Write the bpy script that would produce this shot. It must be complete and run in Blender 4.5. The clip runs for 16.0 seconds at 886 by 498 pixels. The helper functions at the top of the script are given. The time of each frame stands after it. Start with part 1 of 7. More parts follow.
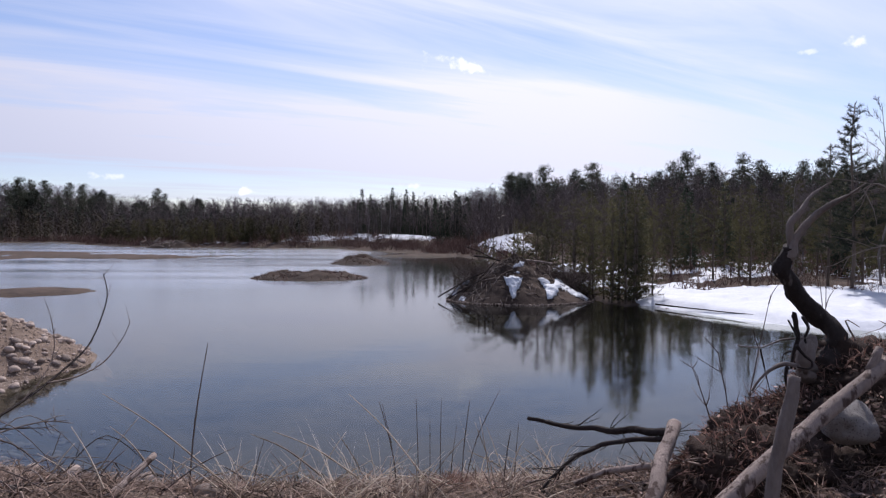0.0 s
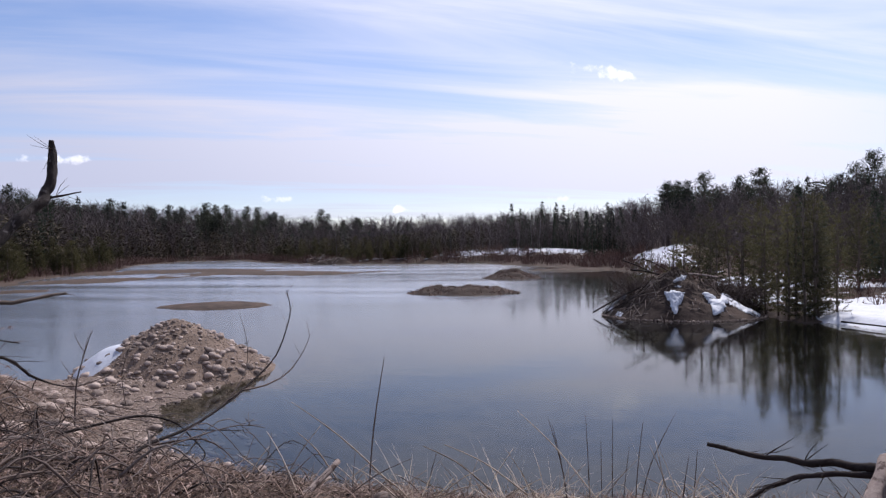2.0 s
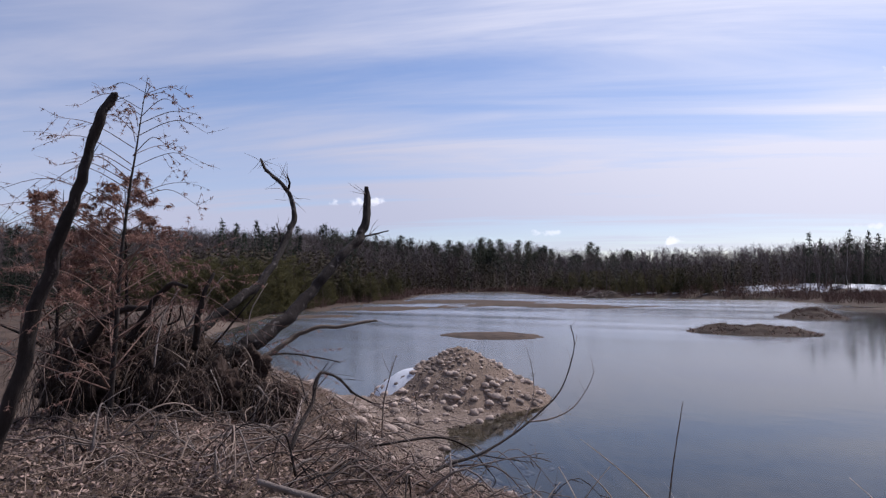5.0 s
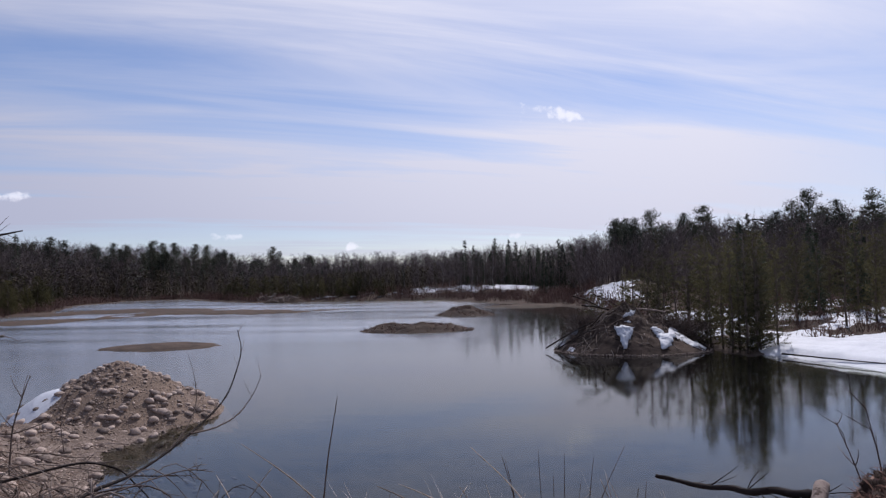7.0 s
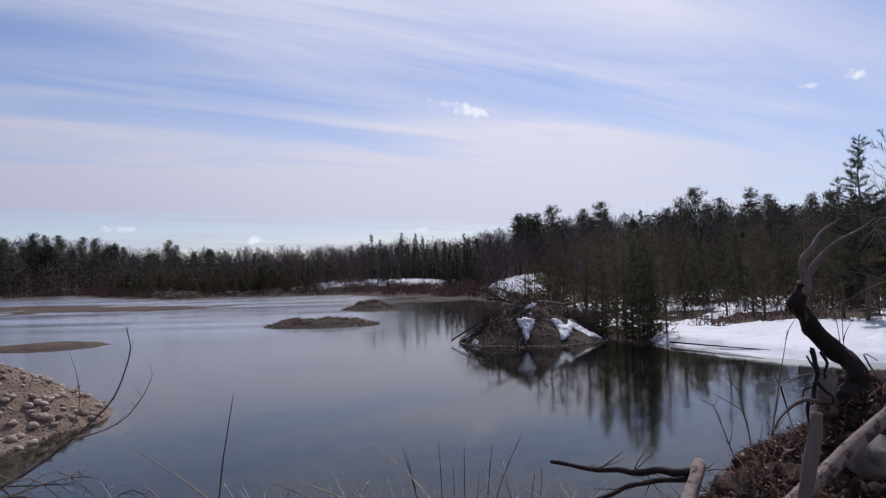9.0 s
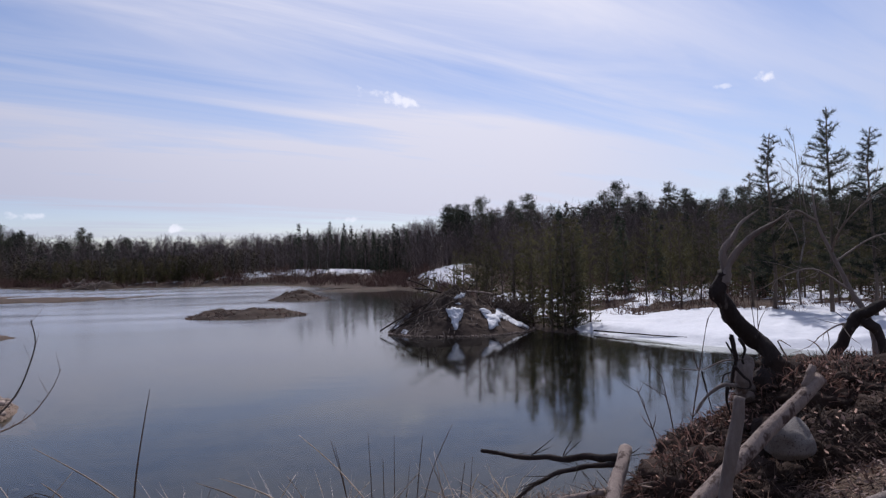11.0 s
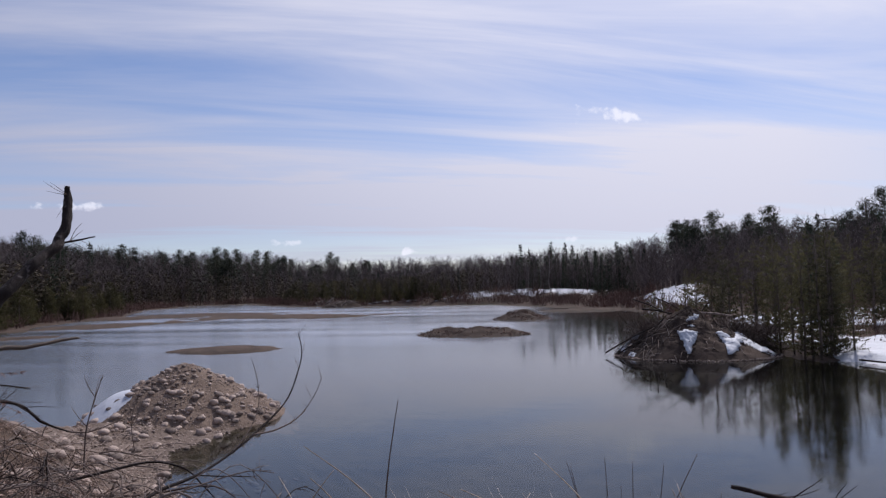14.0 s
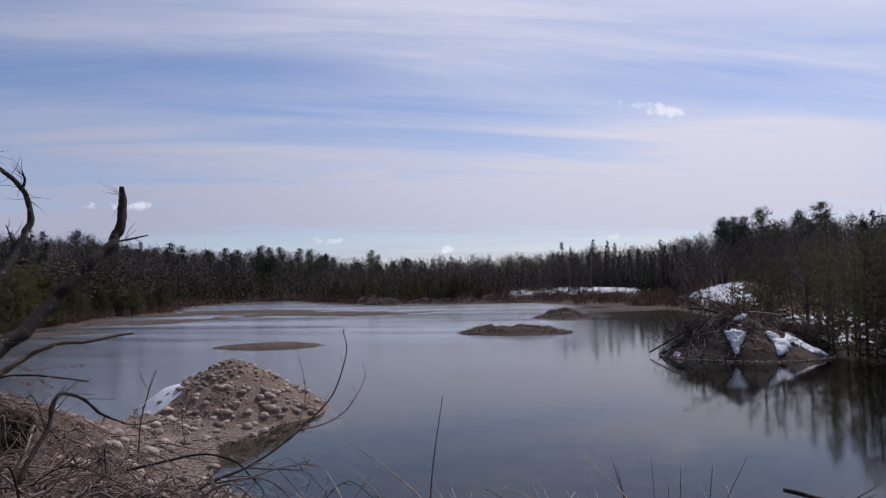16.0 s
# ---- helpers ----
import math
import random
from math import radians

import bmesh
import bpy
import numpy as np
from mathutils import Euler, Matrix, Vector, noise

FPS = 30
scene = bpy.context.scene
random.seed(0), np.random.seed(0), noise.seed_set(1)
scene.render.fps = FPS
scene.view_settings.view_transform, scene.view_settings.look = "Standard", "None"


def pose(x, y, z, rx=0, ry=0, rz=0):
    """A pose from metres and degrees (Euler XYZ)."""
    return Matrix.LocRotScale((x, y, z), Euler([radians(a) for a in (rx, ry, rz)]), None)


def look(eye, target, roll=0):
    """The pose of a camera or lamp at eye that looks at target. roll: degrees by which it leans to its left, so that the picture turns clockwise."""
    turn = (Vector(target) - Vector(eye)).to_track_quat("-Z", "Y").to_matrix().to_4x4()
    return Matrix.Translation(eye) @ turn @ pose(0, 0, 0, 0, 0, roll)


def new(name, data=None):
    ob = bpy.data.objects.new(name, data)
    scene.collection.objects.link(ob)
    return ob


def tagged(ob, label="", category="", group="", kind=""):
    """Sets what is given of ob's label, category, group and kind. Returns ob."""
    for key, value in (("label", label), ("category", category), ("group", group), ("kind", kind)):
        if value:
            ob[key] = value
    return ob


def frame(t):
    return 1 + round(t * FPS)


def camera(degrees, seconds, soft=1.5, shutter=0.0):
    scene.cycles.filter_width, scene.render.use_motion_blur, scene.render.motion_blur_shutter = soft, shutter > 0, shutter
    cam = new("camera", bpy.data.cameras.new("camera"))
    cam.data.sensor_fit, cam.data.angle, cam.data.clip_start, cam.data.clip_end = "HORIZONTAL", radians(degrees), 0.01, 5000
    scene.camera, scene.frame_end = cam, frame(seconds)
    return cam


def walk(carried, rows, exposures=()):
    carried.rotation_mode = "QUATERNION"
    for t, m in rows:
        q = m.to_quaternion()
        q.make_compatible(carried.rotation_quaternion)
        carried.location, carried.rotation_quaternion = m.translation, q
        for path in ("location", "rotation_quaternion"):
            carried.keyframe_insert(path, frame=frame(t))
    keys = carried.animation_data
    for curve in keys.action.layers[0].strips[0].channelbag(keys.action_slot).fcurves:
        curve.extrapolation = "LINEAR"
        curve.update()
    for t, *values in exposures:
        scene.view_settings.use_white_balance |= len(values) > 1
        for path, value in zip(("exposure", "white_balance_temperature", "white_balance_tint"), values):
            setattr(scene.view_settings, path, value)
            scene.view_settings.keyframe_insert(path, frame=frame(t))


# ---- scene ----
cam = camera(67.95, 16.0, soft=1.3)
# seconds, eye (x, y, z), yaw, pitch, roll
ROWS = [
    (0.00, 0.000, 0.000, 2.600, -0.00, -1.91, 0.06),
    (0.50, 0.016, -0.012, 2.599, -4.53, -2.00, -0.40),
    (1.00, -0.047, -0.026, 2.615, 0.89, -1.94, 0.11),
    (1.50, -0.086, -0.038, 2.621, 6.55, -1.45, -0.60),
    (2.00, -0.115, -0.037, 2.623, 12.95, -0.56, -1.02),
    (2.50, -0.155, -0.034, 2.623, 17.23, 0.12, -1.08),
    (3.00, -0.223, -0.031, 2.616, 22.41, 0.79, -1.63),
    (3.50, -0.252, -0.086, 2.630, 27.63, 1.37, -1.59),
    (3.70, -0.258, -0.085, 2.637, 29.94, 1.62, -1.15),
    (4.05, -0.263, -0.089, 2.639, 33.26, 1.84, -1.02),
    (4.40, -0.265, -0.086, 2.640, 35.51, 2.13, -0.86),
    (4.75, -0.264, -0.078, 2.639, 36.39, 2.45, -0.69),
    (5.10, -0.266, -0.080, 2.643, 35.61, 2.72, -0.53),
    (5.45, -0.266, -0.082, 2.647, 32.87, 2.90, -0.41),
    (5.80, -0.264, -0.084, 2.650, 27.89, 2.94, -0.37),
    (6.00, -0.258, -0.086, 2.655, 23.40, 2.86, -0.61),
    (6.50, -0.195, -0.092, 2.645, 15.49, 2.63, -0.36),
    (7.00, -0.096, -0.105, 2.629, 8.84, 2.58, -1.42),
    (7.50, -0.071, -0.110, 2.632, 3.33, 2.64, -1.94),
    (8.00, -0.071, -0.109, 2.633, 0.34, 2.50, -1.08),
    (8.50, -0.071, -0.109, 2.632, 1.07, 2.29, -1.28),
    (9.00, -0.057, -0.103, 2.626, 0.77, 1.84, -1.63),
    (9.50, -0.041, -0.113, 2.623, -0.49, 1.51, -1.34),
    (9.70, -0.024, -0.120, 2.624, -1.57, 1.47, -0.77),
    (10.05, -0.026, -0.111, 2.622, -2.91, 1.35, -0.74),
    (10.40, -0.038, -0.083, 2.620, -4.30, 1.16, -0.92),
    (10.75, -0.056, -0.047, 2.616, -5.26, 0.96, -1.22),
    (11.10, -0.075, -0.010, 2.613, -5.30, 0.81, -1.53),
    (11.45, -0.093, 0.018, 2.610, -3.96, 0.75, -1.75),
    (11.80, -0.104, 0.028, 2.609, -0.74, 0.84, -1.78),
    (12.00, -0.118, 0.021, 2.610, 3.21, 1.01, -2.77),
    (12.50, -0.149, 0.020, 2.609, 7.89, 1.75, -1.32),
    (13.00, -0.160, -0.004, 2.618, 10.14, 2.27, -1.58),
    (13.50, -0.142, -0.040, 2.615, 12.04, 2.82, -1.36),
    (14.00, -0.147, -0.029, 2.609, 13.63, 3.09, -1.66),
    (14.50, -0.153, -0.031, 2.612, 14.85, 3.24, -2.02),
    (15.00, -0.167, -0.044, 2.613, 16.23, 3.22, -1.17),
    (15.50, -0.167, -0.054, 2.602, 16.99, 3.14, -1.36),
    (16.00, -0.169, -0.055, 2.609, 17.14, 3.01, -1.52),
]
walk(cam, [(t, pose(x, y, z, 90 + pitch, 0, yaw) @ pose(0, 0, 0, 0, 0, roll)) for t, x, y, z, yaw, pitch, roll in ROWS],
     exposures=[(t, s, 6050, 17) for t, s in ((0.0, 0.22), (1.5, 0.25), (2.5, 0.24), (3.5, 0.12), (6.0, 0.08), (6.5, -0.06), (7.0, -0.1), (9.0, -0.18), (11.8, -0.05), (12.5, 0.03), (14.5, -0.2), (16.0, -0.25))])

# ------------------------------------------------------------------ sky and sun
SUN_AZ, SUN_EL = 16.0, 51.0          # degrees to the right of straight ahead, and above the horizon


def node(tree, kind, place=None, **values):
    n = tree.nodes.new(kind)
    for key, value in values.items():
        if key in n.inputs:
            n.inputs[key].default_value = value
    return n


def make_world():
    world = bpy.data.worlds.new("sky")
    scene.world = world
    world.use_nodes = True
    t = world.node_tree
    t.nodes.clear()
    link = t.links.new
    out = t.nodes.new("ShaderNodeOutputWorld")
    bg = t.nodes.new("ShaderNodeBackground")
    bg.inputs["Strength"].default_value = 0.105
    sky = t.nodes.new("ShaderNodeTexSky")
    sky.sky_type = "NISHITA"
    sky.sun_disc = False
    sky.sun_elevation = radians(SUN_EL)
    sky.sun_rotation = radians(SUN_AZ)
    sky.altitude = 300
    sky.air_density, sky.dust_density, sky.ozone_density = 1.0, 0.6, 2.2
    coord = t.nodes.new("ShaderNodeTexCoord")
    sep = t.nodes.new("ShaderNodeSeparateXYZ")
    link(coord.outputs["Generated"], sep.inputs[0])

    def calc(op, a, b=None, clamp=False):
        n = t.nodes.new("ShaderNodeMath")
        n.operation = op
        n.use_clamp = clamp
        for i, v in enumerate((a, b)):
            if v is None:
                continue
            if isinstance(v, (int, float)):
                n.inputs[i].default_value = v
            else:
                link(v, n.inputs[i])
        return n.outputs[0]

    def ramp(v, lo, hi, a=0.0, b=1.0, smooth=True):
        n = t.nodes.new("ShaderNodeMapRange")
        n.interpolation_type = "SMOOTHSTEP" if smooth else "LINEAR"
        link(v, n.inputs["Value"])
        for key, val in (("From Min", lo), ("From Max", hi), ("To Min", a), ("To Max", b)):
            n.inputs[key].default_value = val
        return n.outputs["Result"]

    up = calc("MAXIMUM", sep.outputs["Z"], 0.0)
    # a flat high layer of cloud, seen from below
    lift = calc("ADD", up, 0.10)
    px, py = calc("DIVIDE", sep.outputs["X"], lift), calc("DIVIDE", sep.outputs["Y"], lift)
    flat = t.nodes.new("ShaderNodeCombineXYZ")
    drift = radians(27)                  # the way the high cloud is drawn out
    link(calc("ADD", calc("MULTIPLY", px, math.cos(drift)), calc("MULTIPLY", py, math.sin(drift))), flat.inputs[0])
    link(calc("SUBTRACT", calc("MULTIPLY", py, math.cos(drift)), calc("MULTIPLY", px, math.sin(drift))), flat.inputs[1])

    def streaks(turn, scale, detail, rough, warp, shift):
        m = t.nodes.new("ShaderNodeMapping")
        m.inputs["Rotation"].default_value = (0, 0, radians(turn))
        m.inputs["Scale"].default_value = scale
        m.inputs["Location"].default_value = shift
        link(flat.outputs[0], m.inputs["Vector"])
        n = t.nodes.new("ShaderNodeTexNoise")
        n.inputs["Scale"].default_value = 1.0
        n.inputs["Detail"].default_value = detail
        n.inputs["Roughness"].default_value = rough
        n.inputs["Distortion"].default_value = warp
        link(m.outputs[0], n.inputs["Vector"])
        return n.outputs["Fac"]

    broad = streaks(0, (0.20, 0.72, 1), 3, 0.5, 0.25, (3.1, 1.2, 0))
    fine = streaks(0, (0.42, 2.2, 1), 6, 0.58, 0.5, (0.4, 5.0, 2))
    veil = calc("ADD", calc("MULTIPLY", broad, 0.75), calc("MULTIPLY", fine, 0.45))
    high = ramp(veil, 0.48, 0.77)
    # the veil thickens into a bright belt low over the trees, with a clear strip beneath it
    belt = calc("MULTIPLY", ramp(up, 0.035, 0.10), ramp(up, 0.30, 0.13))
    cover = calc("ADD", calc("MULTIPLY", high, 0.95), calc("MULTIPLY", belt, calc("ADD", calc("MULTIPLY", fine, 1.1), 0.05)), True)
    cover = calc("MULTIPLY", cover, ramp(up, 0.0, 0.08, 0.35, 1.0))
    cover = calc("MULTIPLY", cover, ramp(sep.outputs["X"], 0.22, 0.56, 1.0, 0.5))       # the veil thins out to the right

    # small fair-weather puffs: one over the pond, a pair beside it, some on the horizon
    puffs = None
    fluff = t.nodes.new("ShaderNodeTexNoise")
    fluff.inputs["Scale"].default_value = 60.0
    fluff.inputs["Detail"].default_value = 5.0
    link(coord.outputs["Generated"], fluff.inputs["Vector"])
    for az, el, wide, tall, tilt, dense in ((-1.6, 13.75, 3.6, 0.62, -0.26, 0.85), (-31.7, 13.6, 0.9, 0.7, 0.0, 0.9), (-28.5, 13.0, 0.9, 0.3, 0.0, 0.5),
                                            (27.3, 3.9, 1.9, 0.36, 0.0, 0.5), (16.6, 3.0, 1.0, 0.45, 0.0, 0.8), (3.0, 3.6, 1.3, 0.3, 0.0, 0.5),
                                            (43.2, 6.7, 2.6, 0.50, 0.02, 0.75), (1.6, 13.5, 0.5, 0.9, 0.3, 0.4)):
        a, e = radians(az), radians(el)
        cx, cy, cz = -math.sin(a) * math.cos(e), math.cos(a) * math.cos(e), math.sin(e)
        dot = t.nodes.new("ShaderNodeVectorMath")
        dot.operation = "DOT_PRODUCT"
        link(coord.outputs["Generated"], dot.inputs[0])
        dot.inputs[1].default_value = (math.cos(a), math.sin(a), 0)
        side = calc("MULTIPLY", dot.outputs["Value"], 1 / radians(wide))
        rise = calc("MULTIPLY", calc("SUBTRACT", sep.outputs["Z"], cz), 1 / radians(tall))
        rise = calc("SUBTRACT", rise, calc("MULTIPLY", side, tilt * wide / tall))
        ahead = calc("GREATER_THAN", sep.outputs["Y"], 0.0)
        d2 = calc("ADD", calc("MULTIPLY", side, side), calc("MULTIPLY", rise, rise))
        soft = calc("SUBTRACT", calc("ADD", 0.45, calc("MULTIPLY", calc("SUBTRACT", fluff.outputs["Fac"], 0.47), 4.2)), calc("MULTIPLY", d2, 0.9))
        puff = calc("MULTIPLY", calc("MULTIPLY", ramp(soft, 0.0, 1.0), ahead), dense)
        puffs = puff if puffs is None else calc("MAXIMUM", puffs, puff)

    # clouds are brighter towards the sun
    s = t.nodes.new("ShaderNodeVectorMath")
    s.operation = "DOT_PRODUCT"
    link(coord.outputs["Generated"], s.inputs[0])
    a, e = radians(SUN_AZ), radians(SUN_EL)
    s.inputs[1].default_value = (math.sin(a) * math.cos(e), math.cos(a) * math.cos(e), math.sin(e))
    glow = ramp(s.outputs["Value"], 0.35, 1.0, 0.0, 1.0)
    white = t.nodes.new("ShaderNodeMix")
    white.data_type = "RGBA"
    link(glow, white.inputs[0])
    white.inputs[6].default_value = (4.7, 4.9, 5.8, 1)
    white.inputs[7].default_value = (9.1, 9.0, 9.3, 1)
    tint = t.nodes.new("ShaderNodeMix")
    tint.data_type = "RGBA"
    tint.blend_type = "MULTIPLY"
    tint.inputs[0].default_value = 1.0
    link(sky.outputs[0], tint.inputs[6])
    tint.inputs[7].default_value = (1.0, 0.97, 1.03, 1)
    mix = t.nodes.new("ShaderNodeMix")
    mix.data_type = "RGBA"
    link(cover, mix.inputs[0]), link(tint.outputs[2], mix.inputs[6]), link(white.outputs[2], mix.inputs[7])
    top = t.nodes.new("ShaderNodeMix")
    top.data_type = "RGBA"
    link(puffs, top.inputs[0]), link(mix.outputs[2], top.inputs[6])
    top.inputs[7].default_value = (9.6, 9.6, 9.8, 1)
    link(top.outputs[2], bg.inputs["Color"])
    link(bg.outputs[0], out.inputs["Surface"])


make_world()
sun = new("sun", bpy.data.lights.new("sun", "SUN"))
sun.data.energy, sun.data.angle, sun.data.color = 4.3, radians(0.6), (1.0, 0.95, 0.88)
_a, _e = radians(SUN_AZ), radians(SUN_EL)
sun.matrix_world = look((0, 0, 40), (-math.sin(_a) * math.cos(_e) * 40, -math.cos(_a) * math.cos(_e) * 40, 40 - math.sin(_e) * 40))


# ------------------------------------------------------------------ materials
def rgb(c):
    return (*c, 1.0)


def surface(name, dark, light, scale=6.0,  rough=0.85, bump=0.4, bump_scale=None, spread=0.5, stretch=(1, 1, 1), spots=None, random_by="", gloss=0.2, detail=8.0, sheer=0.0):
    """Two colours mixed by coarse and fine noise, with relief from the fine one; a per-piece shift where random_by says so."""
    m = bpy.data.materials.new(name)
    m.use_nodes = True
    t = m.node_tree
    link = t.links.new
    b = t.nodes["Principled BSDF"]
    b.inputs["Roughness"].default_value = rough
    b.inputs["Specular IOR Level"].default_value = gloss
    coord = t.nodes.new("ShaderNodeTexCoord")
    mp = t.nodes.new("ShaderNodeMapping")
    mp.inputs["Scale"].default_value = stretch
    link(coord.outputs["Object"], mp.inputs[0])
    coarse = node(t, "ShaderNodeTexNoise", Scale=scale * 0.22, Detail=3.0, Roughness=0.5)
    fine = node(t, "ShaderNodeTexNoise", Scale=scale * 3.0, Detail=detail, Roughness=0.65)
    link(mp.outputs[0], coarse.inputs["Vector"]), link(mp.outputs[0], fine.inputs["Vector"])
    add = t.nodes.new("ShaderNodeMath")
    add.operation = "MULTIPLY_ADD"
    link(coarse.outputs["Fac"], add.inputs[0])
    add.inputs[1].default_value = 0.9
    half = t.nodes.new("ShaderNodeMath")
    half.operation = "MULTIPLY"
    link(fine.outputs["Fac"], half.inputs[0])
    half.inputs[1].default_value = 0.6
    link(half.outputs[0], add.inputs[2])
    last = add.outputs[0]
    if random_by:
        info = t.nodes.new("ShaderNodeObjectInfo" if random_by == "object" else "ShaderNodeNewGeometry")
        shift = t.nodes.new("ShaderNodeMath")
        shift.operation = "MULTIPLY_ADD"
        link(info.outputs["Random" if random_by == "object" else "Random Per Island"], shift.inputs[0])
        shift.inputs[1].default_value = 0.7
        less = t.nodes.new("ShaderNodeMath")
        less.operation = "SUBTRACT"
        link(last, less.inputs[0])
        less.inputs[1].default_value = 0.35
        link(less.outputs[0], shift.inputs[2])
        last = shift.outputs[0]
    r = t.nodes.new("ShaderNodeValToRGB")
    r.color_ramp.elements[0].position, r.color_ramp.elements[1].position = 0.75 - spread * 0.7, 0.75 + spread * 0.5
    r.color_ramp.elements[0].color, r.color_ramp.elements[1].color = rgb(dark), rgb(light)
    link(last, r.inputs[0])
    colour = r.outputs[0]
    if spots:
        sc, size, col = spots
        v = node(t, "ShaderNodeTexNoise", Scale=sc, Detail=4.0, Roughness=0.6)
        link(mp.outputs[0], v.inputs["Vector"])
        rr = t.nodes.new("ShaderNodeValToRGB")
        rr.color_ramp.elements[0].position, rr.color_ramp.elements[1].position = size, size + 0.08
        link(v.outputs["Fac"], rr.inputs[0])
        mx = t.nodes.new("ShaderNodeMix")
        mx.data_type = "RGBA"
        link(rr.outputs[0], mx.inputs[0]), link(colour, mx.inputs[6])
        mx.inputs[7].default_value = rgb(col)
        colour = mx.outputs[2]
    link(colour, b.inputs["Base Color"])
    if sheer:                            # thin leaves let some light pass
        tr = t.nodes.new("ShaderNodeBsdfTranslucent")
        link(colour, tr.inputs["Color"])
        both = t.nodes.new("ShaderNodeMixShader")
        both.inputs[0].default_value = sheer
        link(b.outputs[0], both.inputs[1]), link(tr.outputs[0], both.inputs[2])
        link(both.outputs[0], t.nodes["Material Output"].inputs["Surface"])
    if bump:
        bp = node(t, "ShaderNodeBump", Strength=bump, Distance=0.02)
        if bump_scale:
            bn = node(t, "ShaderNodeTexNoise", Scale=bump_scale, Detail=6.0, Roughness=0.7)
            link(mp.outputs[0], bn.inputs["Vector"])
            link(bn.outputs["Fac"], bp.inputs["Height"])
        else:
            link(fine.outputs["Fac"], bp.inputs["Height"])
        link(bp.outputs[0], b.inputs["Normal"])
    return m


BARK = surface("bark", (0.035, 0.026, 0.022), (0.16, 0.125, 0.10), 9, 0.9, 0.9, 22, 0.6, (1, 1, 0.3))
DEAD_BARK = surface("dead_bark", (0.008, 0.006, 0.0052), (0.045, 0.033, 0.029), 12, 0.85, 1.0, 30, 0.5, (1, 1, 0.5), spots=(11, 0.64, (0.12, 0.098, 0.088)))
SNAG_BARK = surface("flaking_bark", (0.007, 0.0052, 0.0046), (0.034, 0.025, 0.022), 7, 0.85, 1.0, 24, 0.5, (1, 1, 0.6), spots=(13, 0.60, (0.125, 0.105, 0.098)))
GREY_WOOD = surface("grey_wood", (0.035, 0.027, 0.024), (0.27, 0.22, 0.192), 14, 0.85, 1.0, 30, 0.8, (1, 1, 0.4))
PALE_WOOD = surface("pale_wood", (0.06, 0.042, 0.035), (0.33, 0.26, 0.222), 13, 0.8, 1.0, 30, 0.9, (1.4, 1.4, 0.6), spots=(13, 0.53, (0.085, 0.056, 0.046)))
TWIG = surface("twig", (0.05, 0.035, 0.03), (0.16, 0.12, 0.10), 14, 0.8, 0.3, random_by="island")
ROOT = surface("root", (0.035, 0.024, 0.019), (0.30, 0.225, 0.18), 8, 0.9, 0.4, random_by="island")
MAT_ROOT = surface("rootlets", (0.010, 0.007, 0.0055), (0.145, 0.103, 0.082), 6, 0.9, 0.3, random_by="island")
BIRCH = surface("birch_bark", (0.10, 0.085, 0.08), (0.28, 0.25, 0.235), 6, 0.85, 0.3, random_by="object")
BARE = surface("bare_branches", (0.056, 0.043, 0.040), (0.155, 0.122, 0.113), 3, 0.9, 0.0, random_by="object")
SHRUB = surface("shrub_twigs", (0.075, 0.042, 0.035), (0.19, 0.12, 0.095), 3, 0.9, 0.0, random_by="island")
STRAW = surface("dead_grass", (0.10, 0.072, 0.054), (0.44, 0.345, 0.255), 5, 0.8, 0.0, random_by="island", spread=0.6, sheer=0.3)
SPRUCE = surface("spruce_needles", (0.018, 0.024, 0.016), (0.048, 0.060, 0.037), 4, 0.7, 0.0, random_by="object", sheer=0.25)
PINE = surface("pine_needles", (0.036, 0.034, 0.018), (0.112, 0.100, 0.048), 4, 0.7, 0.0, random_by="object", sheer=0.45)
BOULDER = surface("boulder", (0.085, 0.075, 0.068), (0.26, 0.232, 0.212), 7, 0.8, 0.5, 40, 0.7, spots=(16, 0.56, (0.07, 0.06, 0.055)))
WET_STONE = surface("wet_stone", (0.05, 0.042, 0.034), (0.17, 0.14, 0.115), 5, 0.6, 0.3, 20, 0.7, random_by="object")
FIBRE = surface("fibre", (0.014, 0.010, 0.008), (0.13, 0.092, 0.070), 8, 0.9, 0.0, random_by="island")
ICE = surface("grey_ice", (0.30, 0.32, 0.35), (0.50, 0.52, 0.55), 4, 0.6, 0.3, 6)
FARPINE = surface("skyline_needles", (0.020, 0.026, 0.018), (0.062, 0.066, 0.044), 3, 0.75, 0.0, random_by="object", sheer=0.3)
RUSTY = surface("dead_needles", (0.12, 0.062, 0.050), (0.36, 0.21, 0.165), 5, 0.8, 0.0, random_by="island", sheer=0.35)
STONE = surface("cobble", (0.075, 0.055, 0.045), (0.40, 0.315, 0.262), 5, 0.8, 0.35, 30, 0.7, random_by="object", spots=(9, 0.66, (0.10, 0.085, 0.075)))
PEBBLE = surface("pebbles", (0.085, 0.062, 0.05), (0.37, 0.29, 0.24), 5, 0.85, 0.3, 30, 0.7, random_by="island")
RUST_STONE = surface("rust_stone", (0.22, 0.12, 0.075), (0.42, 0.26, 0.17), 6, 0.8, 0.3, 30)
SILT = surface("gravelly_sand", (0.080, 0.056, 0.042), (0.235, 0.172, 0.130), 14, 0.95, 0.9, 40, 0.7, spots=(34, 0.62, (0.10, 0.085, 0.07)))
LODGE_MUD = surface("lodge_mud", (0.010, 0.0065, 0.005), (0.082, 0.057, 0.044), 4, 0.95, 1.0, 14, 0.45, spots=(6, 0.60, (0.020, 0.014, 0.011)))
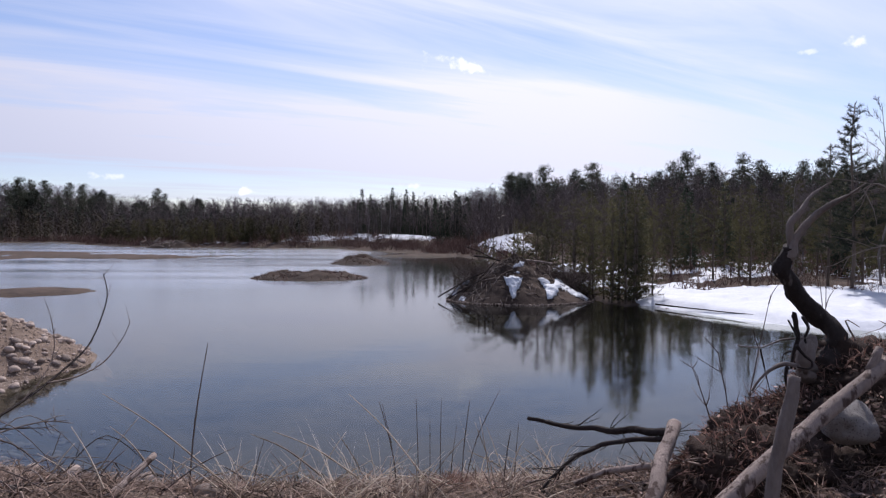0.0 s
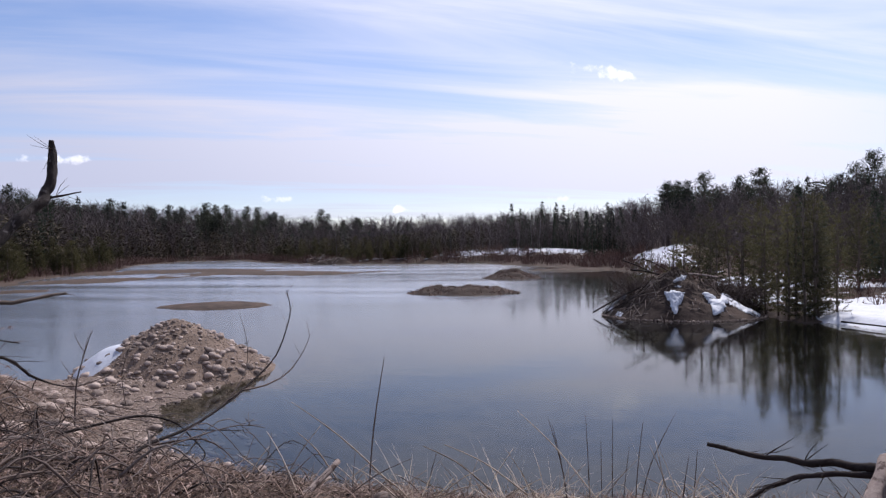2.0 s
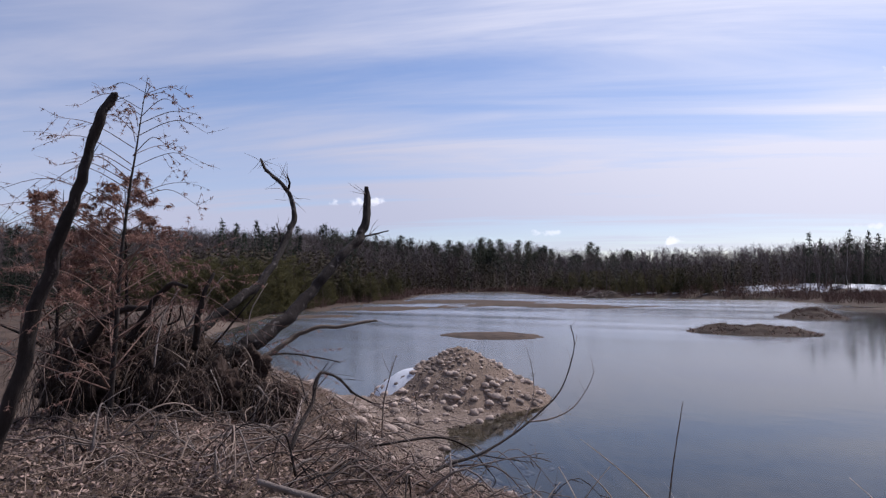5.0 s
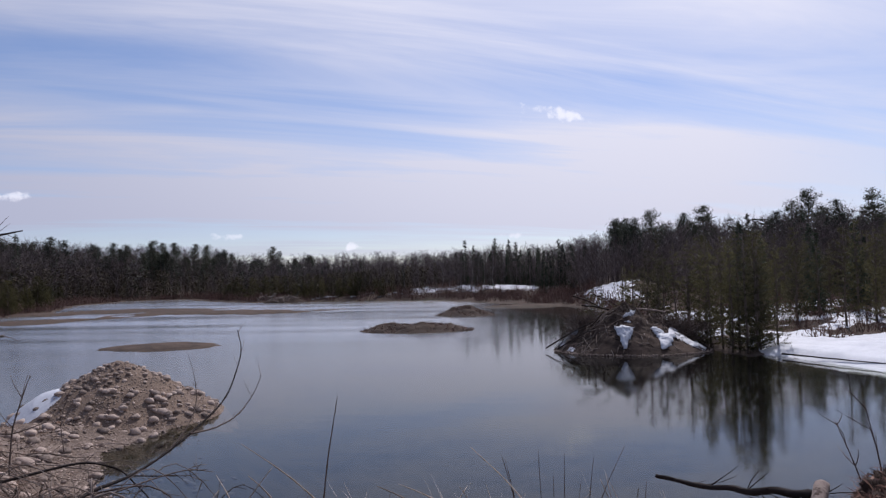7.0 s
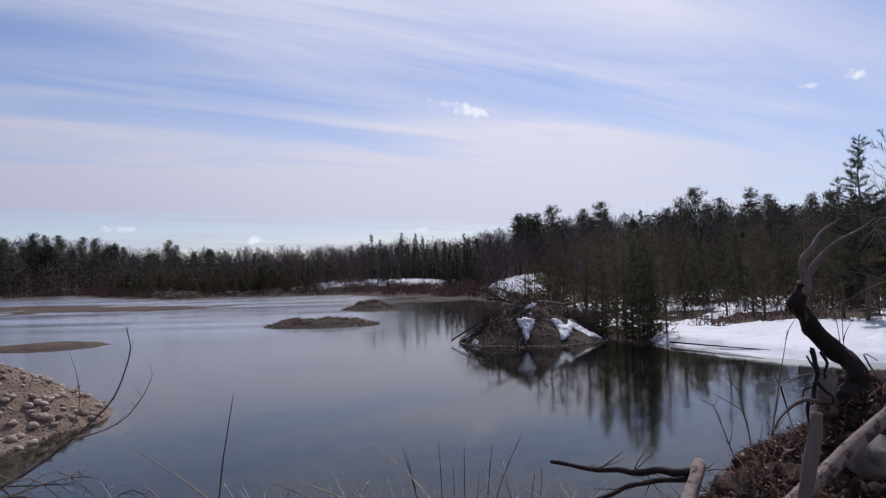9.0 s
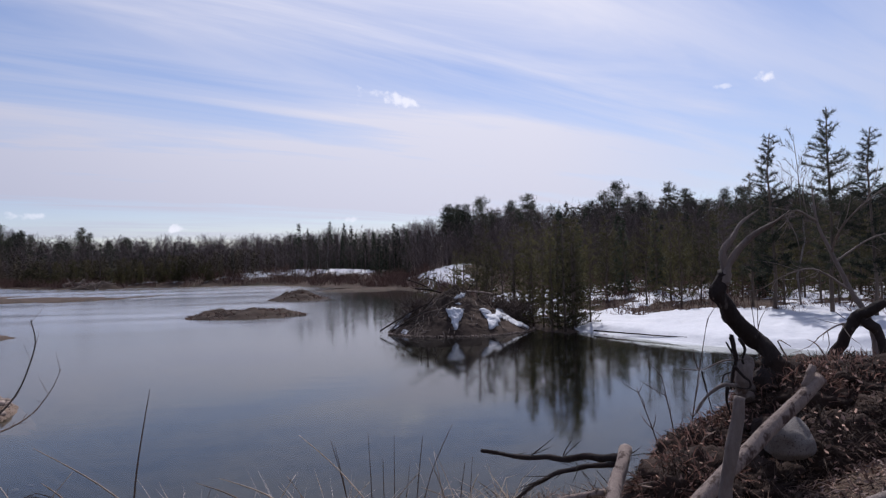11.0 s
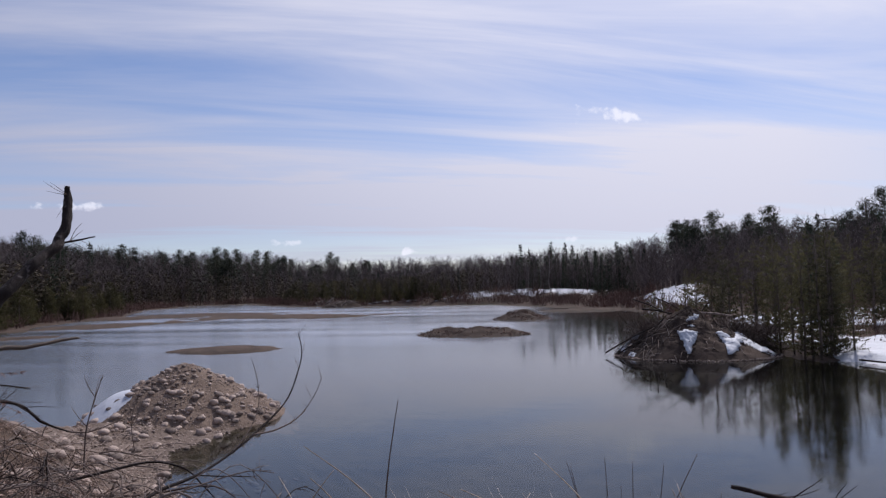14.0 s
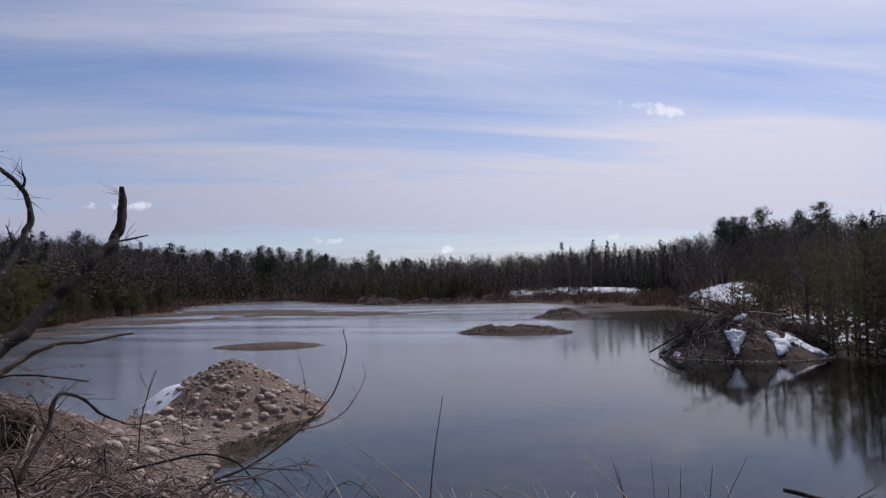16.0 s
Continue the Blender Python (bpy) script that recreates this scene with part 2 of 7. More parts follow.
PEAT = surface("root_soil", (0.008, 0.0055, 0.0045), (0.055, 0.035, 0.027), 9, 0.97, 1.0, 22, 0.7)
ISLET = surface("islet_sod", (0.014, 0.010, 0.008), (0.068, 0.048, 0.036), 6, 0.95, 1.0, 10, 0.6)
OLIVE = surface("olive_needles", (0.040, 0.038, 0.018), (0.108, 0.096, 0.044), 4, 0.7, 0.0, random_by="object", sheer=0.45)
PALE_STRAW = surface("pale_straw", (0.20, 0.15, 0.11), (0.62, 0.52, 0.41), 5, 0.7, 0.0, random_by="object", spread=0.6, sheer=0.3)
DULL = surface("dull_grass", (0.020, 0.013, 0.010), (0.38, 0.275, 0.215), 5, 0.85, 0.0, random_by="island", spread=0.6, sheer=0.25)


def snow_material():
    m = surface("old_snow", (0.39, 0.41, 0.45), (0.57, 0.58, 0.61), 3, 0.6, 0.8, 7, 0.6, spots=(26, 0.70, (0.42, 0.38, 0.34)))
    return m


SNOW = snow_material()


def ground_material():
    """Dead grass, forest litter, gravel and lake mud, blended by the ground's own zone values."""
    m = bpy.data.materials.new("ground")
    m.use_nodes = True
    t = m.node_tree
    link = t.links.new
    b = t.nodes["Principled BSDF"]
    b.inputs["Roughness"].default_value = 0.95
    b.inputs["Specular IOR Level"].default_value = 0.15
    coord = t.nodes.new("ShaderNodeTexCoord")

    def mixed(a, c, scale, detail=8.0, lo=0.35, hi=0.68):
        n = node(t, "ShaderNodeTexNoise", Scale=scale, Detail=detail, Roughness=0.68)
        link(coord.outputs["Object"], n.inputs["Vector"])
        r = t.nodes.new("ShaderNodeValToRGB")
        r.color_ramp.elements[0].position, r.color_ramp.elements[1].position = lo, hi
        r.color_ramp.elements[0].color, r.color_ramp.elements[1].color = rgb(a), rgb(c)
        link(n.outputs["Fac"], r.inputs[0])
        return r.outputs[0], n.outputs["Fac"]

    turf, h1 = mixed((0.026, 0.017, 0.013), (0.155, 0.110, 0.082), 38.0)
    litter, _ = mixed((0.028, 0.020, 0.016), (0.105, 0.073, 0.054), 1.2)
    gravel, h2 = mixed((0.085, 0.062, 0.050), (0.28, 0.218, 0.178), 17.0)
    # lake mud, its dark colour also standing in for light lost in deeper water
    mud, _ = mixed((0.022, 0.022, 0.016), (0.085, 0.072, 0.045), 1.6)
    colour = turf
    for name, other in (("litter", litter), ("gravel", gravel), ("mud", mud)):
        at = t.nodes.new("ShaderNodeAttribute")
        at.attribute_name = name
        mx = t.nodes.new("ShaderNodeMix")
        mx.data_type = "RGBA"
        link(at.outputs["Fac"], mx.inputs[0]), link(colour, mx.inputs[6]), link(other, mx.inputs[7])
        colour = mx.outputs[2]
    link(colour, b.inputs["Base Color"])
    bp = node(t, "ShaderNodeBump", Strength=0.9, Distance=0.04)
    link(h2, bp.inputs["Height"])
    link(bp.outputs[0], b.inputs["Normal"])
    return m


def water_material():
    """A clear skin over the pond's own bottom: mirror at low angles, see-through at steep ones, with a faint ripple."""
    m = bpy.data.materials.new("pond_water")
    m.use_nodes = True
    t = m.node_tree
    t.nodes.clear()
    link = t.links.new
    out = t.nodes.new("ShaderNodeOutputMaterial")
    coord = t.nodes.new("ShaderNodeTexCoord")
    gloss = t.nodes.new("ShaderNodeBsdfGlossy")
    gloss.inputs["Color"].default_value = (0.97, 0.98, 1.0, 1)
    gloss.inputs["Roughness"].default_value = 0.05
    clear = t.nodes.new("ShaderNodeBsdfTransparent")
    clear.inputs["Color"].default_value = (0.52, 0.54, 0.48, 1)
    fr = t.nodes.new("ShaderNodeFresnel")
    fr.inputs["IOR"].default_value = 1.36
    mix = t.nodes.new("ShaderNodeMixShader")
    mp = t.nodes.new("ShaderNodeMapping")
    mp.inputs["Scale"].default_value = (0.5, 1.6, 1)
    mp.inputs["Rotation"].default_value = (0, 0, radians(12))
    link(coord.outputs["Object"], mp.inputs[0])
    swell = node(t, "ShaderNodeTexNoise", Scale=0.9, Detail=2.0, Roughness=0.5)
    small = node(t, "ShaderNodeTexNoise", Scale=5.0, Detail=3.0, Roughness=0.55)
    patch = node(t, "ShaderNodeTexNoise", Scale=0.09, Detail=2.0, Roughness=0.5)
    link(mp.outputs[0], swell.inputs["Vector"]), link(mp.outputs[0], small.inputs["Vector"]), link(mp.outputs[0], patch.inputs["Vector"])
    breeze = t.nodes.new("ShaderNodeMapRange")
    breeze.interpolation_type = "SMOOTHSTEP"
    breeze.inputs["From Min"].default_value, breeze.inputs["From Max"].default_value = 0.50, 0.66
    breeze.inputs["To Min"].default_value, breeze.inputs["To Max"].default_value = 0.01, 0.05
    link(patch.outputs["Fac"], breeze.inputs["Value"])
    # open water on the far side of the pond, away from the sheltering bank and trees, is ruffled by the wind
    place = t.nodes.new("ShaderNodeSeparateXYZ")
    link(coord.outputs["Object"], place.inputs[0])

    def step(value, lo, hi, a, b):
        n = t.nodes.new("ShaderNodeMapRange")
        n.interpolation_type = "SMOOTHSTEP"
        for key, v in (("From Min", lo), ("From Max", hi), ("To Min", a), ("To Max", b)):
            n.inputs[key].default_value = v
        link(value, n.inputs["Value"])
        return n.outputs[0]

    def sums(op, a, b, c=None):
        n = t.nodes.new("ShaderNodeMath")
        n.operation = op
        for i, v in enumerate((a, b, c)):
            if isinstance(v, (int, float)):
                n.inputs[i].default_value = v
            elif v is not None:
                link(v, n.inputs[i])
        return n.outputs[0]

    away = step(sums("MULTIPLY_ADD", place.outputs["X"], -0.85, place.outputs["Y"]), 13.0, 42.0, 0.0, 1.0)
    lee = step(sums("MULTIPLY_ADD", place.outputs["Y"], -0.10, sums("MULTIPLY", place.outputs["X"], -1.0)), -4.5, 3.0, 0.0, 1.0)
    lanes = node(t, "ShaderNodeTexNoise", Scale=0.22, Detail=3.0, Roughness=0.55)
    long = t.nodes.new("ShaderNodeMapping")
    long.inputs["Scale"].default_value = (0.16, 1.0, 1)
    long.inputs["Rotation"].default_value = (0, 0, radians(20))
    link(coord.outputs["Object"], long.inputs[0])
    link(long.outputs[0], lanes.inputs["Vector"])
    wind = sums("MULTIPLY", sums("MULTIPLY", away, lee), step(lanes.outputs["Fac"], 0.28, 0.72, 0.45, 1.0))
    link(sums("MULTIPLY_ADD", wind, 0.19, 0.07), gloss.inputs["Roughness"])
    windy = sums("MULTIPLY", wind, 0.12)
    gust = t.nodes.new("ShaderNodeMath")
    gust.operation = "ADD"
    link(breeze.outputs[0], gust.inputs[0]), link(windy, gust.inputs[1])
    mul = t.nodes.new("ShaderNodeMath")
    mul.operation = "MULTIPLY"
    link(small.outputs["Fac"], mul.inputs[0]), link(gust.outputs[0], mul.inputs[1])
    add = t.nodes.new("ShaderNodeMath")
    add.operation = "MULTIPLY_ADD"
    link(swell.outputs["Fac"], add.inputs[0])
    add.inputs[1].default_value = 0.8
    link(mul.outputs[0], add.inputs[2])
    bp = node(t, "ShaderNodeBump", Strength=0.25, Distance=0.012)
    link(add.outputs[0], bp.inputs["Height"])
    link(bp.outputs[0], gloss.inputs["Normal"]), link(bp.outputs[0], fr.inputs["Normal"])
    link(fr.outputs[0], mix.inputs[0]), link(clear.outputs[0], mix.inputs[1]), link(gloss.outputs[0], mix.inputs[2])
    link(mix.outputs[0], out.inputs["Surface"])
    return m


# ------------------------------------------------------------------ mesh helpers
def mesh_from(name, verts, faces, material, smooth=True):
    me = bpy.data.meshes.new(name)
    me.from_pydata([tuple(v) for v in verts], [], faces)
    me.materials.append(material)
    if smooth:
        me.polygons.foreach_set("use_smooth", [True] * len(me.polygons))
    me.update()
    return me


class Shape:
    """Collects vertices and faces of one part."""

    def __init__(self):
        self.v, self.f = [], []

    def tube(self, pts, radii, sides=8, steps=0, rough=0.0, seed=0, cap=True):
        pts = [Vector(p) for p in pts]
        if steps:
            pts, radii = smooth_line(pts, radii, steps)
            if rough:                    # no limb is quite straight
                pts = [p + noise.noise_vector(p * 7 + Vector((seed, 0, 0))) * radii[i] * 0.75 * rough / 0.3 * (0 < i < len(pts) - 1) for i, p in enumerate(pts)]
        n, base = len(pts), len(self.v)
        side = None
        for i, p in enumerate(pts):
            d = (pts[min(i + 1, n - 1)] - pts[max(i - 1, 0)])
            d = d.normalized() if d.length > 1e-9 else Vector((0, 0, 1))
            if side is None:
                side = d.orthogonal().normalized()
            side = (side - d * side.dot(d)).normalized()
            up = d.cross(side)
            for k in range(sides):
                a = 2 * math.pi * k / sides
                r = radii[i]
                if rough:
                    r *= 1 + rough * (noise.noise((p.x * 9 + seed, p.y * 9 + math.cos(a), p.z * 9 + math.sin(a))) + 0.6 * noise.noise((p.x * 31 + seed, p.y * 31 + 2 * math.cos(a), p.z * 31 + 2 * math.sin(a))))
                self.v.append(p + (side * math.cos(a) + up * math.sin(a)) * r)
        for i in range(n - 1):
            for k in range(sides):
                a, b = base + i * sides + k, base + i * sides + (k + 1) % sides
                self.f.append((a, b, b + sides, a + sides))
        if cap:
            self.f.append(tuple(base + k for k in reversed(range(sides))))
            self.f.append(tuple(base + (n - 1) * sides + k for k in range(sides)))
        return self

    def spike(self, p, d, length, width, side=None):
        """A thin leaf or needle bunch: one long triangle."""
        s = side or Vector((random.uniform(-1, 1), random.uniform(-1, 1), random.uniform(-1, 1))).cross(d)
        s = s.normalized() * width if s.length > 1e-6 else Vector((width, 0, 0))
        i = len(self.v)
        self.v += [p - s, p + s, p + d * length]
        self.f.append((i, i + 1, i + 2))

    def mesh(self, name, material, smooth=True):
        return mesh_from(name, self.v, self.f, material, smooth)


def smooth_line(pts, radii, steps):
    out, rr = [], []
    n = len(pts)
    for i in range(n - 1):
        p0, p1, p2, p3 = pts[max(i - 1, 0)], pts[i], pts[i + 1], pts[min(i + 2, n - 1)]
        for k in range(steps):
            t = k / steps
            out.append(0.5 * (2 * p1 + (p2 - p0) * t + (2 * p0 - 5 * p1 + 4 * p2 - p3) * t * t + (3 * p1 - p0 - 3 * p2 + p3) * t ** 3))
            rr.append(radii[i] * (1 - t) + radii[i + 1] * t)
    return out + [pts[-1]], rr + [radii[-1]]


def part(name, shape, material, parent, label=""):
    ob = new(name, shape.mesh(name, material) if isinstance(shape, Shape) else shape)
    ob.parent = parent
    return tagged(ob, label)


def thing(name, place, label, category, group="", kind=""):
    ob = new(name)
    ob.empty_display_size = 0.1
    ob.matrix_basis = Matrix.Translation(place) if not isinstance(place, Matrix) else place
    return tagged(ob, label, category, group, kind)


def unit(rng, tilt=1.0):
    v = Vector((rng.gauss(0, 1), rng.gauss(0, 1), rng.gauss(0, tilt)))
    return v.normalized()


# ------------------------------------------------------------------ the ground
LAKE = [(16, 14.6), (11, 10.0), (6, 7.6), (3.2, 6.9), (0.7, 6.9), (-0.5, 6.8), (-2, 6.6), (-3.6, 6.7), (-4.3, 6.95), (-4.9, 7.15), (-5.5, 7.4), (-6.05, 7.85), (-6.55, 8.6), (-7.1, 9.45),
        (-7.0, 10.1), (-6.95, 10.9), (-7.15, 11.8), (-8.4, 12.4), (-10.0, 11.6), (-10.9, 10.5), (-13, 10.6), (-18, 13), (-26, 16.5), (-31, 22), (-35, 27), (-41, 34), (-48, 49), (-53, 64), (-66, 84), (-72, 104), (-63, 108),
        (-50, 92), (-38, 83), (-25, 80), (-13, 78), (-5, 66), (1, 61), (3.6, 50), (4.6, 38), (5.2, 28), (5.4, 22.3), (6, 21.4), (6.9, 21.7), (7.8, 19.6), (9.1, 17.4), (11, 16.2)]
# low bars and islets: middle, half sizes, turn, height
BARS = [(-16.5, 26.0, 2.6, 1.9, 0.1, 0.12), (-30, 57, 10.5, 4.6, -0.12, 0.14), (-42, 64, 10, 4.2, -0.2, 0.15), (-2.0, 59, 4.0, 2.2, 0.1, 0.18), (-47, 60, 8, 4.0, 0.9, 0.15), (-40, 45, 7, 3.6, 0.9, 0.14),
        (-36, 33, 3.5, 1.6, 0.8, 0.12)]


def shore_distance(x, y):
    """Metres from the pond's edge: positive on land, negative over water."""
    best = np.full(x.shape, 1e9)
    inside = np.zeros(x.shape, bool)
    n = len(LAKE)
    for i in range(n):
        (ax, ay), (bx, by) = LAKE[i], LAKE[(i + 1) % n]
        ex, ey = bx - ax, by - ay
        s = np.clip(((x - ax) * ex + (y - ay) * ey) / (ex * ex + ey * ey), 0, 1)
        best = np.minimum(best, np.hypot(x - ax - s * ex, y - ay - s * ey))
        cross = ((ay > y) != (by > y)) & (x < (bx - ax) * (y - ay) / ((by - ay) or 1e-9) + ax)
        inside ^= cross
    return np.where(inside, -best, best)


def wave(x, y, f, seed):
    return (np.sin(x * f * 1.0 + seed) * np.cos(y * f * 1.3 + seed * 2.1) + 0.6 * np.sin(x * f * 2.3 - y * f * 1.7 + seed * 3.3) + 0.35 * np.cos(x * f * 4.1 + y * f * 3.7 + seed)) / 1.95


def bump_at(x, y, cx, cy, sx, sy, h):
    return h * np.exp(-0.5 * (((x - cx) / sx) ** 2 + ((y - cy) / sy) ** 2))


def ground_height(x, y):
    x, y = np.asarray(x, float), np.asarray(y, float)
    sd = shore_distance(x, y) + 0.18 * wave(x, y, 1.1, 0.7) * np.clip(np.hypot(x, y) / 25, 0.25, 2.5)
    r = np.hypot(x, y)
    near = np.exp(-((np.maximum(r - 9, 0)) / 5) ** 2)
    t = np.clip(sd / 3.2, 0, 1)
    bank = 0.95 * t * t * (3 - 2 * t)
    t2 = np.clip(sd / 14.0, 0, 1)
    plain = 0.38 * (1 - (1 - t2) ** 2)
    land = bank * near + plain * (1 - near)
    land += near * np.clip(sd / 1.2, 0, 1) * (bump_at(x, y, -5.3, 2.5, 1.9, 1.4, 0.55) + bump_at(x, y, -7.4, 5.6, 1.0, 1.5, 0.62) + bump_at(x, y, 2.75, 3.95, 0.9, 0.8, 0.22) + bump_at(x, y, 2.7, 2.3, 1.0, 0.65, 0.55) + bump_at(x, y, 4.6, 3.8, 1.3, 1.4, 0.52))
    land += bump_at(x, y, -33, 20.4, 3.0, 2.2, 1.25) * np.clip(sd / 1.5, 0, 1)          # a heap of gravel on the marshy shore
    # the land climbs behind the trees
    land += np.clip(sd - 3, 0, 400) * 0.006 + bump_at(x, y, 7.2, 62, 3.3, 5, 1.7) * np.clip(sd / 3, 0, 1) + bump_at(x, y, -11, 88, 11, 4.5, 1.15) * np.clip(sd / 2, 0, 1)
    land += np.clip((r - 130) / 400, 0, 1) ** 1.3 * 5 + bump_at(x, y, 75, 150, 35, 42, 4.0) + bump_at(x, y, -150, 480, 160, 120, 5)
    wx, wy = x + 0.45 * np.sin(1.9 * y + 0.7 * x + 1) + 0.12 * np.sin(6.1 * y - 2.3 * x), y + 0.45 * np.sin(1.6 * x - 0.9 * y) + 0.12 * np.sin(5.3 * x + 2.9 * y)
    rough = 0.035 * wave(wx, wy, 4.3, 1.9) + 0.02 * wave(wx, wy, 11.0, 4.0)
    land += rough * np.clip(sd, 0, 1) + 0.12 * wave(x, y, 0.5, 2.2) * np.clip(sd / 6, 0, 1)
    # the bottom: a gravel shelf, then mud
    bed = -np.minimum(np.where(-sd < 0.8, -sd * 0.36, 0.288 + (-sd - 0.8) * 0.7), 1.9) + 0.02 * wave(x, y, 6.0, 5.1)
    z = np.where(sd > 0, land, bed)
    for cx, cy, hx, hy, turn, h in BARS:
        c, s = math.cos(turn), math.sin(turn)
        u, v = ((x - cx) * c + (y - cy) * s) / hx, (-(x - cx) * s + (y - cy) * c) / hy
        d = np.sqrt(u * u + v * v) * (1 + 0.16 * wave(x, y, 1.6, cx) + (0.45 * wave(x, y, 0.5, cx) if hy > 3 else 0.0))
        z = np.maximum(z, np.where(d < 1, h * (1 - d ** 3), -(d - 1) * min(hx, hy) * 0.4))
    return z


class Field:
    """A function of the plan kept on a fine grid by the bank and a coarse one beyond."""

    def __init__(self, fn):
        self.grids = []
        for x0, x1, y0, y1, step in ((-12.0, 6.5, -1.0, 13.0, 0.05), (-75.0, 50.0, -10.0, 125.0, 0.4), (-420.0, 300.0, -20.0, 560.0, 3.0)):
            xs, ys = np.arange(x0, x1, step), np.arange(y0, y1, step)
            X, Y = np.meshgrid(xs, ys, indexing="ij")
            self.grids.append((x0, y0, step, len(xs), len(ys), fn(X.ravel(), Y.ravel()).reshape(X.shape)))

    def __call__(self, x, y):
        for x0, y0, step, nx, ny, Z in self.grids:
            u, v = (x - x0) / step, (y - y0) / step
            if 0 <= u < nx - 1 and 0 <= v < ny - 1:
                i, j = int(u), int(v)
                u, v = u - i, v - j
                return float(Z[i, j] * (1 - u) * (1 - v) + Z[i + 1, j] * u * (1 - v) + Z[i, j + 1] * (1 - u) * v + Z[i + 1, j + 1] * u * v)
        return 0.0


height = Field(ground_height)
shore = Field(shore_distance)


def build_ground():
    fine = np.radians(np.arange(-46, 82, 0.4))
    rest = np.radians(np.arange(82, 314, 2.0))
    az = np.concatenate([fine, rest])
    rr = [0.25]
    while rr[-1] < 2600:
        rr.append(rr[-1] * 1.034 if rr[-1] > 2 else rr[-1] + 0.07)
    rr = np.array(rr)
    A, R = np.meshgrid(az, rr)
    X, Y = -np.sin(A) * R, np.cos(A) * R
    Z = ground_height(X.ravel(), Y.ravel())
    n, k = A.shape
    verts = np.column_stack([X.ravel(), Y.ravel(), Z])
    verts = np.vstack([verts, [[0, 0, height(0, 0)]]])
    i, j = np.meshgrid(np.arange(n - 1), np.arange(k), indexing="ij")
    j2 = (j + 1) % k
    faces = np.stack([i * k + j, (i + 1) * k + j, (i + 1) * k + j2, i * k + j2], -1).reshape(-1, 4)
    me = bpy.data.meshes.new("ground")
    tris = [(n * k, a, b) for a, b in zip(range(k), [*range(1, k), 0])]
    me.from_pydata(verts.tolist(), [], [tuple(reversed(f)) for f in faces.tolist()] + [tuple(reversed(f)) for f in tris])
    me.polygons.foreach_set("use_smooth", [True] * len(me.polygons))
    me.materials.append(ground_material())
    x, y, z = verts.T
    sd = shore_distance(x, y)
    r = np.hypot(x, y)
    w = 0.5 + 0.5 * wave(x, y, 1.7, 3.0)
    gravel = np.clip((1.5 - sd) / 1.2, 0, 1) * (z > -0.25) * (0.6 + 0.4 * w) * np.where(r < 22, 1.0, 0.12)
    gravel = np.maximum(gravel, np.clip(1.3 - np.hypot((x + 8.0) / 2.6, (y - 8.6) / 2.4), 0, 1))
    gravel = np.maximum(gravel, np.clip(1.5 - np.hypot((x + 33) / 3.6, (y - 20.4) / 3.0), 0, 0.4))
    litter = np.clip((r - 14) / 10, 0, 1)
    # mud from the waterline down; also paints the water's darkening with depth
    mud = np.clip((0.01 - z) / 0.16, 0, 1)
    for name, val in (("gravel", gravel), ("litter", litter), ("mud", mud)):
        at = me.attributes.new(name, "FLOAT", "POINT")
        at.data.foreach_set("value", val.astype(np.float32))
    me.validate()
    ob = tagged(new("ground", me), "brown winter-dead turf, gravel and mud round a pond", "ground", kind="structure")
    up = me.polygons[0].normal.z
    if up < 0:
        me.flip_normals()
    return ob


ground = build_ground()


def build_water():
    s = Shape()
    n = 48
    for i in range(n + 1):
        for j in range(n + 1):
            s.v.append((-100 + 125 * i / n, 3 + 120 * j / n, 0.0))
    for i in range(n):
        for j in range(n):
            a = i * (n + 1) + j
            s.f.append((a, a + n + 1, a + n + 2, a + 1))
    ob = new("water", s.mesh("water", water_material()))
    return tagged(ob, "still dark pond water mirroring the sky and trees", "water", kind="structure")


build_water()


# ------------------------------------------------------------------ snow
def height_sheet(x0, x1, y0, y1, step, lift, material, name):
    """A sheet over the ground, as thick as lift() says; where that is nothing there is no sheet."""
    nx, ny = int((x1 - x0) / step) + 1, int((y1 - y0) / step) + 1
    X, Y = np.meshgrid(np.linspace(x0, x1, nx), np.linspace(y0, y1, ny), indexing="ij")
    T = lift(X, Y)
    Z = np.maximum(ground_height(X.ravel(), Y.ravel()).reshape(X.shape), -0.05) + np.maximum(T, -0.035)
    index = -np.ones(X.shape, int)
    keep = np.zeros(X.shape, bool)
    on = T > 0
    cell = on[:-1, :-1] | on[1:, :-1] | on[:-1, 1:] | on[1:, 1:]
    for a, b in ((0, 0), (1, 0), (0, 1), (1, 1)):
        keep[a:nx - 1 + a, b:ny - 1 + b] |= cell
    index[keep] = np.arange(keep.sum())
    verts = np.column_stack([X[keep], Y[keep], Z[keep]]).tolist()
    faces = []
    for i, j in zip(*np.nonzero(cell)):
        faces.append((index[i, j], index[i + 1, j], index[i + 1, j + 1], index[i, j + 1]))
    return mesh_from(name, verts, faces, material)


def smoothstep(v, lo, hi):
    t = np.clip((v - lo) / (hi - lo), 0, 1)
    return t * t * (3 - 2 * t)


def shore_snow(x, y):
    sd = shore_distance(x, y)
    edge = np.minimum(smoothstep(sd, -0.12, 0.8) * 1.2 - 0.06, smoothstep(x, 6.4, 7.6) * 1.2 - 0.1)
    back = 24.6 + 1.2 * wave(x, y, 0.5, 1.0) + 0.5 * wave(x, y, 1.7, 3.0) + np.clip(11 - x, 0, 4) * 0.5
    far = smoothstep(back - y, -0.6, 2.5) * 1.25 - 0.2
    return 0.28 * np.minimum(np.minimum(edge, far), 0.75) + (0.045 * wave(x, y, 1.1, 2.0) + 0.022 * wave(x, y, 3.3, 1.0)) * np.clip(edge, 0, 1)


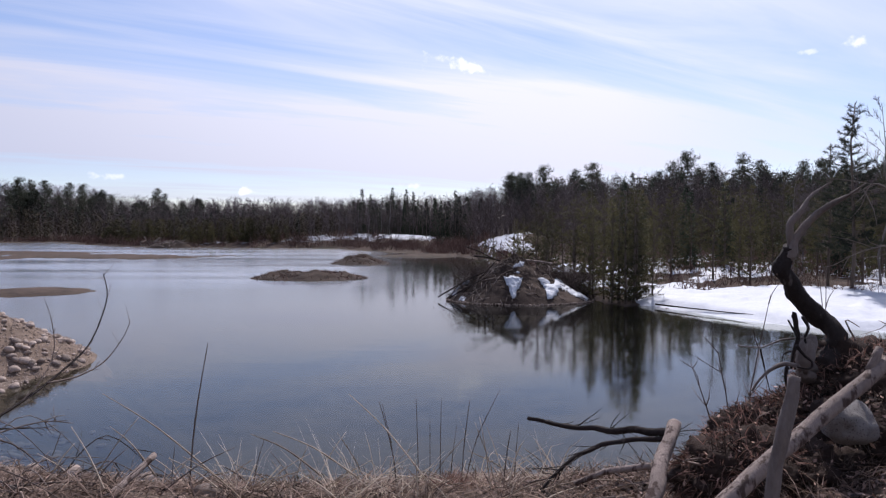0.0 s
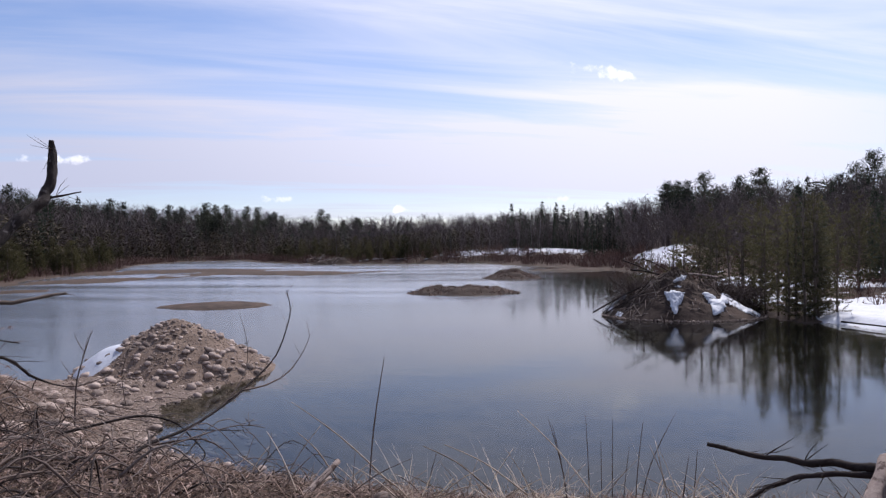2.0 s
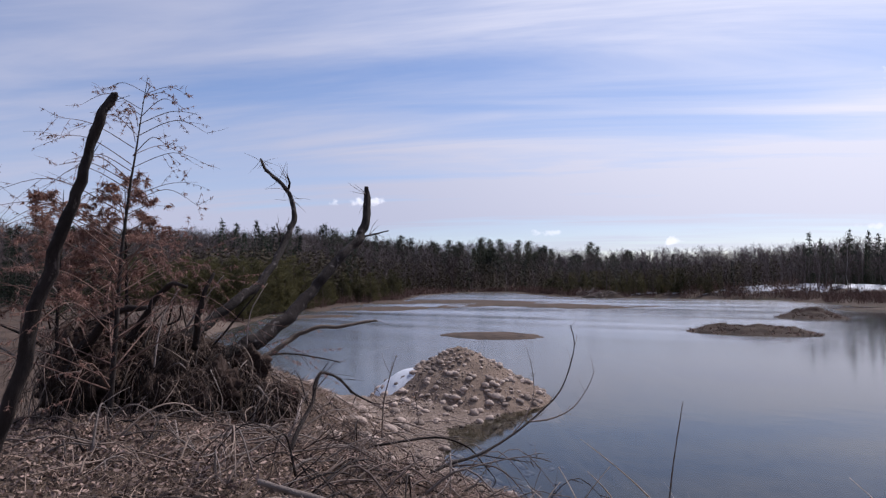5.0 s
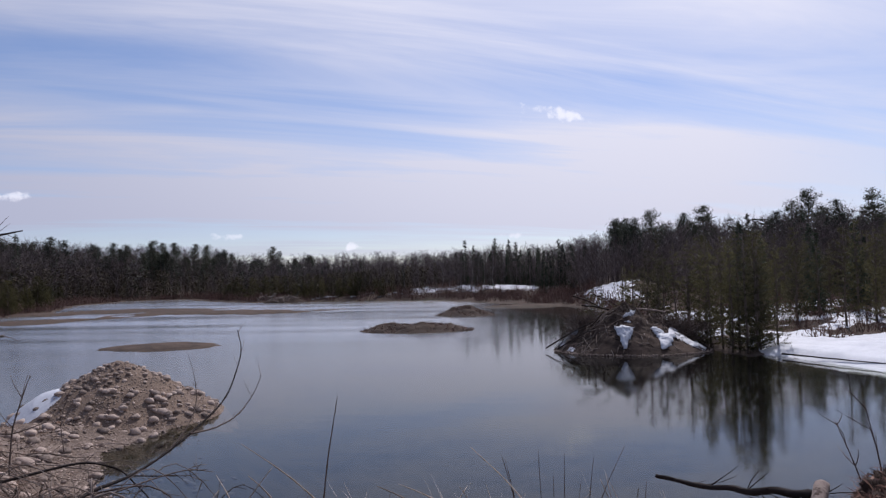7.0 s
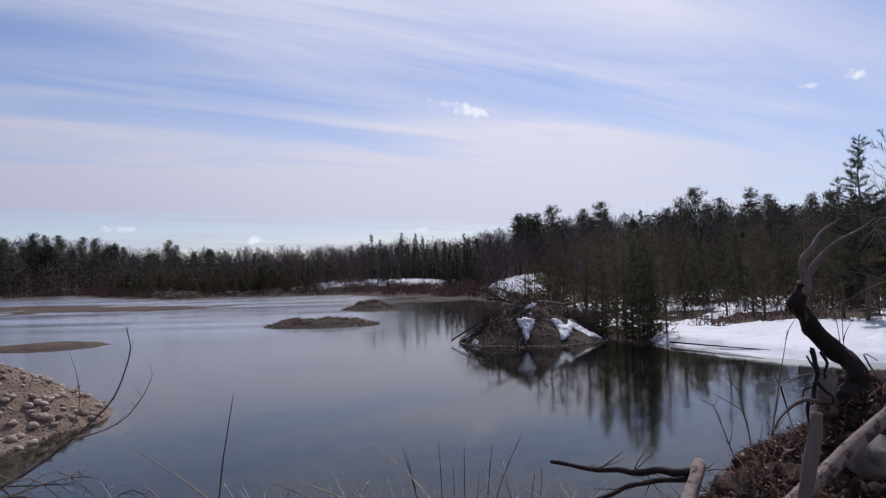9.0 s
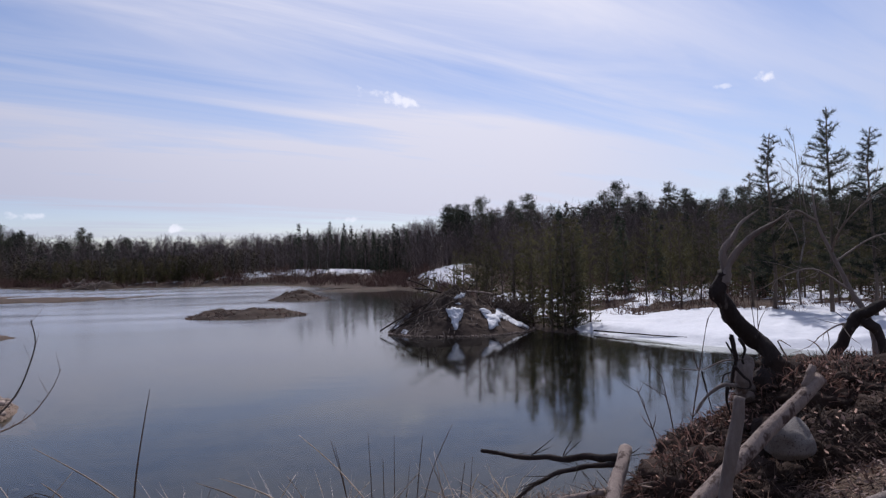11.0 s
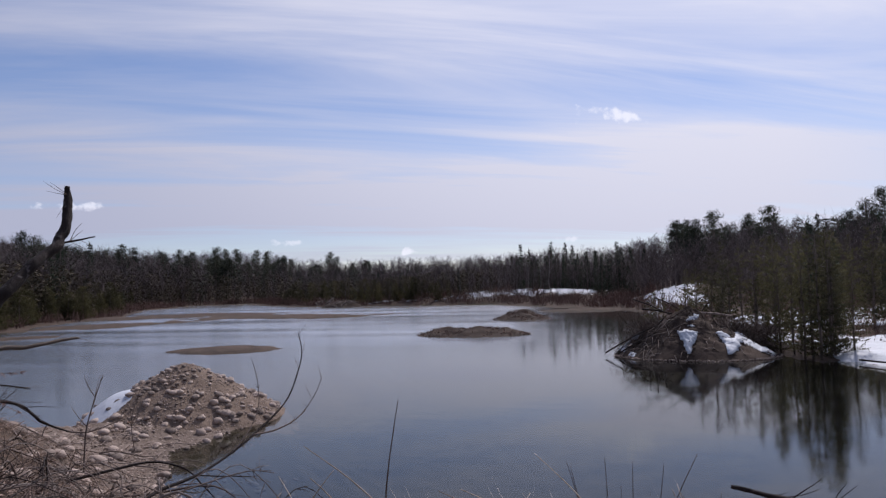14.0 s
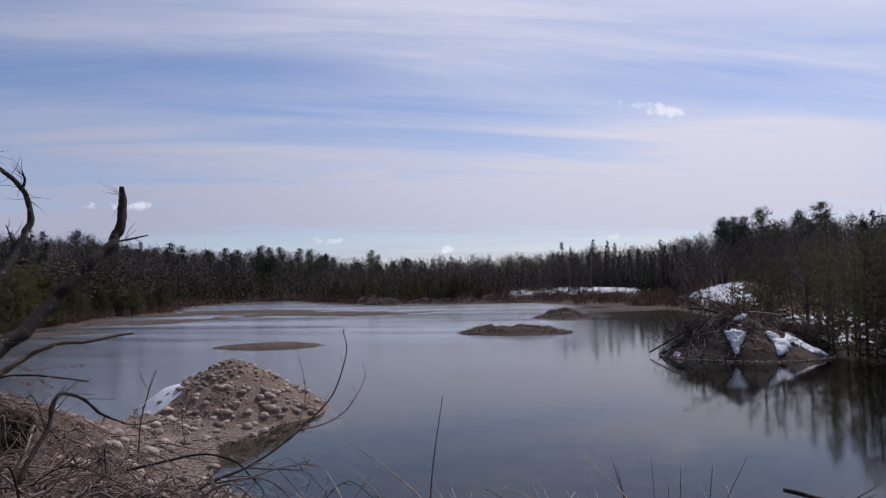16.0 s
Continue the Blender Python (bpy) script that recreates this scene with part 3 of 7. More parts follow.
def wood_snow(x, y):
    r, az = np.hypot(x, y), np.degrees(np.arctan2(x, y))
    patch = wave(x, y, 0.42, 5.0) + 0.6 * wave(x, y, 1.3, 2.0) + 0.5 * wave(x, y, 3.1, 6.0) + 0.55 * np.exp(-((r - 38) / 5.0) ** 2) - 0.30
    ok = np.minimum(np.minimum(r - 27, 52 - r), (az - 9.5) * 1.2)
    return np.minimum(0.16 * patch, 0.12 * ok) * (shore_distance(x, y) > 1.0) - 0.001


def slope_snow(x, y):
    d = np.maximum(np.abs((x - 5.35) / 2.0), np.abs((y - 57.2) / 4.4)) * (1 + 0.30 * wave(x, y, 0.8, 1.5) + 0.30 * wave(x, y, 2.3, 0.5))
    return np.minimum(0.35 * (1 - d), 0.10)


def bank_snow(x, y):
    t = -1e9
    for cx, cy, hx, hy in ((-15.6, 85, 1.9, 1.8), (-13.4, 85.4, 0.9, 1.2), (-9.4, 85.6, 2.4, 2.6), (-4.4, 85.2, 2.2, 2.4), (-2.2, 84.6, 0.8, 0.8), (-30, 86, 1.1, 0.9), (-25, 85, 0.8, 0.8)):
        t = np.maximum(t, 1 - np.sqrt(((x - cx) / hx) ** 2 + ((y - cy) / hy) ** 2) * (1 + 0.45 * wave(x, y, 1.5, cx) + 0.65 * wave(x, y, 3.1, cx + 2)))
    return np.minimum(0.3 * t, 0.07)


def ice_rim(x, y):
    sd = shore_distance(x, y) + 0.12 * wave(x, y, 1.3, 4.0)
    on = np.minimum(np.minimum(smoothstep(sd, -0.75, -0.55), smoothstep(x, 7.0, 8.0)), smoothstep(22.5 - y, 0, 1)) - 0.5
    on = np.minimum(on, 0.12 - sd)
    return np.clip(0.2 * on, -0.035, 0.045)


for nm, box, fn, text in (("ice_edge", (6.5, 20, 12, 23, 0.1), ice_rim, "grey rotten ice along the snowy shore"),
                          ("snow_bank", (6, 22, 14, 34, 0.11), shore_snow, "melting white snow bank on the pond's shore"),
                          ("snow_patches", (5, 45, 24, 48, 0.25), wood_snow, "old snow patches on the forest floor"),
                          ("snow_slope", (1.5, 9, 48, 66, 0.2), slope_snow, "white snow slope behind the beaver lodge"),
                          ("far_snow", (-33, 1, 82, 90, 0.16), bank_snow, "thin white snow along the far bank")):
    tagged(new(nm, height_sheet(*box, fn, ICE if nm == "ice_edge" else SNOW, nm)), text, "ice" if nm == "ice_edge" else "snow", kind="structure")


# ------------------------------------------------------------------ trees
def conifer(seed, h, r, start, step, per, slope, spacing, bunch, leaf, width, taper=1.0, fan=0.0, gap=0.0, trunk_r=0.011, bare_low=0.0, fine_limbs=True):
    """Trunk with limbs, and the needles on them. Returns the two meshes."""
    rng = random.Random(seed)
    wood, green = Shape(), Shape()
    bend = [Vector((rng.uniform(-1, 1), rng.uniform(-1, 1), 0)) * h * 0.012 for _ in range(6)]
    axis = [Vector((0, 0, h * k / 5 * 0.985 - (0.15 if k == 0 else 0))) + (bend[k] if 0 < k < 5 else Vector()) for k in range(6)]
    wood.tube(axis, [h * trunk_r * (1 - 0.17 * k) + 0.006 for k in range(6)], 6)
    z = h * start
    while z < h * 0.975:
        u = (z / h - start) / (1 - start)
        k = min(int(z / h * 5 / 0.985), 4)
        s = min(max((z - axis[k].z) / (axis[k + 1].z - axis[k].z), 0), 1)
        base = axis[k].lerp(axis[k + 1], s)
        turn = rng.uniform(0, 6.3)
        for b in range(max(3, int(per * (1 - 0.35 * u)))):
            if rng.random() < gap:
                continue
            a = turn + 6.283 * b / per + rng.uniform(-0.35, 0.35)
            length = r * ((1 - u) ** taper * 0.92 + 0.08) * rng.uniform(0.55, 1.12)
            if u < bare_low:
                length *= 0.75
            rise = slope + rng.uniform(-0.16, 0.16) + 0.5 * u * max(slope, 0.1)
            d = Vector((math.cos(a), math.sin(a), rise)).normalized()
            tip = base + d * length + Vector((0, 0, -0.10 * length * (1 if slope < 0 else -0.8)))
            mid = base + d * length * 0.5
            if fine_limbs:
                wood.spike(base, (tip - base).normalized(), (tip - base).length, 0.0016 * h * (1 - 0.6 * u) + 0.004, d.cross(Vector((0, 0, 1))))
                wood.spike(base, (tip - base).normalized(), (tip - base).length, 0.0016 * h * (1 - 0.6 * u) + 0.004, Vector((0, 0, 1)))
            else:
                wood.tube([base, mid, tip], [0.012 * h * 0.18 * (1 - 0.6 * u) + 0.004, 0.006 + 0.0006 * h, 0.003], 3, cap=False)
            n = max(2, int(length / spacing))
            first = 0.5 if u < bare_low else 0.18
            side = d.cross(Vector((0, 0, 1))).normalized()
            for i in range(n):
                q = first + (1 - first) * (i + rng.random()) / n
                p = base.lerp(mid, q * 2) if q < 0.5 else mid.lerp(tip, q * 2 - 1)
                p = p + side * rng.uniform(-1, 1) * fan * length * (1.1 - q)
                for _ in range(bunch):
                    dd = (d * 0.75 + unit(rng) * 0.85 + Vector((0, 0, 0.15 if slope > 0 else -0.15))).normalized()
                    ln = leaf * rng.uniform(0.6, 1.25)
                    sv = unit(rng).cross(dd)
                    green.spike(p, dd, ln, width, sv)
        z += step * h * rng.uniform(0.75, 1.25)
    for _ in range(bunch * 3):
        green.spike(Vector((0, 0, h * rng.uniform(0.93, 0.985))), (Vector((0, 0, 1)) + unit(rng) * 0.7).normalized(), leaf, width, unit(rng))
    return wood, green


def clumpy_pine(seed, h, r, start, whorls, leaf, width, lop=0.0):
    """An old pine: bare stem below, needles in flat ragged clumps at the ends of level limbs, a rounded uneven top."""
    rng = random.Random(seed)
    wood, green = Shape(), Shape()
    axis = [Vector((rng.uniform(-1, 1) * 0.012 * h * (0 < k < 5), rng.uniform(-1, 1) * 0.012 * h * (0 < k < 5), h * 0.97 * k / 5 - (0.15 if k == 0 else 0))) for k in range(6)]
    wood.tube(axis, [h * 0.011 * (1 - 0.17 * k) + 0.008 for k in range(6)], 6)
    heavy = rng.uniform(0, 6.28)
    for w in range(whorls):
        u = (w + rng.uniform(0.1, 0.9)) / whorls
        z = h * (start + (0.975 - start) * u)
        for _ in range(rng.randrange(3, 6)):
            a = rng.uniform(0, 6.283)
            side = 1 + lop * math.cos(a - heavy)
            length = r * side * (1 - u ** 2.4) ** 0.6 * rng.uniform(0.45, 1.1) * (0.75 + 0.25 * min(1, u * 4)) + 0.15
            base = Vector((0, 0, z))
            d = Vector((math.cos(a), math.sin(a), 0.12 + 0.55 * u + rng.uniform(-0.12, 0.12))).normalized()
            tip = base + d * length
            wood.spike(base, d, length, 0.003 * h, Vector((0, 0, 1)))
            for q in (0.4, 0.7, 0.98) if length > 0.8 else (0.5, 0.95):
                c = base.lerp(tip, q) + Vector((rng.gauss(0, 0.12), rng.gauss(0, 0.12), 0.05))
                for _ in range(15):
                    dd = (unit(rng, 0.8) + Vector((d.x * 0.3, d.y * 0.3, 0.35))).normalized()
                    p = c + Vector((rng.gauss(0, 0.26), rng.gauss(0, 0.26), rng.gauss(0, 0.17)))
                    green.spike(p, dd, leaf * rng.uniform(0.6, 1.3), width, unit(rng).cross(dd))
    return wood, green


def bare_tree(seed, h, spread, limbs, twigs, thick=0.011, start=0.25):
    rng = random.Random(seed)
    wood, fine = Shape(), Shape()
    axis = [Vector((0, 0, -0.15))]
    for k in range(1, 6):
        axis.append(Vector((rng.uniform(-1, 1) * 0.03 * h, rng.uniform(-1, 1) * 0.03 * h, h * k / 5)))
    wood.tube(axis, [h * thick * (1 - 0.18 * k) + 0.004 for k in range(6)], 5)
    for i in range(limbs):
        u = start + (0.97 - start) * (i + rng.random()) / limbs
        k = min(int(u * 5), 4)
        base = axis[k].lerp(axis[k + 1], u * 5 - k)
        a = rng.uniform(0, 6.283)
        length = h * spread * (1.05 - u) * rng.uniform(0.6, 1.25) + 0.05 * h
        d = Vector((math.cos(a), math.sin(a), rng.uniform(0.7, 1.6))).normalized()
        tip = base + d * length
        for side in (Vector((0, 0, 1)), d.cross(Vector((0, 0, 1)))):
            fine.spike(base, d, length, h * thick * 0.34 * (1.1 - u) + 0.003, side)
        for _ in range(twigs):
            q = rng.uniform(0.25, 1.0)
            p = base.lerp(tip, q)
            dd = (d + unit(rng) * 0.8 + Vector((0, 0, 0.3))).normalized()
            ln = length * rng.uniform(0.2, 0.5)
            fine.spike(p, dd, ln, 0.004 + h * 0.0010, unit(rng).cross(dd))
            for _ in range(2):
                d3 = (dd + unit(rng) * 0.7).normalized()
                fine.spike(p + dd * ln * rng.uniform(0.3, 0.7), d3, ln * 0.6, 0.003 + h * 0.0008, unit(rng).cross(d3))
    return wood, fine


def tree_kind(name, label, category, group, builds, wood_mat, leaf_mat, leaf_name="crown"):
    """Model trees, kept as meshes; plant() makes a tree of its own from one of them."""
    kinds = []
    for h, (wood, leaf) in builds:
        kinds.append((h, wood.mesh("trunk", wood_mat), leaf.mesh(leaf_name, leaf_mat, False)))
    return dict(name=name, label=label, category=category, group=group, kinds=kinds, leaf=leaf_name)


def plant(kind, x, y, h, pick, turn, sink=0.03, lean=0.0, label=""):
    base_h, wood, leaf = kind["kinds"][pick % len(kind["kinds"])]
    s = h / base_h
    m = pose(x, y, height(x, y) - sink, lean, 0, turn)
    ob = thing(kind["name"], m, label or kind["label"], kind["category"], kind["group"])
    ob.scale = (s, s, s)
    for name, me in (("trunk", wood), (kind["leaf"], leaf)):
        c = new(name, me)
        c.parent = ob
    return ob


YOUNG = tree_kind("young_pine", "slender young pine with thin olive-green needles", "pine tree", "young pines by the pond",
                  [(4.5, conifer(11 + i, 4.5, 0.92 + 0.14 * (i % 3), 0.10, 0.050, 6, 0.26, 0.085, 6, 0.15, 0.0115, 0.7, 0.14, 0.24, 0.010, 0.30)) for i in range(6)], BARK, PINE)
BUSHY = tree_kind("bushy_pine", "bushy olive-green young pine on the marshy shore", "pine tree", "bushy pines on the shore",
                  [(4.0, conifer(131 + i, 4.0, 1.4 + 0.2 * (i % 2), 0.02, 0.060, 8, 0.30, 0.13, 8, 0.24, 0.020, 0.55, 0.25, 0.10)) for i in range(4)], BARK, OLIVE)
SPRUCES = tree_kind("spruce", "dark narrow spruce on the far shore", "spruce tree", "far spruces",
                    [(8.0, conifer(31 + i, 8.0, 1.15 + 0.22 * (i % 3), 0.05, 0.036, 8, -0.18, 0.2, 4, 0.34, 0.040, 0.95, 0.16, 0.10 + 0.05 * (i % 2))) for i in range(6)], BARK, SPRUCE)
SKYLINE = tree_kind("white_pine", "tall dark pine with a ragged crown", "pine tree", "skyline pines",
                    [(11.0, clumpy_pine(51 + i, 11.0, 1.35 + 0.3 * (i % 3), 0.34, 16 + i % 3, 0.34, 0.042, 0.3)) for i in range(7)], BARK, FARPINE)
BIRCHES = tree_kind("birch", "leafless birch with a thin pale stem", "birch tree", "bare birches",
                    [(8.0, bare_tree(71 + i, 8.0, 0.30, 22, 8, 0.006, 0.35)) for i in range(4)], BIRCH, BARE)
ALDERS = tree_kind("bare_tree", "leafless grey-brown tree in the woods", "bare tree", "bare trees",
                   [(7.0, bare_tree(81 + i, 7.0, 0.40, 30, 9, 0.006, 0.10)) for i in range(5)], BARE, BARE)
DENSE = tree_kind("shore_pine", "dense young pine rooted at the water's edge", "pine tree", "pines at the water's edge",
                  [(4.5, conifer(171 + i, 4.5, 0.85, 0.04, 0.046, 6, 0.22, 0.085, 6, 0.15, 0.0115, 0.65, 0.16, 0.26)) for i in range(4)], BARK, PINE)
THIN = tree_kind("airy_spruce", "tall sparse grey-green conifer above the snow", "conifer tree", "",
                 [(7.0, conifer(95 + i, 7.0, 1.5, 0.22, 0.018, 4, 0.24, 0.05, 8, 0.17, 0.0095, 0.85, 0.22, 0.24, 0.010, 0.2, False)) for i in range(3)], BARK, FARPINE)


def polar(az, d):
    return -math.sin(radians(az)) * d, math.cos(radians(az)) * d


# how high the skyline stands over eye level, in degrees, by the compass
SKY_AZ = (-50, -32, -28, -24, -20, -16, -12, -8, -6.3, -5, -2.5, 0, 3, 6, 9, 12, 20, 25, 27.5, 30, 33, 36, 40, 44, 50, 80)
SKY_EL = (5.4, 5.0, 4.9, 5.2, 5.3, 4.9, 4.9, 4.5, 4.2, 3.5, 3.1, 2.6, 2.75, 2.6, 2.4, 2.25, 2.2, 2.3, 2.6, 2.85, 3.05, 3.05, 3.35, 3.9, 4.4, 4.8)


def skyline(az):
    return float(np.interp(az, SKY_AZ, SKY_EL)) + 0.10 * math.sin(az * 1.9) + 0.08 * math.sin(az * 4.3 + 1)


def rise_to(x, y, el):
    """The height of a tree at (x, y) whose top stands el degrees above eye level."""
    return 2.6 + math.hypot(x, y) * math.tan(radians(el)) - height(x, y)


rng = random.Random(7)
spots = []


def free(x, y, gap):
    if any((x - a) ** 2 + (y - b) ** 2 < gap * gap for a, b in spots):
        return False
    spots.append((x, y))
    return True


def scatter(kind, count, az, sd, far, el, gap=1.5, under=False):
    """Trees at random places; el is their tops' height in degrees over eye level or, with under, beneath the skyline."""
    made = tries = 0
    while made < count and tries < count * 40:
        tries += 1
        a, d = rng.uniform(*az), math.sqrt(rng.uniform(far[0] ** 2, far[1] ** 2))
        x, y = polar(a, d)
        s = shore(x, y)
        if not sd[0] < s < sd[1] or not free(x, y, gap):
            continue
        h = rise_to(x, y, skyline(a) - rng.uniform(*el) if under else rng.uniform(*el))
        if h < 1.2:
            continue
        plant(kind, x, y, h, rng.randrange(9), rng.uniform(0, 360))
        made += 1


# the clump at the water's edge
for x, y, el in ((5.75, 22.3, 2.4), (6.1, 21.9, 3.2), (6.45, 22.2, 3.6), (6.7, 22.6, 2.9), (6.2, 23.2, 3.4), (6.9, 23.5, 3.3), (5.5, 24.0, 2.0), (7.2, 22.5, 1.4)):
    spots.append((x, y))
    plant(DENSE, x, y, rise_to(x, y, el), rng.randrange(9), rng.uniform(0, 360))
# behind the lodge
for az, d, el in ((-7.0, 27.5, 1.2), (-8.2, 29, 2.2), (-9.4, 28, 2.0), (-10.3, 31, 2.6), (-11.4, 29, 2.8), (-12.2, 33, 3.0), (-9.0, 33, 2.9), (-6.2, 30, 0.8), (-3.7, 27.5, -1.0), (-4.4, 28.5, -0.7), (-3.1, 28, -1.7)):
    x, y = polar(az, d)
    spots.append((x, y))
    plant(YOUNG, x, y, rise_to(x, y, el), rng.randrange(9), rng.uniform(0, 360))
# a close stand along the snow's back edge, and its end by the water
for x, y, el in ((5.6, 25.0, 2.6), (5.9, 26.2, 3.3), (6.5, 25.4, 2.8), (6.2, 27.5, 3.0), (7.2, 24.6, 2.6), (7.6, 26.0, 3.2), (5.5, 27.6, 2.4), (8.2, 27.4, 3.4), (7.0, 28.4, 3.0), (5.75, 23.4, 1.4)):
    spots.append((x, y))
    plant(YOUNG, x, y, rise_to(x, y, el), rng.randrange(9), rng.uniform(0, 360))
# two tall sparse conifers over the snow
for az, d, el, k in ((-31.9, 27, 9.3, 0), (-35.8, 26, 10.75, 1), (-30.4, 29, 6.4, 1), (-38.5, 25, 9.0, 0)):
    x, y = polar(az, d)
    spots.append((x, y))
    plant(THIN, x, y, rise_to(x, y, el), k, 40 * k + 11 * d)
scatter(YOUNG, 32, (-44, -15.5), (5.0, 60), (28.5, 36), (1.4, 4.4), 0.8)
scatter(YOUNG, 46, (-44, -12), (5.5, 60), (30, 50), (0.8, 3.4), 0.9)
scatter(SPRUCES, 10, (-44, -13), (5, 60), (30, 40), (2.4, 4.4), 1.2)
scatter(YOUNG, 14, (-9.5, -6.2), (2, 30), (40, 58), (-0.6, 1.0), 0.8)
scatter(ALDERS, 26, (-9, -2.2), (4, 60), (60, 78), (1.0, 3.0), 0.8)
scatter(SPRUCES, 6, (-44, -10), (6, 60), (38, 58), (2.0, 4.0), 1.5)
scatter(ALDERS, 120, (-48, -4), (3, 90), (38, 68), (1.6, 4.2), 0.9)
scatter(YOUNG, 26, (-46, -26), (5, 60), (27, 48), (1.5, 4.2), 0.9)
scatter(BIRCHES, 9, (-45, -22), (3, 90), (28, 60), (2.5, 6.5), 1.2)
for az, el, d in ((-20.3, 6.16, 86), (-24.4, 5.8, 84), (-28.6, 5.1, 82), (-12.8, 5.45, 90), (-8.7, 5.3, 84), (-6.4, 4.3, 80), (-19.2, 5.4, 88), (-25.6, 5.2, 88), (-11.3, 4.9, 92), (-30.0, 5.2, 80), (-22.2, 5.2, 90)):
    x, y = polar(az, d)
    spots.append((x, y))
    plant(SKYLINE, x, y, rise_to(x, y, el), rng.randrange(9), rng.uniform(0, 360))
scatter(SKYLINE, 70, (-48, -5.5), (3, 120), (70, 100), (3.4, 4.8), 1.3)
scatter(SPRUCES, 26, (-48, -8), (3, 120), (60, 95), (2.8, 4.8), 1.3)
scatter(BIRCHES, 46, (-8, -1.6), (3, 160), (95, 130), (0.0, 0.6), 0.8, True)
x, y = polar(-33.8, 28.5)
plant(BIRCHES, x, y, rise_to(x, y, 9.0), 1, 20)
# the trees that stand out over the far skyline
for kind, az, el, d in ((SKYLINE, 23.4, 3.02, 118), (SKYLINE, 22.9, 2.62, 116), (SPRUCES, 7.0, 3.36, 96), (SPRUCES, 6.3, 2.9, 94), (SPRUCES, 4.35, 3.47, 92), (SPRUCES, 3.2, 3.36, 94), (SPRUCES, 2.6, 3.1, 92), (SPRUCES, -1.05, 3.22, 90),
                        (SPRUCES, 54.8, 5.35, 70), (SPRUCES, 52.0, 5.2, 72), (SPRUCES, 53.6, 4.9, 75), (SKYLINE, 46.4, 4.8, 88), (SKYLINE, 45.6, 4.5, 92), (SPRUCES, 44.0, 4.62, 86), (SKYLINE, 39.7, 3.8, 105), (SKYLINE, 38.9, 3.6, 108), (SKYLINE, 36.9, 3.25, 110),
                        (SKYLINE, 35.6, 3.42, 112), (SKYLINE, 34.6, 3.25, 118), (SKYLINE, 32.8, 3.58, 112), (SKYLINE, 32.0, 3.45, 116), (SKYLINE, 31.2, 3.4, 114), (SKYLINE, 29.5, 3.28, 118), (SKYLINE, 28.7, 3.22, 116), (SKYLINE, 27.3, 2.86, 120),
                        (SPRUCES, 48.6, 4.75, 80), (SPRUCES, 49.4, 4.9, 78), (SPRUCES, 50.6, 4.7, 80), (SPRUCES, 42.0, 4.1, 95)):
    x, y = polar(az, d * (1.25 if kind is SKYLINE else 1.0))
    spots.append((x, y))
    plant(kind, x, y, rise_to(x, y, el), rng.randrange(9), rng.uniform(0, 360))
# the dark stand across the pond, and the far shore to its side
scatter(SPRUCES, 34, (0.5, 7.5), (8, 70), (84, 104), (0.0, 1.2), 1.1, True)
scatter(BIRCHES, 22, (1.0, 13), (3, 9), (80, 96), (0.3, 1.6), 0.8, True)
scatter(SPRUCES, 12, (-3.5, 1.0), (6, 70), (75, 102), (0.1, 1.2), 1.2, True)
scatter(ALDERS, 26, (1.5, 12), (8, 70), (84, 104), (0.1, 1.4), 0.9, True)
scatter(SPRUCES, 60, (7.5, 64), (12, 70), (60, 140), (0.2, 1.6), 1.3, True)
scatter(SKYLINE, 26, (20, 33), (14, 80), (122, 165), (0.0, 0.7), 1.5, True)
scatter(SKYLINE, 30, (31, 46), (14, 80), (110, 160), (0.0, 0.7), 1.5, True)
scatter(SPRUCES, 60, (42, 78), (6, 60), (52, 120), (0.0, 1.6), 1.3, True)
scatter(ALDERS, 150, (-3, 68), (4, 34), (58, 125), (0.3, 1.9), 1.1, True)
scatter(BIRCHES, 46, (0, 60), (8, 50), (70, 125), (0.1, 1.3), 1.2, True)
scatter(YOUNG, 80, (12, 68), (3.0, 18), (38, 110), (-0.3, 1.1), 1.2)
scatter(BUSHY, 54, (14, 40), (2.5, 16), (62, 112), (-0.2, 0.8), 1.2)
scatter(SPRUCES, 46, (9, 48), (4, 20), (62, 118), (0.3, 1.5), 1.2)
scatter(BUSHY, 90, (47, 62), (0.6, 22), (44, 60), (0.2, 2.2), 0.7)
scatter(BUSHY, 46, (33, 47), (1.5, 14), (60, 100), (-0.2, 1.0), 0.9)


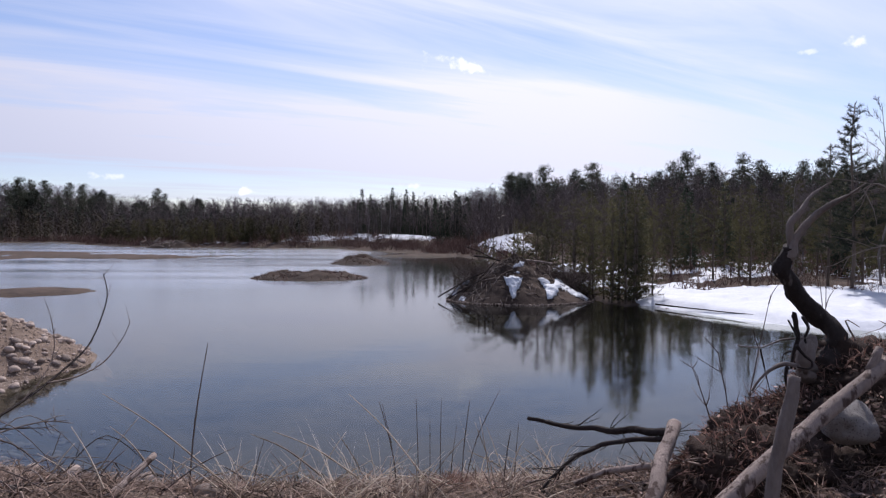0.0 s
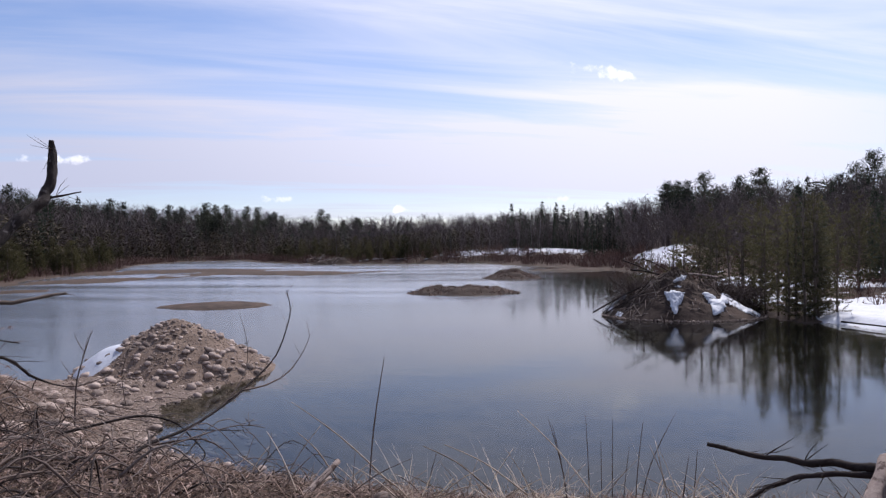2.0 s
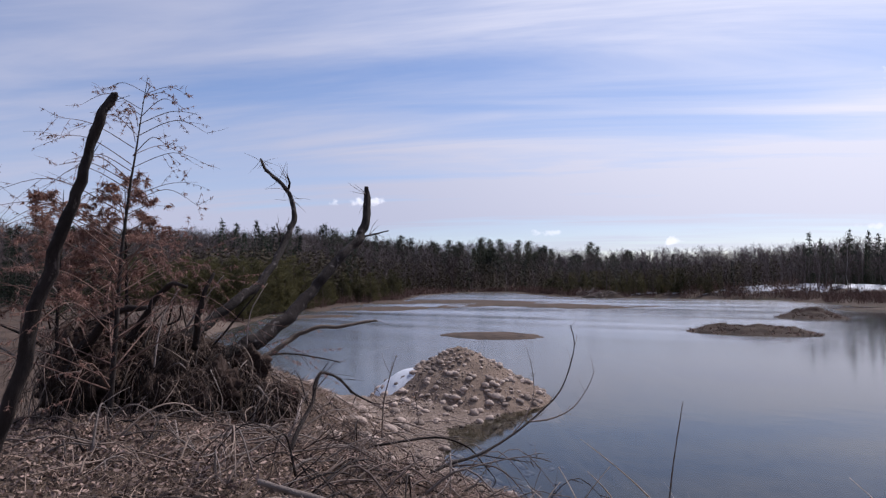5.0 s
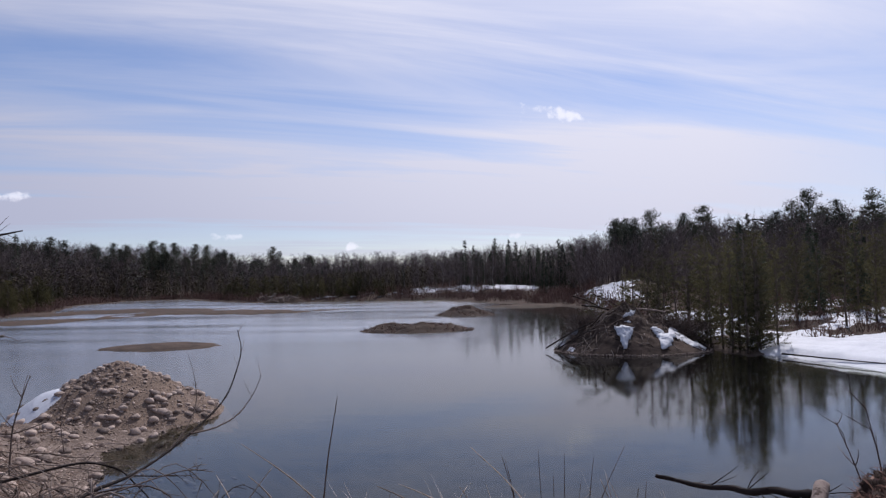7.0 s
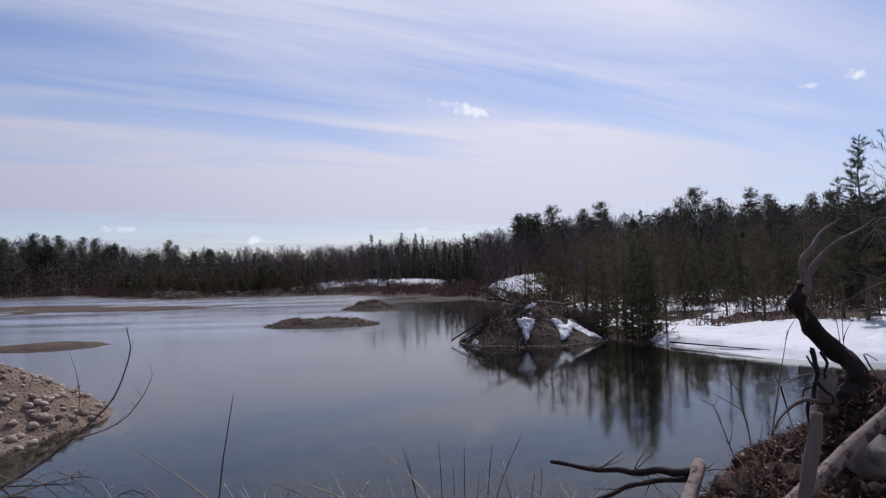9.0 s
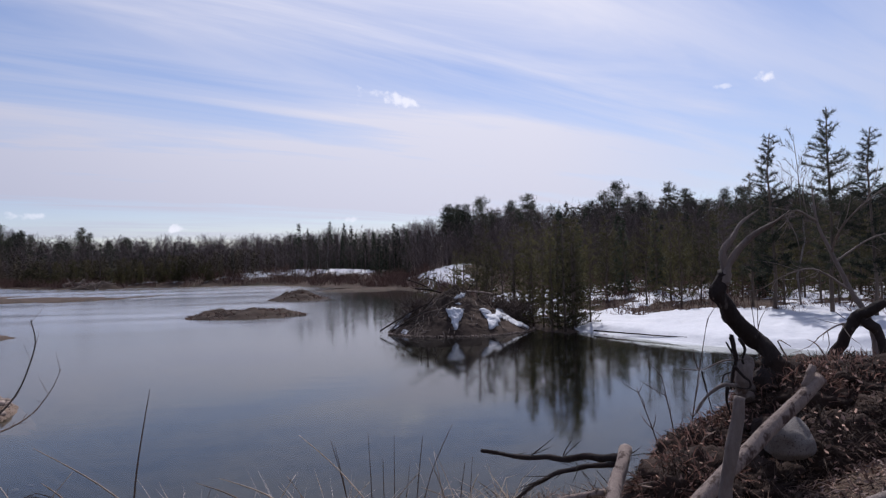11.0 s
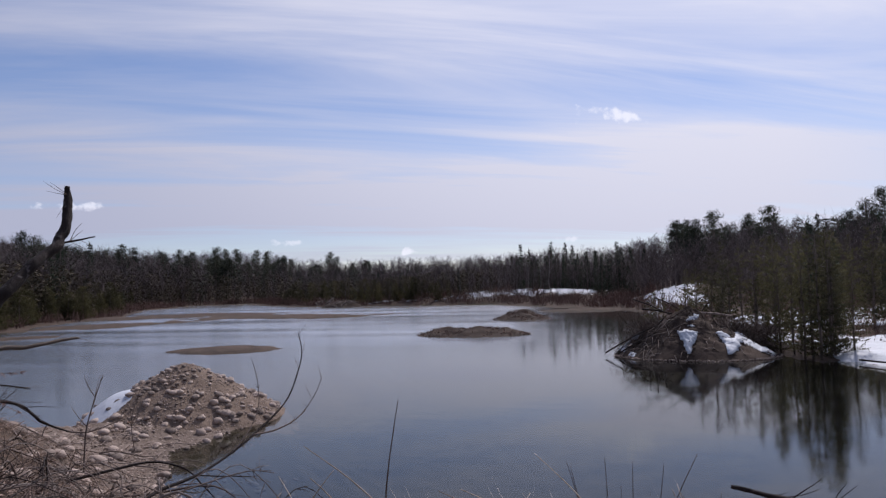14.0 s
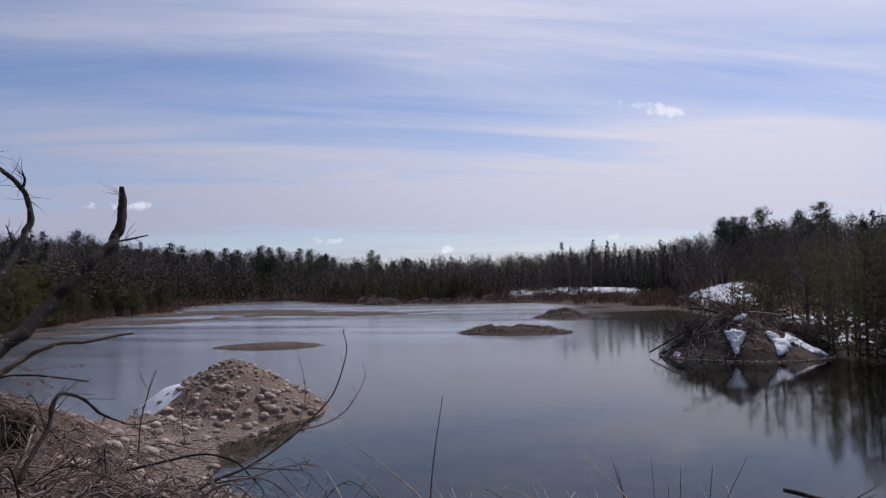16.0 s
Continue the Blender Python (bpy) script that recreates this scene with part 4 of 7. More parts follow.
def woods(name, count, az, far, drop, seed, material, label, leafy=True, twig=0.016, edge=400):
    """Distant trees past counting, in one mesh: each a stem with ragged tufts, or with a fine haze of bare limbs and twigs. drop: degrees beneath the skyline."""
    r = random.Random(seed)
    s = Shape()
    for _ in range(count):
        a, d = r.uniform(*az), r.uniform(*far)
        x, y = polar(a, d)
        if d < 250 and not 3 < shore(x, y) < edge:
            continue
        z = height(x, y) - 0.2
        h = max(2.6 + d * math.tan(radians(skyline(a) - r.uniform(*drop))) - z, 3.5)
        if leafy:
            wide = h * r.uniform(0.10, 0.18)
            s.tube([(x, y, z), (x + r.gauss(0, 0.02) * h, y, z + h * 0.96)], [0.009 * h, 0.01], 3, cap=False)
            pointed = r.random() < 0.6
            for i in range(60):
                u, t = r.uniform(0.10, 1.0), r.uniform(0, 6.283)
                w = wide * ((1 - u) if pointed else (1 - (2 * u - 1.1) ** 2) * 0.8) + 0.1
                p = Vector((x + math.cos(t) * w * r.random(), y + math.sin(t) * w * r.random(), z + h * u * 0.97))
                d3 = Vector((math.cos(t), math.sin(t), r.uniform(-0.5, 0.7))).normalized()
                s.spike(p, d3, h * r.uniform(0.06, 0.12), h * 0.014, unit(r).cross(d3))
            continue
        lean = Vector((r.gauss(0, 0.05), r.gauss(0, 0.05), 1)).normalized()
        root = Vector((x, y, z))
        across = Vector((math.cos(radians(a)), math.sin(radians(a)), 0))
        s.spike(root, lean, h, 0.0035 * h + 0.008, across)
        for i in range(13):
            u, t = r.uniform(0.22, 0.92), r.uniform(0, 6.283)
            p = root + lean * h * u
            d3 = Vector((math.cos(t) * 0.75, math.sin(t) * 0.75, r.uniform(0.5, 1.3))).normalized()
            ln = h * (0.32 * (1.05 - u) + 0.07) * r.uniform(0.7, 1.3)
            s.spike(p, d3, ln, twig * 1.3, unit(r).cross(d3))
            for _ in range(3):
                d4 = (d3 + unit(r) * 0.8 + Vector((0, 0, 0.25))).normalized()
                s.spike(p + d3 * ln * r.uniform(0.3, 0.95), d4, h * r.uniform(0.06, 0.16), twig, unit(r).cross(d4))
    tagged(new(name, s.mesh(name, material, False)), label, "woods", kind="stuff")


DEEP = surface("deep_woods", (0.030, 0.034, 0.024), (0.090, 0.090, 0.062), 0.9, 0.9, 0.0)
HARD = surface("bare_woods", (0.052, 0.040, 0.037), (0.145, 0.114, 0.105), 0.5, 0.9, 0.0, random_by="island")
LOW = surface("low_growth", (0.036, 0.030, 0.018), (0.105, 0.082, 0.052), 0.6, 0.9, 0.0, random_by="island")
# the hill's trees: distance haze put into the colour, paler and greyer than bare_woods
HAZY_HILL = surface("hazed_hill_woods", (0.12, 0.106, 0.112), (0.26, 0.23, 0.235), 0.5, 0.9, 0.0)
woods("deep_woods", 560, (-2, 78), (90, 185), (0.2, 2.3), 3, DEEP, "dark conifer forest behind the far shore")
woods("bare_woods", 5200, (-4, 78), (80, 185), (0.15, 2.0), 6, HARD, "grey-brown leafless forest behind the far shore", False)
woods("back_woods", 2400, (6, 78), (165, 245), (0.2, 1.3), 16, HARD, "grey-brown leafless forest farther back", False, 0.03)
woods("left_back_woods", 1800, (34, 80), (105, 190), (0.15, 1.4), 17, HARD, "close leafless forest behind the marsh", False, 0.034)
woods("right_woods", 330, (-50, -6), (75, 120), (0.3, 2.4), 4, DEEP, "dark conifers rising behind the snow")
woods("right_bare_woods", 2600, (-50, -3), (60, 115), (0.5, 3.0), 7, HARD, "grey-brown leafless forest behind the snow", False)
woods("shore_woods", 3600, (9, 66), (60, 150), (1.4, 3.0), 15, LOW, "low olive and brown young growth along the far shore", True, 0.016, 18)
woods("hazed_hill_woods", 1300, (-6, 50), (260, 420), (-0.22, 0.35), 5, HAZY_HILL, "leafless woods on a distant hill, haze put into their pale grey colour", False, 0.05)


def thicket(name, count, az, sd, far, tall, seed, label):
    r = random.Random(seed)
    s = Shape()
    made = 0
    while made < count:
        a, d = r.uniform(*az), math.sqrt(r.uniform(far[0] ** 2, far[1] ** 2))
        x, y = polar(a, d)
        q = shore(x, y)
        if not sd[0] < q < sd[1]:
            continue
        made += 1
        z = height(x, y)
        h = r.uniform(*tall)
        for _ in range(26):
            d3 = Vector((r.gauss(0, 0.45), r.gauss(0, 0.45), 1)).normalized()
            p = Vector((x + r.gauss(0, 0.4), y + r.gauss(0, 0.4), z - 0.05))
            ln = h * r.uniform(0.5, 1.1)
            s.spike(p, d3, ln, 0.012 + d * 0.00016, unit(r).cross(d3))
            for _ in range(2):
                d4 = (d3 + unit(r) * 0.6).normalized()
                s.spike(p + d3 * ln * r.uniform(0.3, 0.8), d4, ln * 0.4, 0.008 + d * 0.00012, unit(r).cross(d4))
    tagged(new(name, s.mesh(name, SHRUB, False)), label, "shrubs", kind="stuff")


thicket("far_thicket", 760, (-4, 66), (0.6, 9), (45, 130), (0.5, 1.6), 8, "reddish-brown leafless shrubs along the far shore")
thicket("slope_thicket", 70, (-8, 2), (0.3, 2.2), (40, 66), (0.5, 1.1), 12, "brown leafless shrubs below a snow slope")
thicket("near_thicket", 330, (-42, -5), (3.0, 30), (26, 60), (0.3, 1.0), 9, "brown leafless undergrowth at the forest edge")
thicket("left_thicket", 70, (48, 74), (0.5, 6), (30, 42), (0.4, 0.9), 10, "brown leafless shrubs on the marshy shore")


# ------------------------------------------------------------------ islets
def mound_mesh(name, material, hx, hy, top, seed, humps, n=44, m=18, edge=2.0, rough=0.12, under=0.25):
    """A low uneven hill on an oval foot; top(u, v) shapes it."""
    s = Shape()
    for i in range(m + 1):
        q = i / m * 1.15
        for k in range(n):
            a = 6.283185 * k / n
            w = 1 + 0.10 * noise.noise((math.cos(a) * 1.7 + seed, math.sin(a) * 1.7, seed))
            u, v = math.cos(a) * q * w, math.sin(a) * q * w
            x, y = u * hx, v * hy
            z = top * max(0.0, 1 - q ** edge) if q < 1 else -(q - 1) / 0.15 * under
            for cu, cv, cr, ch in humps:
                z += ch * math.exp(-(((u - cu) / cr) ** 2 + ((v - cv) / cr) ** 2)) * max(0.0, 1 - q ** 3)
            if q < 1.05:
                z += rough * top * noise.fractal((x * 1.3 + seed, y * 1.3, seed), 0.8, 2.0, 5) * min(1, 2.2 * (1.05 - q))
            s.v.append((x, y, z))
    for i in range(m):
        for k in range(n):
            a, b = i * n + k, i * n + (k + 1) % n
            s.f.append((a, a + n, b + n, b))
    return s.mesh(name, material)


def tuft_mesh(name, seed, spread, count, tall, material, width=0.012, flop=0.6):
    r = random.Random(seed)
    s = Shape()
    for _ in range(count):
        d3 = Vector((r.gauss(0, flop), r.gauss(0, flop), 1)).normalized()
        p = Vector((r.gauss(0, spread), r.gauss(0, spread), -0.03))
        s.spike(p, d3, tall * r.uniform(0.4, 1.2), width, unit(r).cross(d3))
    return s.mesh(name, material, False)


def islet(x, y, hx, hy, top, seed, humps, label):
    ob = new("islet", mound_mesh("islet", ISLET, hx, hy, top, seed, humps, 80, 30, edge=3.0, rough=0.9))
    ob.location = (x, y, 0)
    tagged(ob, label, "islet", kind="structure")
    r = random.Random(seed)
    s = Shape()
    for _ in range(1500):
        a, q = r.uniform(0, 6.283), math.sqrt(r.random()) * 0.99
        p = Vector((math.cos(a) * q * hx, math.sin(a) * q * hy, top * (1 - q ** 3) - 0.02))
        for cu, cv, cr, ch in humps:
            p.z += ch * math.exp(-(((p.x / hx - cu) / cr) ** 2 + ((p.y / hy - cv) / cr) ** 2)) * (1 - q ** 3)
        d3 = Vector((r.gauss(0, 1.1), r.gauss(0, 1.1), 0.6)).normalized()
        s.spike(p, d3, r.uniform(0.10, 0.30), 0.016, unit(r).cross(d3))
    g = new("islet_grass", s.mesh("islet_grass", SHRUB, False))
    g.location = (x, y, 0)
    tagged(g, "matted dead grass on a low islet", "grass", kind="stuff")


islet(-6.75, 33.2, 3.0, 1.8, 0.22, 3.0, [(-0.55, 0.1, 0.26, 0.22), (0.25, -0.25, 0.38, 0.20), (0.62, -0.1, 0.22, 0.08)], "low brown sod islet in the pond")
islet(-5.9, 47.0, 2.1, 2.2, 0.2, 6.0, [(-0.05, 0.1, 0.5, 0.42)], "grassy hummock islet in the pond")


# ------------------------------------------------------------------ the beaver lodge
LX, LY, LHX, LHY, LTOP = 2.72, 23.75, 2.62, 2.05, 1.42


def lodge_height(u, v):
    q = math.hypot(u, v)
    peak = math.exp(-((u + 0.12) / 0.42) ** 2) * 0.34
    return LTOP * (max(0.0, 1 - q ** 1.25) * 0.74 + peak * max(0.0, 1 - q * q)) + 0.20 * noise.fractal((u * 5, v * 5, 2.2), 0.5, 2.1, 7) * max(0.0, 1.05 - q)


def build_lodge():
    lodge = thing("beaver_lodge", (LX, LY, 0), "old mud-and-stick beaver lodge with melting snow patches at the water", "beaver lodge")
    s = Shape()
    n, m = 140, 56
    for i in range(m + 1):
        q = i / m * 1.12
        for k in range(n):
            a = 6.283185 * k / n
            w = 1 + 0.07 * noise.noise((math.cos(a) * 2, math.sin(a) * 2, 7.0))
            u, v = math.cos(a) * q * w, math.sin(a) * q * w
            z = lodge_height(u, v) if q < 1 else -(q - 1) * 2.5
            s.v.append((u * LHX, v * LHY, z))
    for i in range(m):
        for k in range(n):
            a, b = i * n + k, i * n + (k + 1) % n
            s.f.append((a, a + n, b + n, b))
    part("mound", s, LODGE_MUD, lodge)

    # snow lying in the hollows of the face: its outline, across and up, in metres from the lodge's middle
    def patch(outline, seed, label, thick=0.08, rag=0.05):
        p = Shape()
        xs, zs = [q[0] for q in outline], [q[1] for q in outline]
        n = 44
        grid = {}
        for i in range(n + 1):
            for j in range(n + 1):
                x = min(xs) - 0.06 + (max(xs) - min(xs) + 0.12) * i / n
                z = min(zs) - 0.04 + (max(zs) - min(zs) + 0.08) * j / n
                qx = x + rag * noise.noise((x * 6, z * 6, seed)) + rag * 0.5 * noise.noise((x * 17, z * 17, seed + 5))
                qz = z + rag * noise.noise((x * 6, z * 6, seed + 9)) + rag * 0.5 * noise.noise((x * 17, z * 17, seed + 3))
                inside, near = False, 9.0
                for (ax, az), (bx, bz) in zip(outline, outline[1:] + outline[:1]):
                    if (az > qz) != (bz > qz) and qx < (bx - ax) * (qz - az) / (bz - az) + ax:
                        inside = not inside
                    k = min(max(((qx - ax) * (bx - ax) + (qz - az) * (bz - az)) / ((bx - ax) ** 2 + (bz - az) ** 2), 0), 1)
                    near = min(near, math.hypot(qx - ax - k * (bx - ax), qz - az - k * (bz - az)))
                if not inside:
                    continue
                lo, hi = 0.0, 1.0        # how far out the face is at that height
                for _ in range(14):
                    mid = (lo + hi) / 2
                    if lodge_height(x / LHX, -mid) > z:
                        lo = mid
                    else:
                        hi = mid
                grid[i, j] = len(p.v)
                t = thick * min(1.0, near / 0.07) ** 0.6 - 0.012 + 0.015 * noise.noise((x * 9, z * 9, seed))
                p.v.append((x, -lo * LHY - t, z + t * 0.8))
        for (i, j), a in grid.items():
            q = [grid.get((i + 1, j)), grid.get((i + 1, j + 1)), grid.get((i, j + 1))]
            if None not in q:
                p.f.append((a, *q))
        part("snow_patch", p, SNOW, lodge, label)

    patch([(-0.62, 0.86), (-0.25, 0.92), (0.05, 0.84), (-0.12, 0.55), (-0.30, 0.22), (-0.42, 0.20), (-0.48, 0.50)], 1.0, "white snow patch tapering down the mud face")
    patch([(0.50, 0.86), (0.85, 0.80), (1.15, 0.62), (1.45, 0.78), (1.62, 0.60), (2.02, 0.34), (2.55, 0.05), (2.25, 0.03), (1.75, 0.22), (1.35, 0.46), (1.12, 0.22), (0.78, 0.16), (0.74, 0.50)], 2.0, "white snow patch running down to the water")
    patch([(-0.30, 1.16), (0.10, 1.22), (0.25, 1.36), (0.02, 1.40), (-0.18, 1.32)], 4.0, "white snow cap", 0.04)
    patch([(-0.26, 1.02), (-0.02, 0.98), (-0.12, 1.10)], 7.0, "small snow remnant", 0.03)
    patch([(-2.52, 0.12), (-2.35, 0.10), (-1.72, 0.62), (-1.86, 0.66)], 5.0, "narrow snow streak", 0.15, 0.03)
    patch([(-2.22, 0.06), (-1.98, 0.05), (-1.88, 0.18), (-2.05, 0.20)], 6.0, "small snow remnant by the water", 0.04, 0.03)
    # sticks and peeled poles worked into the mud
    r = random.Random(21)
    for i in range(120):
        a, q = (r.uniform(3.0, 4.15) if i % 6 else r.uniform(5.75, 6.5)), r.uniform(0.3, 0.98)
        u, v = math.cos(a) * q, math.sin(a) * q
        z = lodge_height(u, v)
        out = Vector((u * LHX, v * LHY, 0)).normalized()
        d = (Vector((-out.y, out.x, 0)) * r.gauss(0, 0.7) + out * r.uniform(0.3, 1.0) + Vector((0, 0, -r.uniform(0.2, 0.7)))).normalized()
        ln = r.uniform(0.3, 1.1)
        p = Vector((u * LHX, v * LHY, z + 0.02))
        st = Shape().tube([p - d * ln * 0.5, p + unit(r) * 0.04 + Vector((0, 0, 0.03)), p + d * ln * 0.5], [r.uniform(0.007, 0.016), 0.010, 0.005], 5, 2)
        part("stick", st, (DEAD_BARK, DEAD_BARK, TWIG, GREY_WOOD)[i % 4], lodge)
    for i in range(46):
        a, q = r.uniform(4.2, 5.9), r.uniform(0.35, 1.0)
        u, v = math.cos(a) * q, math.sin(a) * q
        p = Vector((u * LHX, v * LHY, lodge_height(u, v) + 0.02))
        d = Vector((r.gauss(0, 0.9), -r.uniform(0.2, 0.8), -r.uniform(0.1, 0.6))).normalized()
        ln = r.uniform(0.15, 0.5)
        part("stick", Shape().tube([p - d * ln * 0.5, p + Vector((0, 0, 0.02)), p + d * ln * 0.5], [0.011, 0.012, 0.006], 5, 2), (DEAD_BARK, TWIG, GREY_WOOD)[i % 3], lodge)
    # long poles on the crown
    for i, (a, b, rad) in enumerate((((-0.3, 0.1, 1.40), (1.25, 0.0, 1.28), 0.045), ((-1.6, 0.2, 1.55), (-0.4, 0.3, 1.30), 0.03), ((-1.9, 0.1, 1.9), (-0.7, 0.3, 1.35), 0.022), ((-1.2, 0.1, 1.95), (-0.2, 0.2, 1.4), 0.02),
                                     ((-2.9, -0.5, 0.12), (-1.2, -0.2, 1.0), 0.028), ((0.3, 0.2, 1.35), (0.6, 0.2, 1.75), 0.02), ((-2.5, -0.7, 0.1), (-1.0, -0.6, 0.9), 0.024))):
        A, B = Vector(a), Vector(b)
        part("pole", Shape().tube([A, A.lerp(B, 0.5) + Vector((0, 0, 0.05)), B], [rad, rad * 0.9, rad * 0.6], 7, 3, 0.2, i), PALE_WOOD if i == 0 else DEAD_BARK, lodge, "snow-bleached pole" if i == 0 else "")
    # dark brush at its back and end
    b = Shape()
    for cx, cy, cz, cr, tall, cnt in ((-1.3, 0.4, 0.9, 0.45, 1.2, 900), (-1.7, 0.1, 0.5, 0.4, 0.7, 600), (1.9, 0.5, 0.75, 0.42, 0.8, 1500), (1.3, 0.6, 1.0, 0.35, 0.6, 700), (2.3, 0.6, 0.4, 0.3, 0.7, 600)):
        for _ in range(cnt):
            p = Vector((cx + r.gauss(0, cr), cy + r.gauss(0, cr * 0.6), cz + r.uniform(-0.5, 0.1)))
            d3 = (Vector((r.gauss(0, 0.7), r.gauss(0, 0.7), r.uniform(0.1, 1)))).normalized()
            b.spike(p, d3, tall * r.uniform(0.2, 0.8), 0.010, unit(r).cross(d3))
    tagged(part("brush", b.mesh("brush", TWIG, False), None, lodge, "tangle of dark dead twigs"), kind="stuff")
    rim = Shape()
    for _ in range(240):
        a = r.uniform(3.3, 6.1)
        rim.tube([(math.cos(a) * LHX * 1.03, math.sin(a) * LHY * 1.03, r.uniform(-0.02, 0.05)), (math.cos(a) * LHX * 1.03 + r.gauss(0, 0.05), math.sin(a) * LHY * 1.03, r.uniform(0.0, 0.07))], [0.02, 0.015], 5)
    tagged(part("shore_rubble", rim, PEBBLE, lodge, "pale pebbles along the waterline"), kind="stuff")


build_lodge()


# ------------------------------------------------------------------ stones
def stone_mesh(seed, squash, material, fine=2):
    bm = bmesh.new()
    bmesh.ops.create_icosphere(bm, subdivisions=fine, radius=1.0)
    for v in bm.verts:
        d = v.co.normalized()
        k = 1 + 0.30 * noise.noise(d * 1.1 + Vector((seed * 3.1, 0, 0))) + 0.10 * noise.noise(d * 2.7 + Vector((0, seed * 1.7, 0)))
        v.co = Vector((d.x * 1.15, d.y * 0.92, d.z * squash)) * k
    me = bpy.data.meshes.new("stone")
    bm.to_mesh(me)
    bm.free()
    me.materials.append(material)
    me.polygons.foreach_set("use_smooth", [True] * len(me.polygons))
    return me


COBBLES = [stone_mesh(i, 0.58 + 0.05 * (i % 4), STONE, 2) for i in range(8)]
RUSTY_COBBLE = stone_mesh(20, 0.66, RUST_STONE)
FLAT_STONE = [stone_mesh(30 + i, 0.42, WET_STONE, 2) for i in range(3)]


def stone_at(me, p, size, r, parent=None, name="stone"):
    ob = new(name, me)
    ob.parent = parent
    ob.matrix_basis = Matrix.Translation(p) @ Euler((r.uniform(-0.35, 0.35), r.uniform(-0.35, 0.35), r.uniform(0, 6.28))).to_matrix().to_4x4() @ Matrix.Scale(size, 4)
    return ob


def pebble_field(name, count, where, size, seed, material, label, parent=None):
    """Stones too small to pick apart."""
    r = random.Random(seed)
    s = Shape()
    made = tries = 0
    while made < count and tries < count * 30:
        tries += 1
        spot = where(r)
        if spot is None:
            continue
        made += 1
        p = Vector(spot)
        w = size * r.uniform(0.4, 1.3)
        a = r.uniform(0, 6.28)
        c, q = math.cos(a), math.sin(a)
        i = len(s.v)
        for x, y, z in ((1, 0, 0), (0.3, 0.8, 0.1), (-0.8, 0.5, 0), (-0.9, -0.4, 0.1), (0.2, -0.85, 0), (0.1, 0.05, 0.6), (0, 0, -0.5)):
            k = w * r.uniform(0.8, 1.2)
            s.v.append(p + Vector((x * c - y * q, x * q + y * c, z)) * k)
        for k in range(5):
            s.f.append((i + k, i + (k + 1) % 5, i + 5))
            s.f.append((i + (k + 1) % 5, i + k, i + 6))
    ob = new(name, s.mesh(name, material))
    ob.parent = parent
    return tagged(ob, label, "" if parent else "pebbles", kind="stuff")


# ------------------------------------------------------------------ the gravel mound
MX, MY, MR, MTOP = -8.66, 12.0, 1.9, 1.17


def mound_height(x, y):
    """Height of the mound over the water, at metres from its middle."""
    a = math.atan2(y, x)
    q = math.hypot(x, y * 0.94) / (MR * (1 + 0.08 * math.sin(2 * a + 0.6)))
    z = MTOP * (1 - q ** 1.18) if q < 1 else -(q - 1) * 3.0
    return z - 0.02 + 0.05 * noise.fractal((x * 1.6, y * 1.6, 3.0), 0.8, 2.0, 5) + 0.012 * noise.noise((x * 9, y * 9, 0))


def build_mound():
    mound = thing("gravel_mound", (MX, MY, 0), "pointed grey-brown gravel heap studded with rounded cobbles, in the pond", "gravel mound")
    s = Shape()
    n = 90
    for i in range(n + 1):
        for j in range(n + 1):
            x, y = (i / n - 0.5) * 6.0, (j / n - 0.5) * 6.0
            s.v.append((x, y, mound_height(x, y)))
    for i in range(n):
        for j in range(n):
            a = i * (n + 1) + j
            if max(s.v[k][2] for k in (a, a + 1, a + n + 1, a + n + 2)) > -0.3:
                s.f.append((a, a + n + 1, a + n + 2, a + 1))
    part("gravel_body", s, SILT, mound)
    r = random.Random(5)
    for i in range(290):
        a = r.uniform(-2.7, 1.0)
        q = r.uniform(0.03, 1.0) ** 0.7 * MR * 1.02
        x, y = math.cos(a) * q, math.sin(a) * q
        big = q / MR
        size = (0.024 + 0.068 * r.random() ** 1.7) * (0.55 + 0.75 * big)
        me = RUSTY_COBBLE if i in (40, 133, 210) else COBBLES[i % 8]
        stone_at(me, Vector((x, y, mound_height(x, y) + size * 0.22)), size, r, mound)

    def on_mound(rr):
        a, q = rr.uniform(0, 6.28), math.sqrt(rr.random()) * MR * 1.05
        x, y = math.cos(a) * q, math.sin(a) * q
        return x, y, mound_height(x, y)

    pebble_field("pebble_cover", 8000, on_mound, 0.017, 6, PEBBLE, "", mound)
    # snow left on the shaded flank
    p = Shape()
    nu, nv = 20, 16
    for i in range(nu + 1):
        for j in range(nv + 1):
            f, g = i / nu, j / nv
            a = radians(194 + 56 * f)
            q = MR * (0.50 + 0.50 * g)
            x, y = math.cos(a) * q, math.sin(a) * q
            drift = 0.18 * (math.sin(math.pi * f) * math.sin(math.pi * g)) ** 0.6
            p.v.append((x, y, mound_height(x, y) * 0.6 + 0.4 * MTOP * (1 - (q / MR) ** 1.18) + drift - 0.02))
    for i in range(nu):
        for j in range(nv):
            a = i * (nv + 1) + j
            p.f.append((a, a + nv + 1, a + nv + 2, a + 1))
    part("snow_patch", p, SNOW, mound, "smooth white remnant of snow")


build_mound()


# ------------------------------------------------------------------ cobbles along the bank
def near_shore(r, x0, x1, y0, y1, lo, hi):
    x, y = r.uniform(x0, x1), r.uniform(y0, y1)
    s = shore(x, y)
    return (x, y, height(x, y)) if lo < s < hi else None


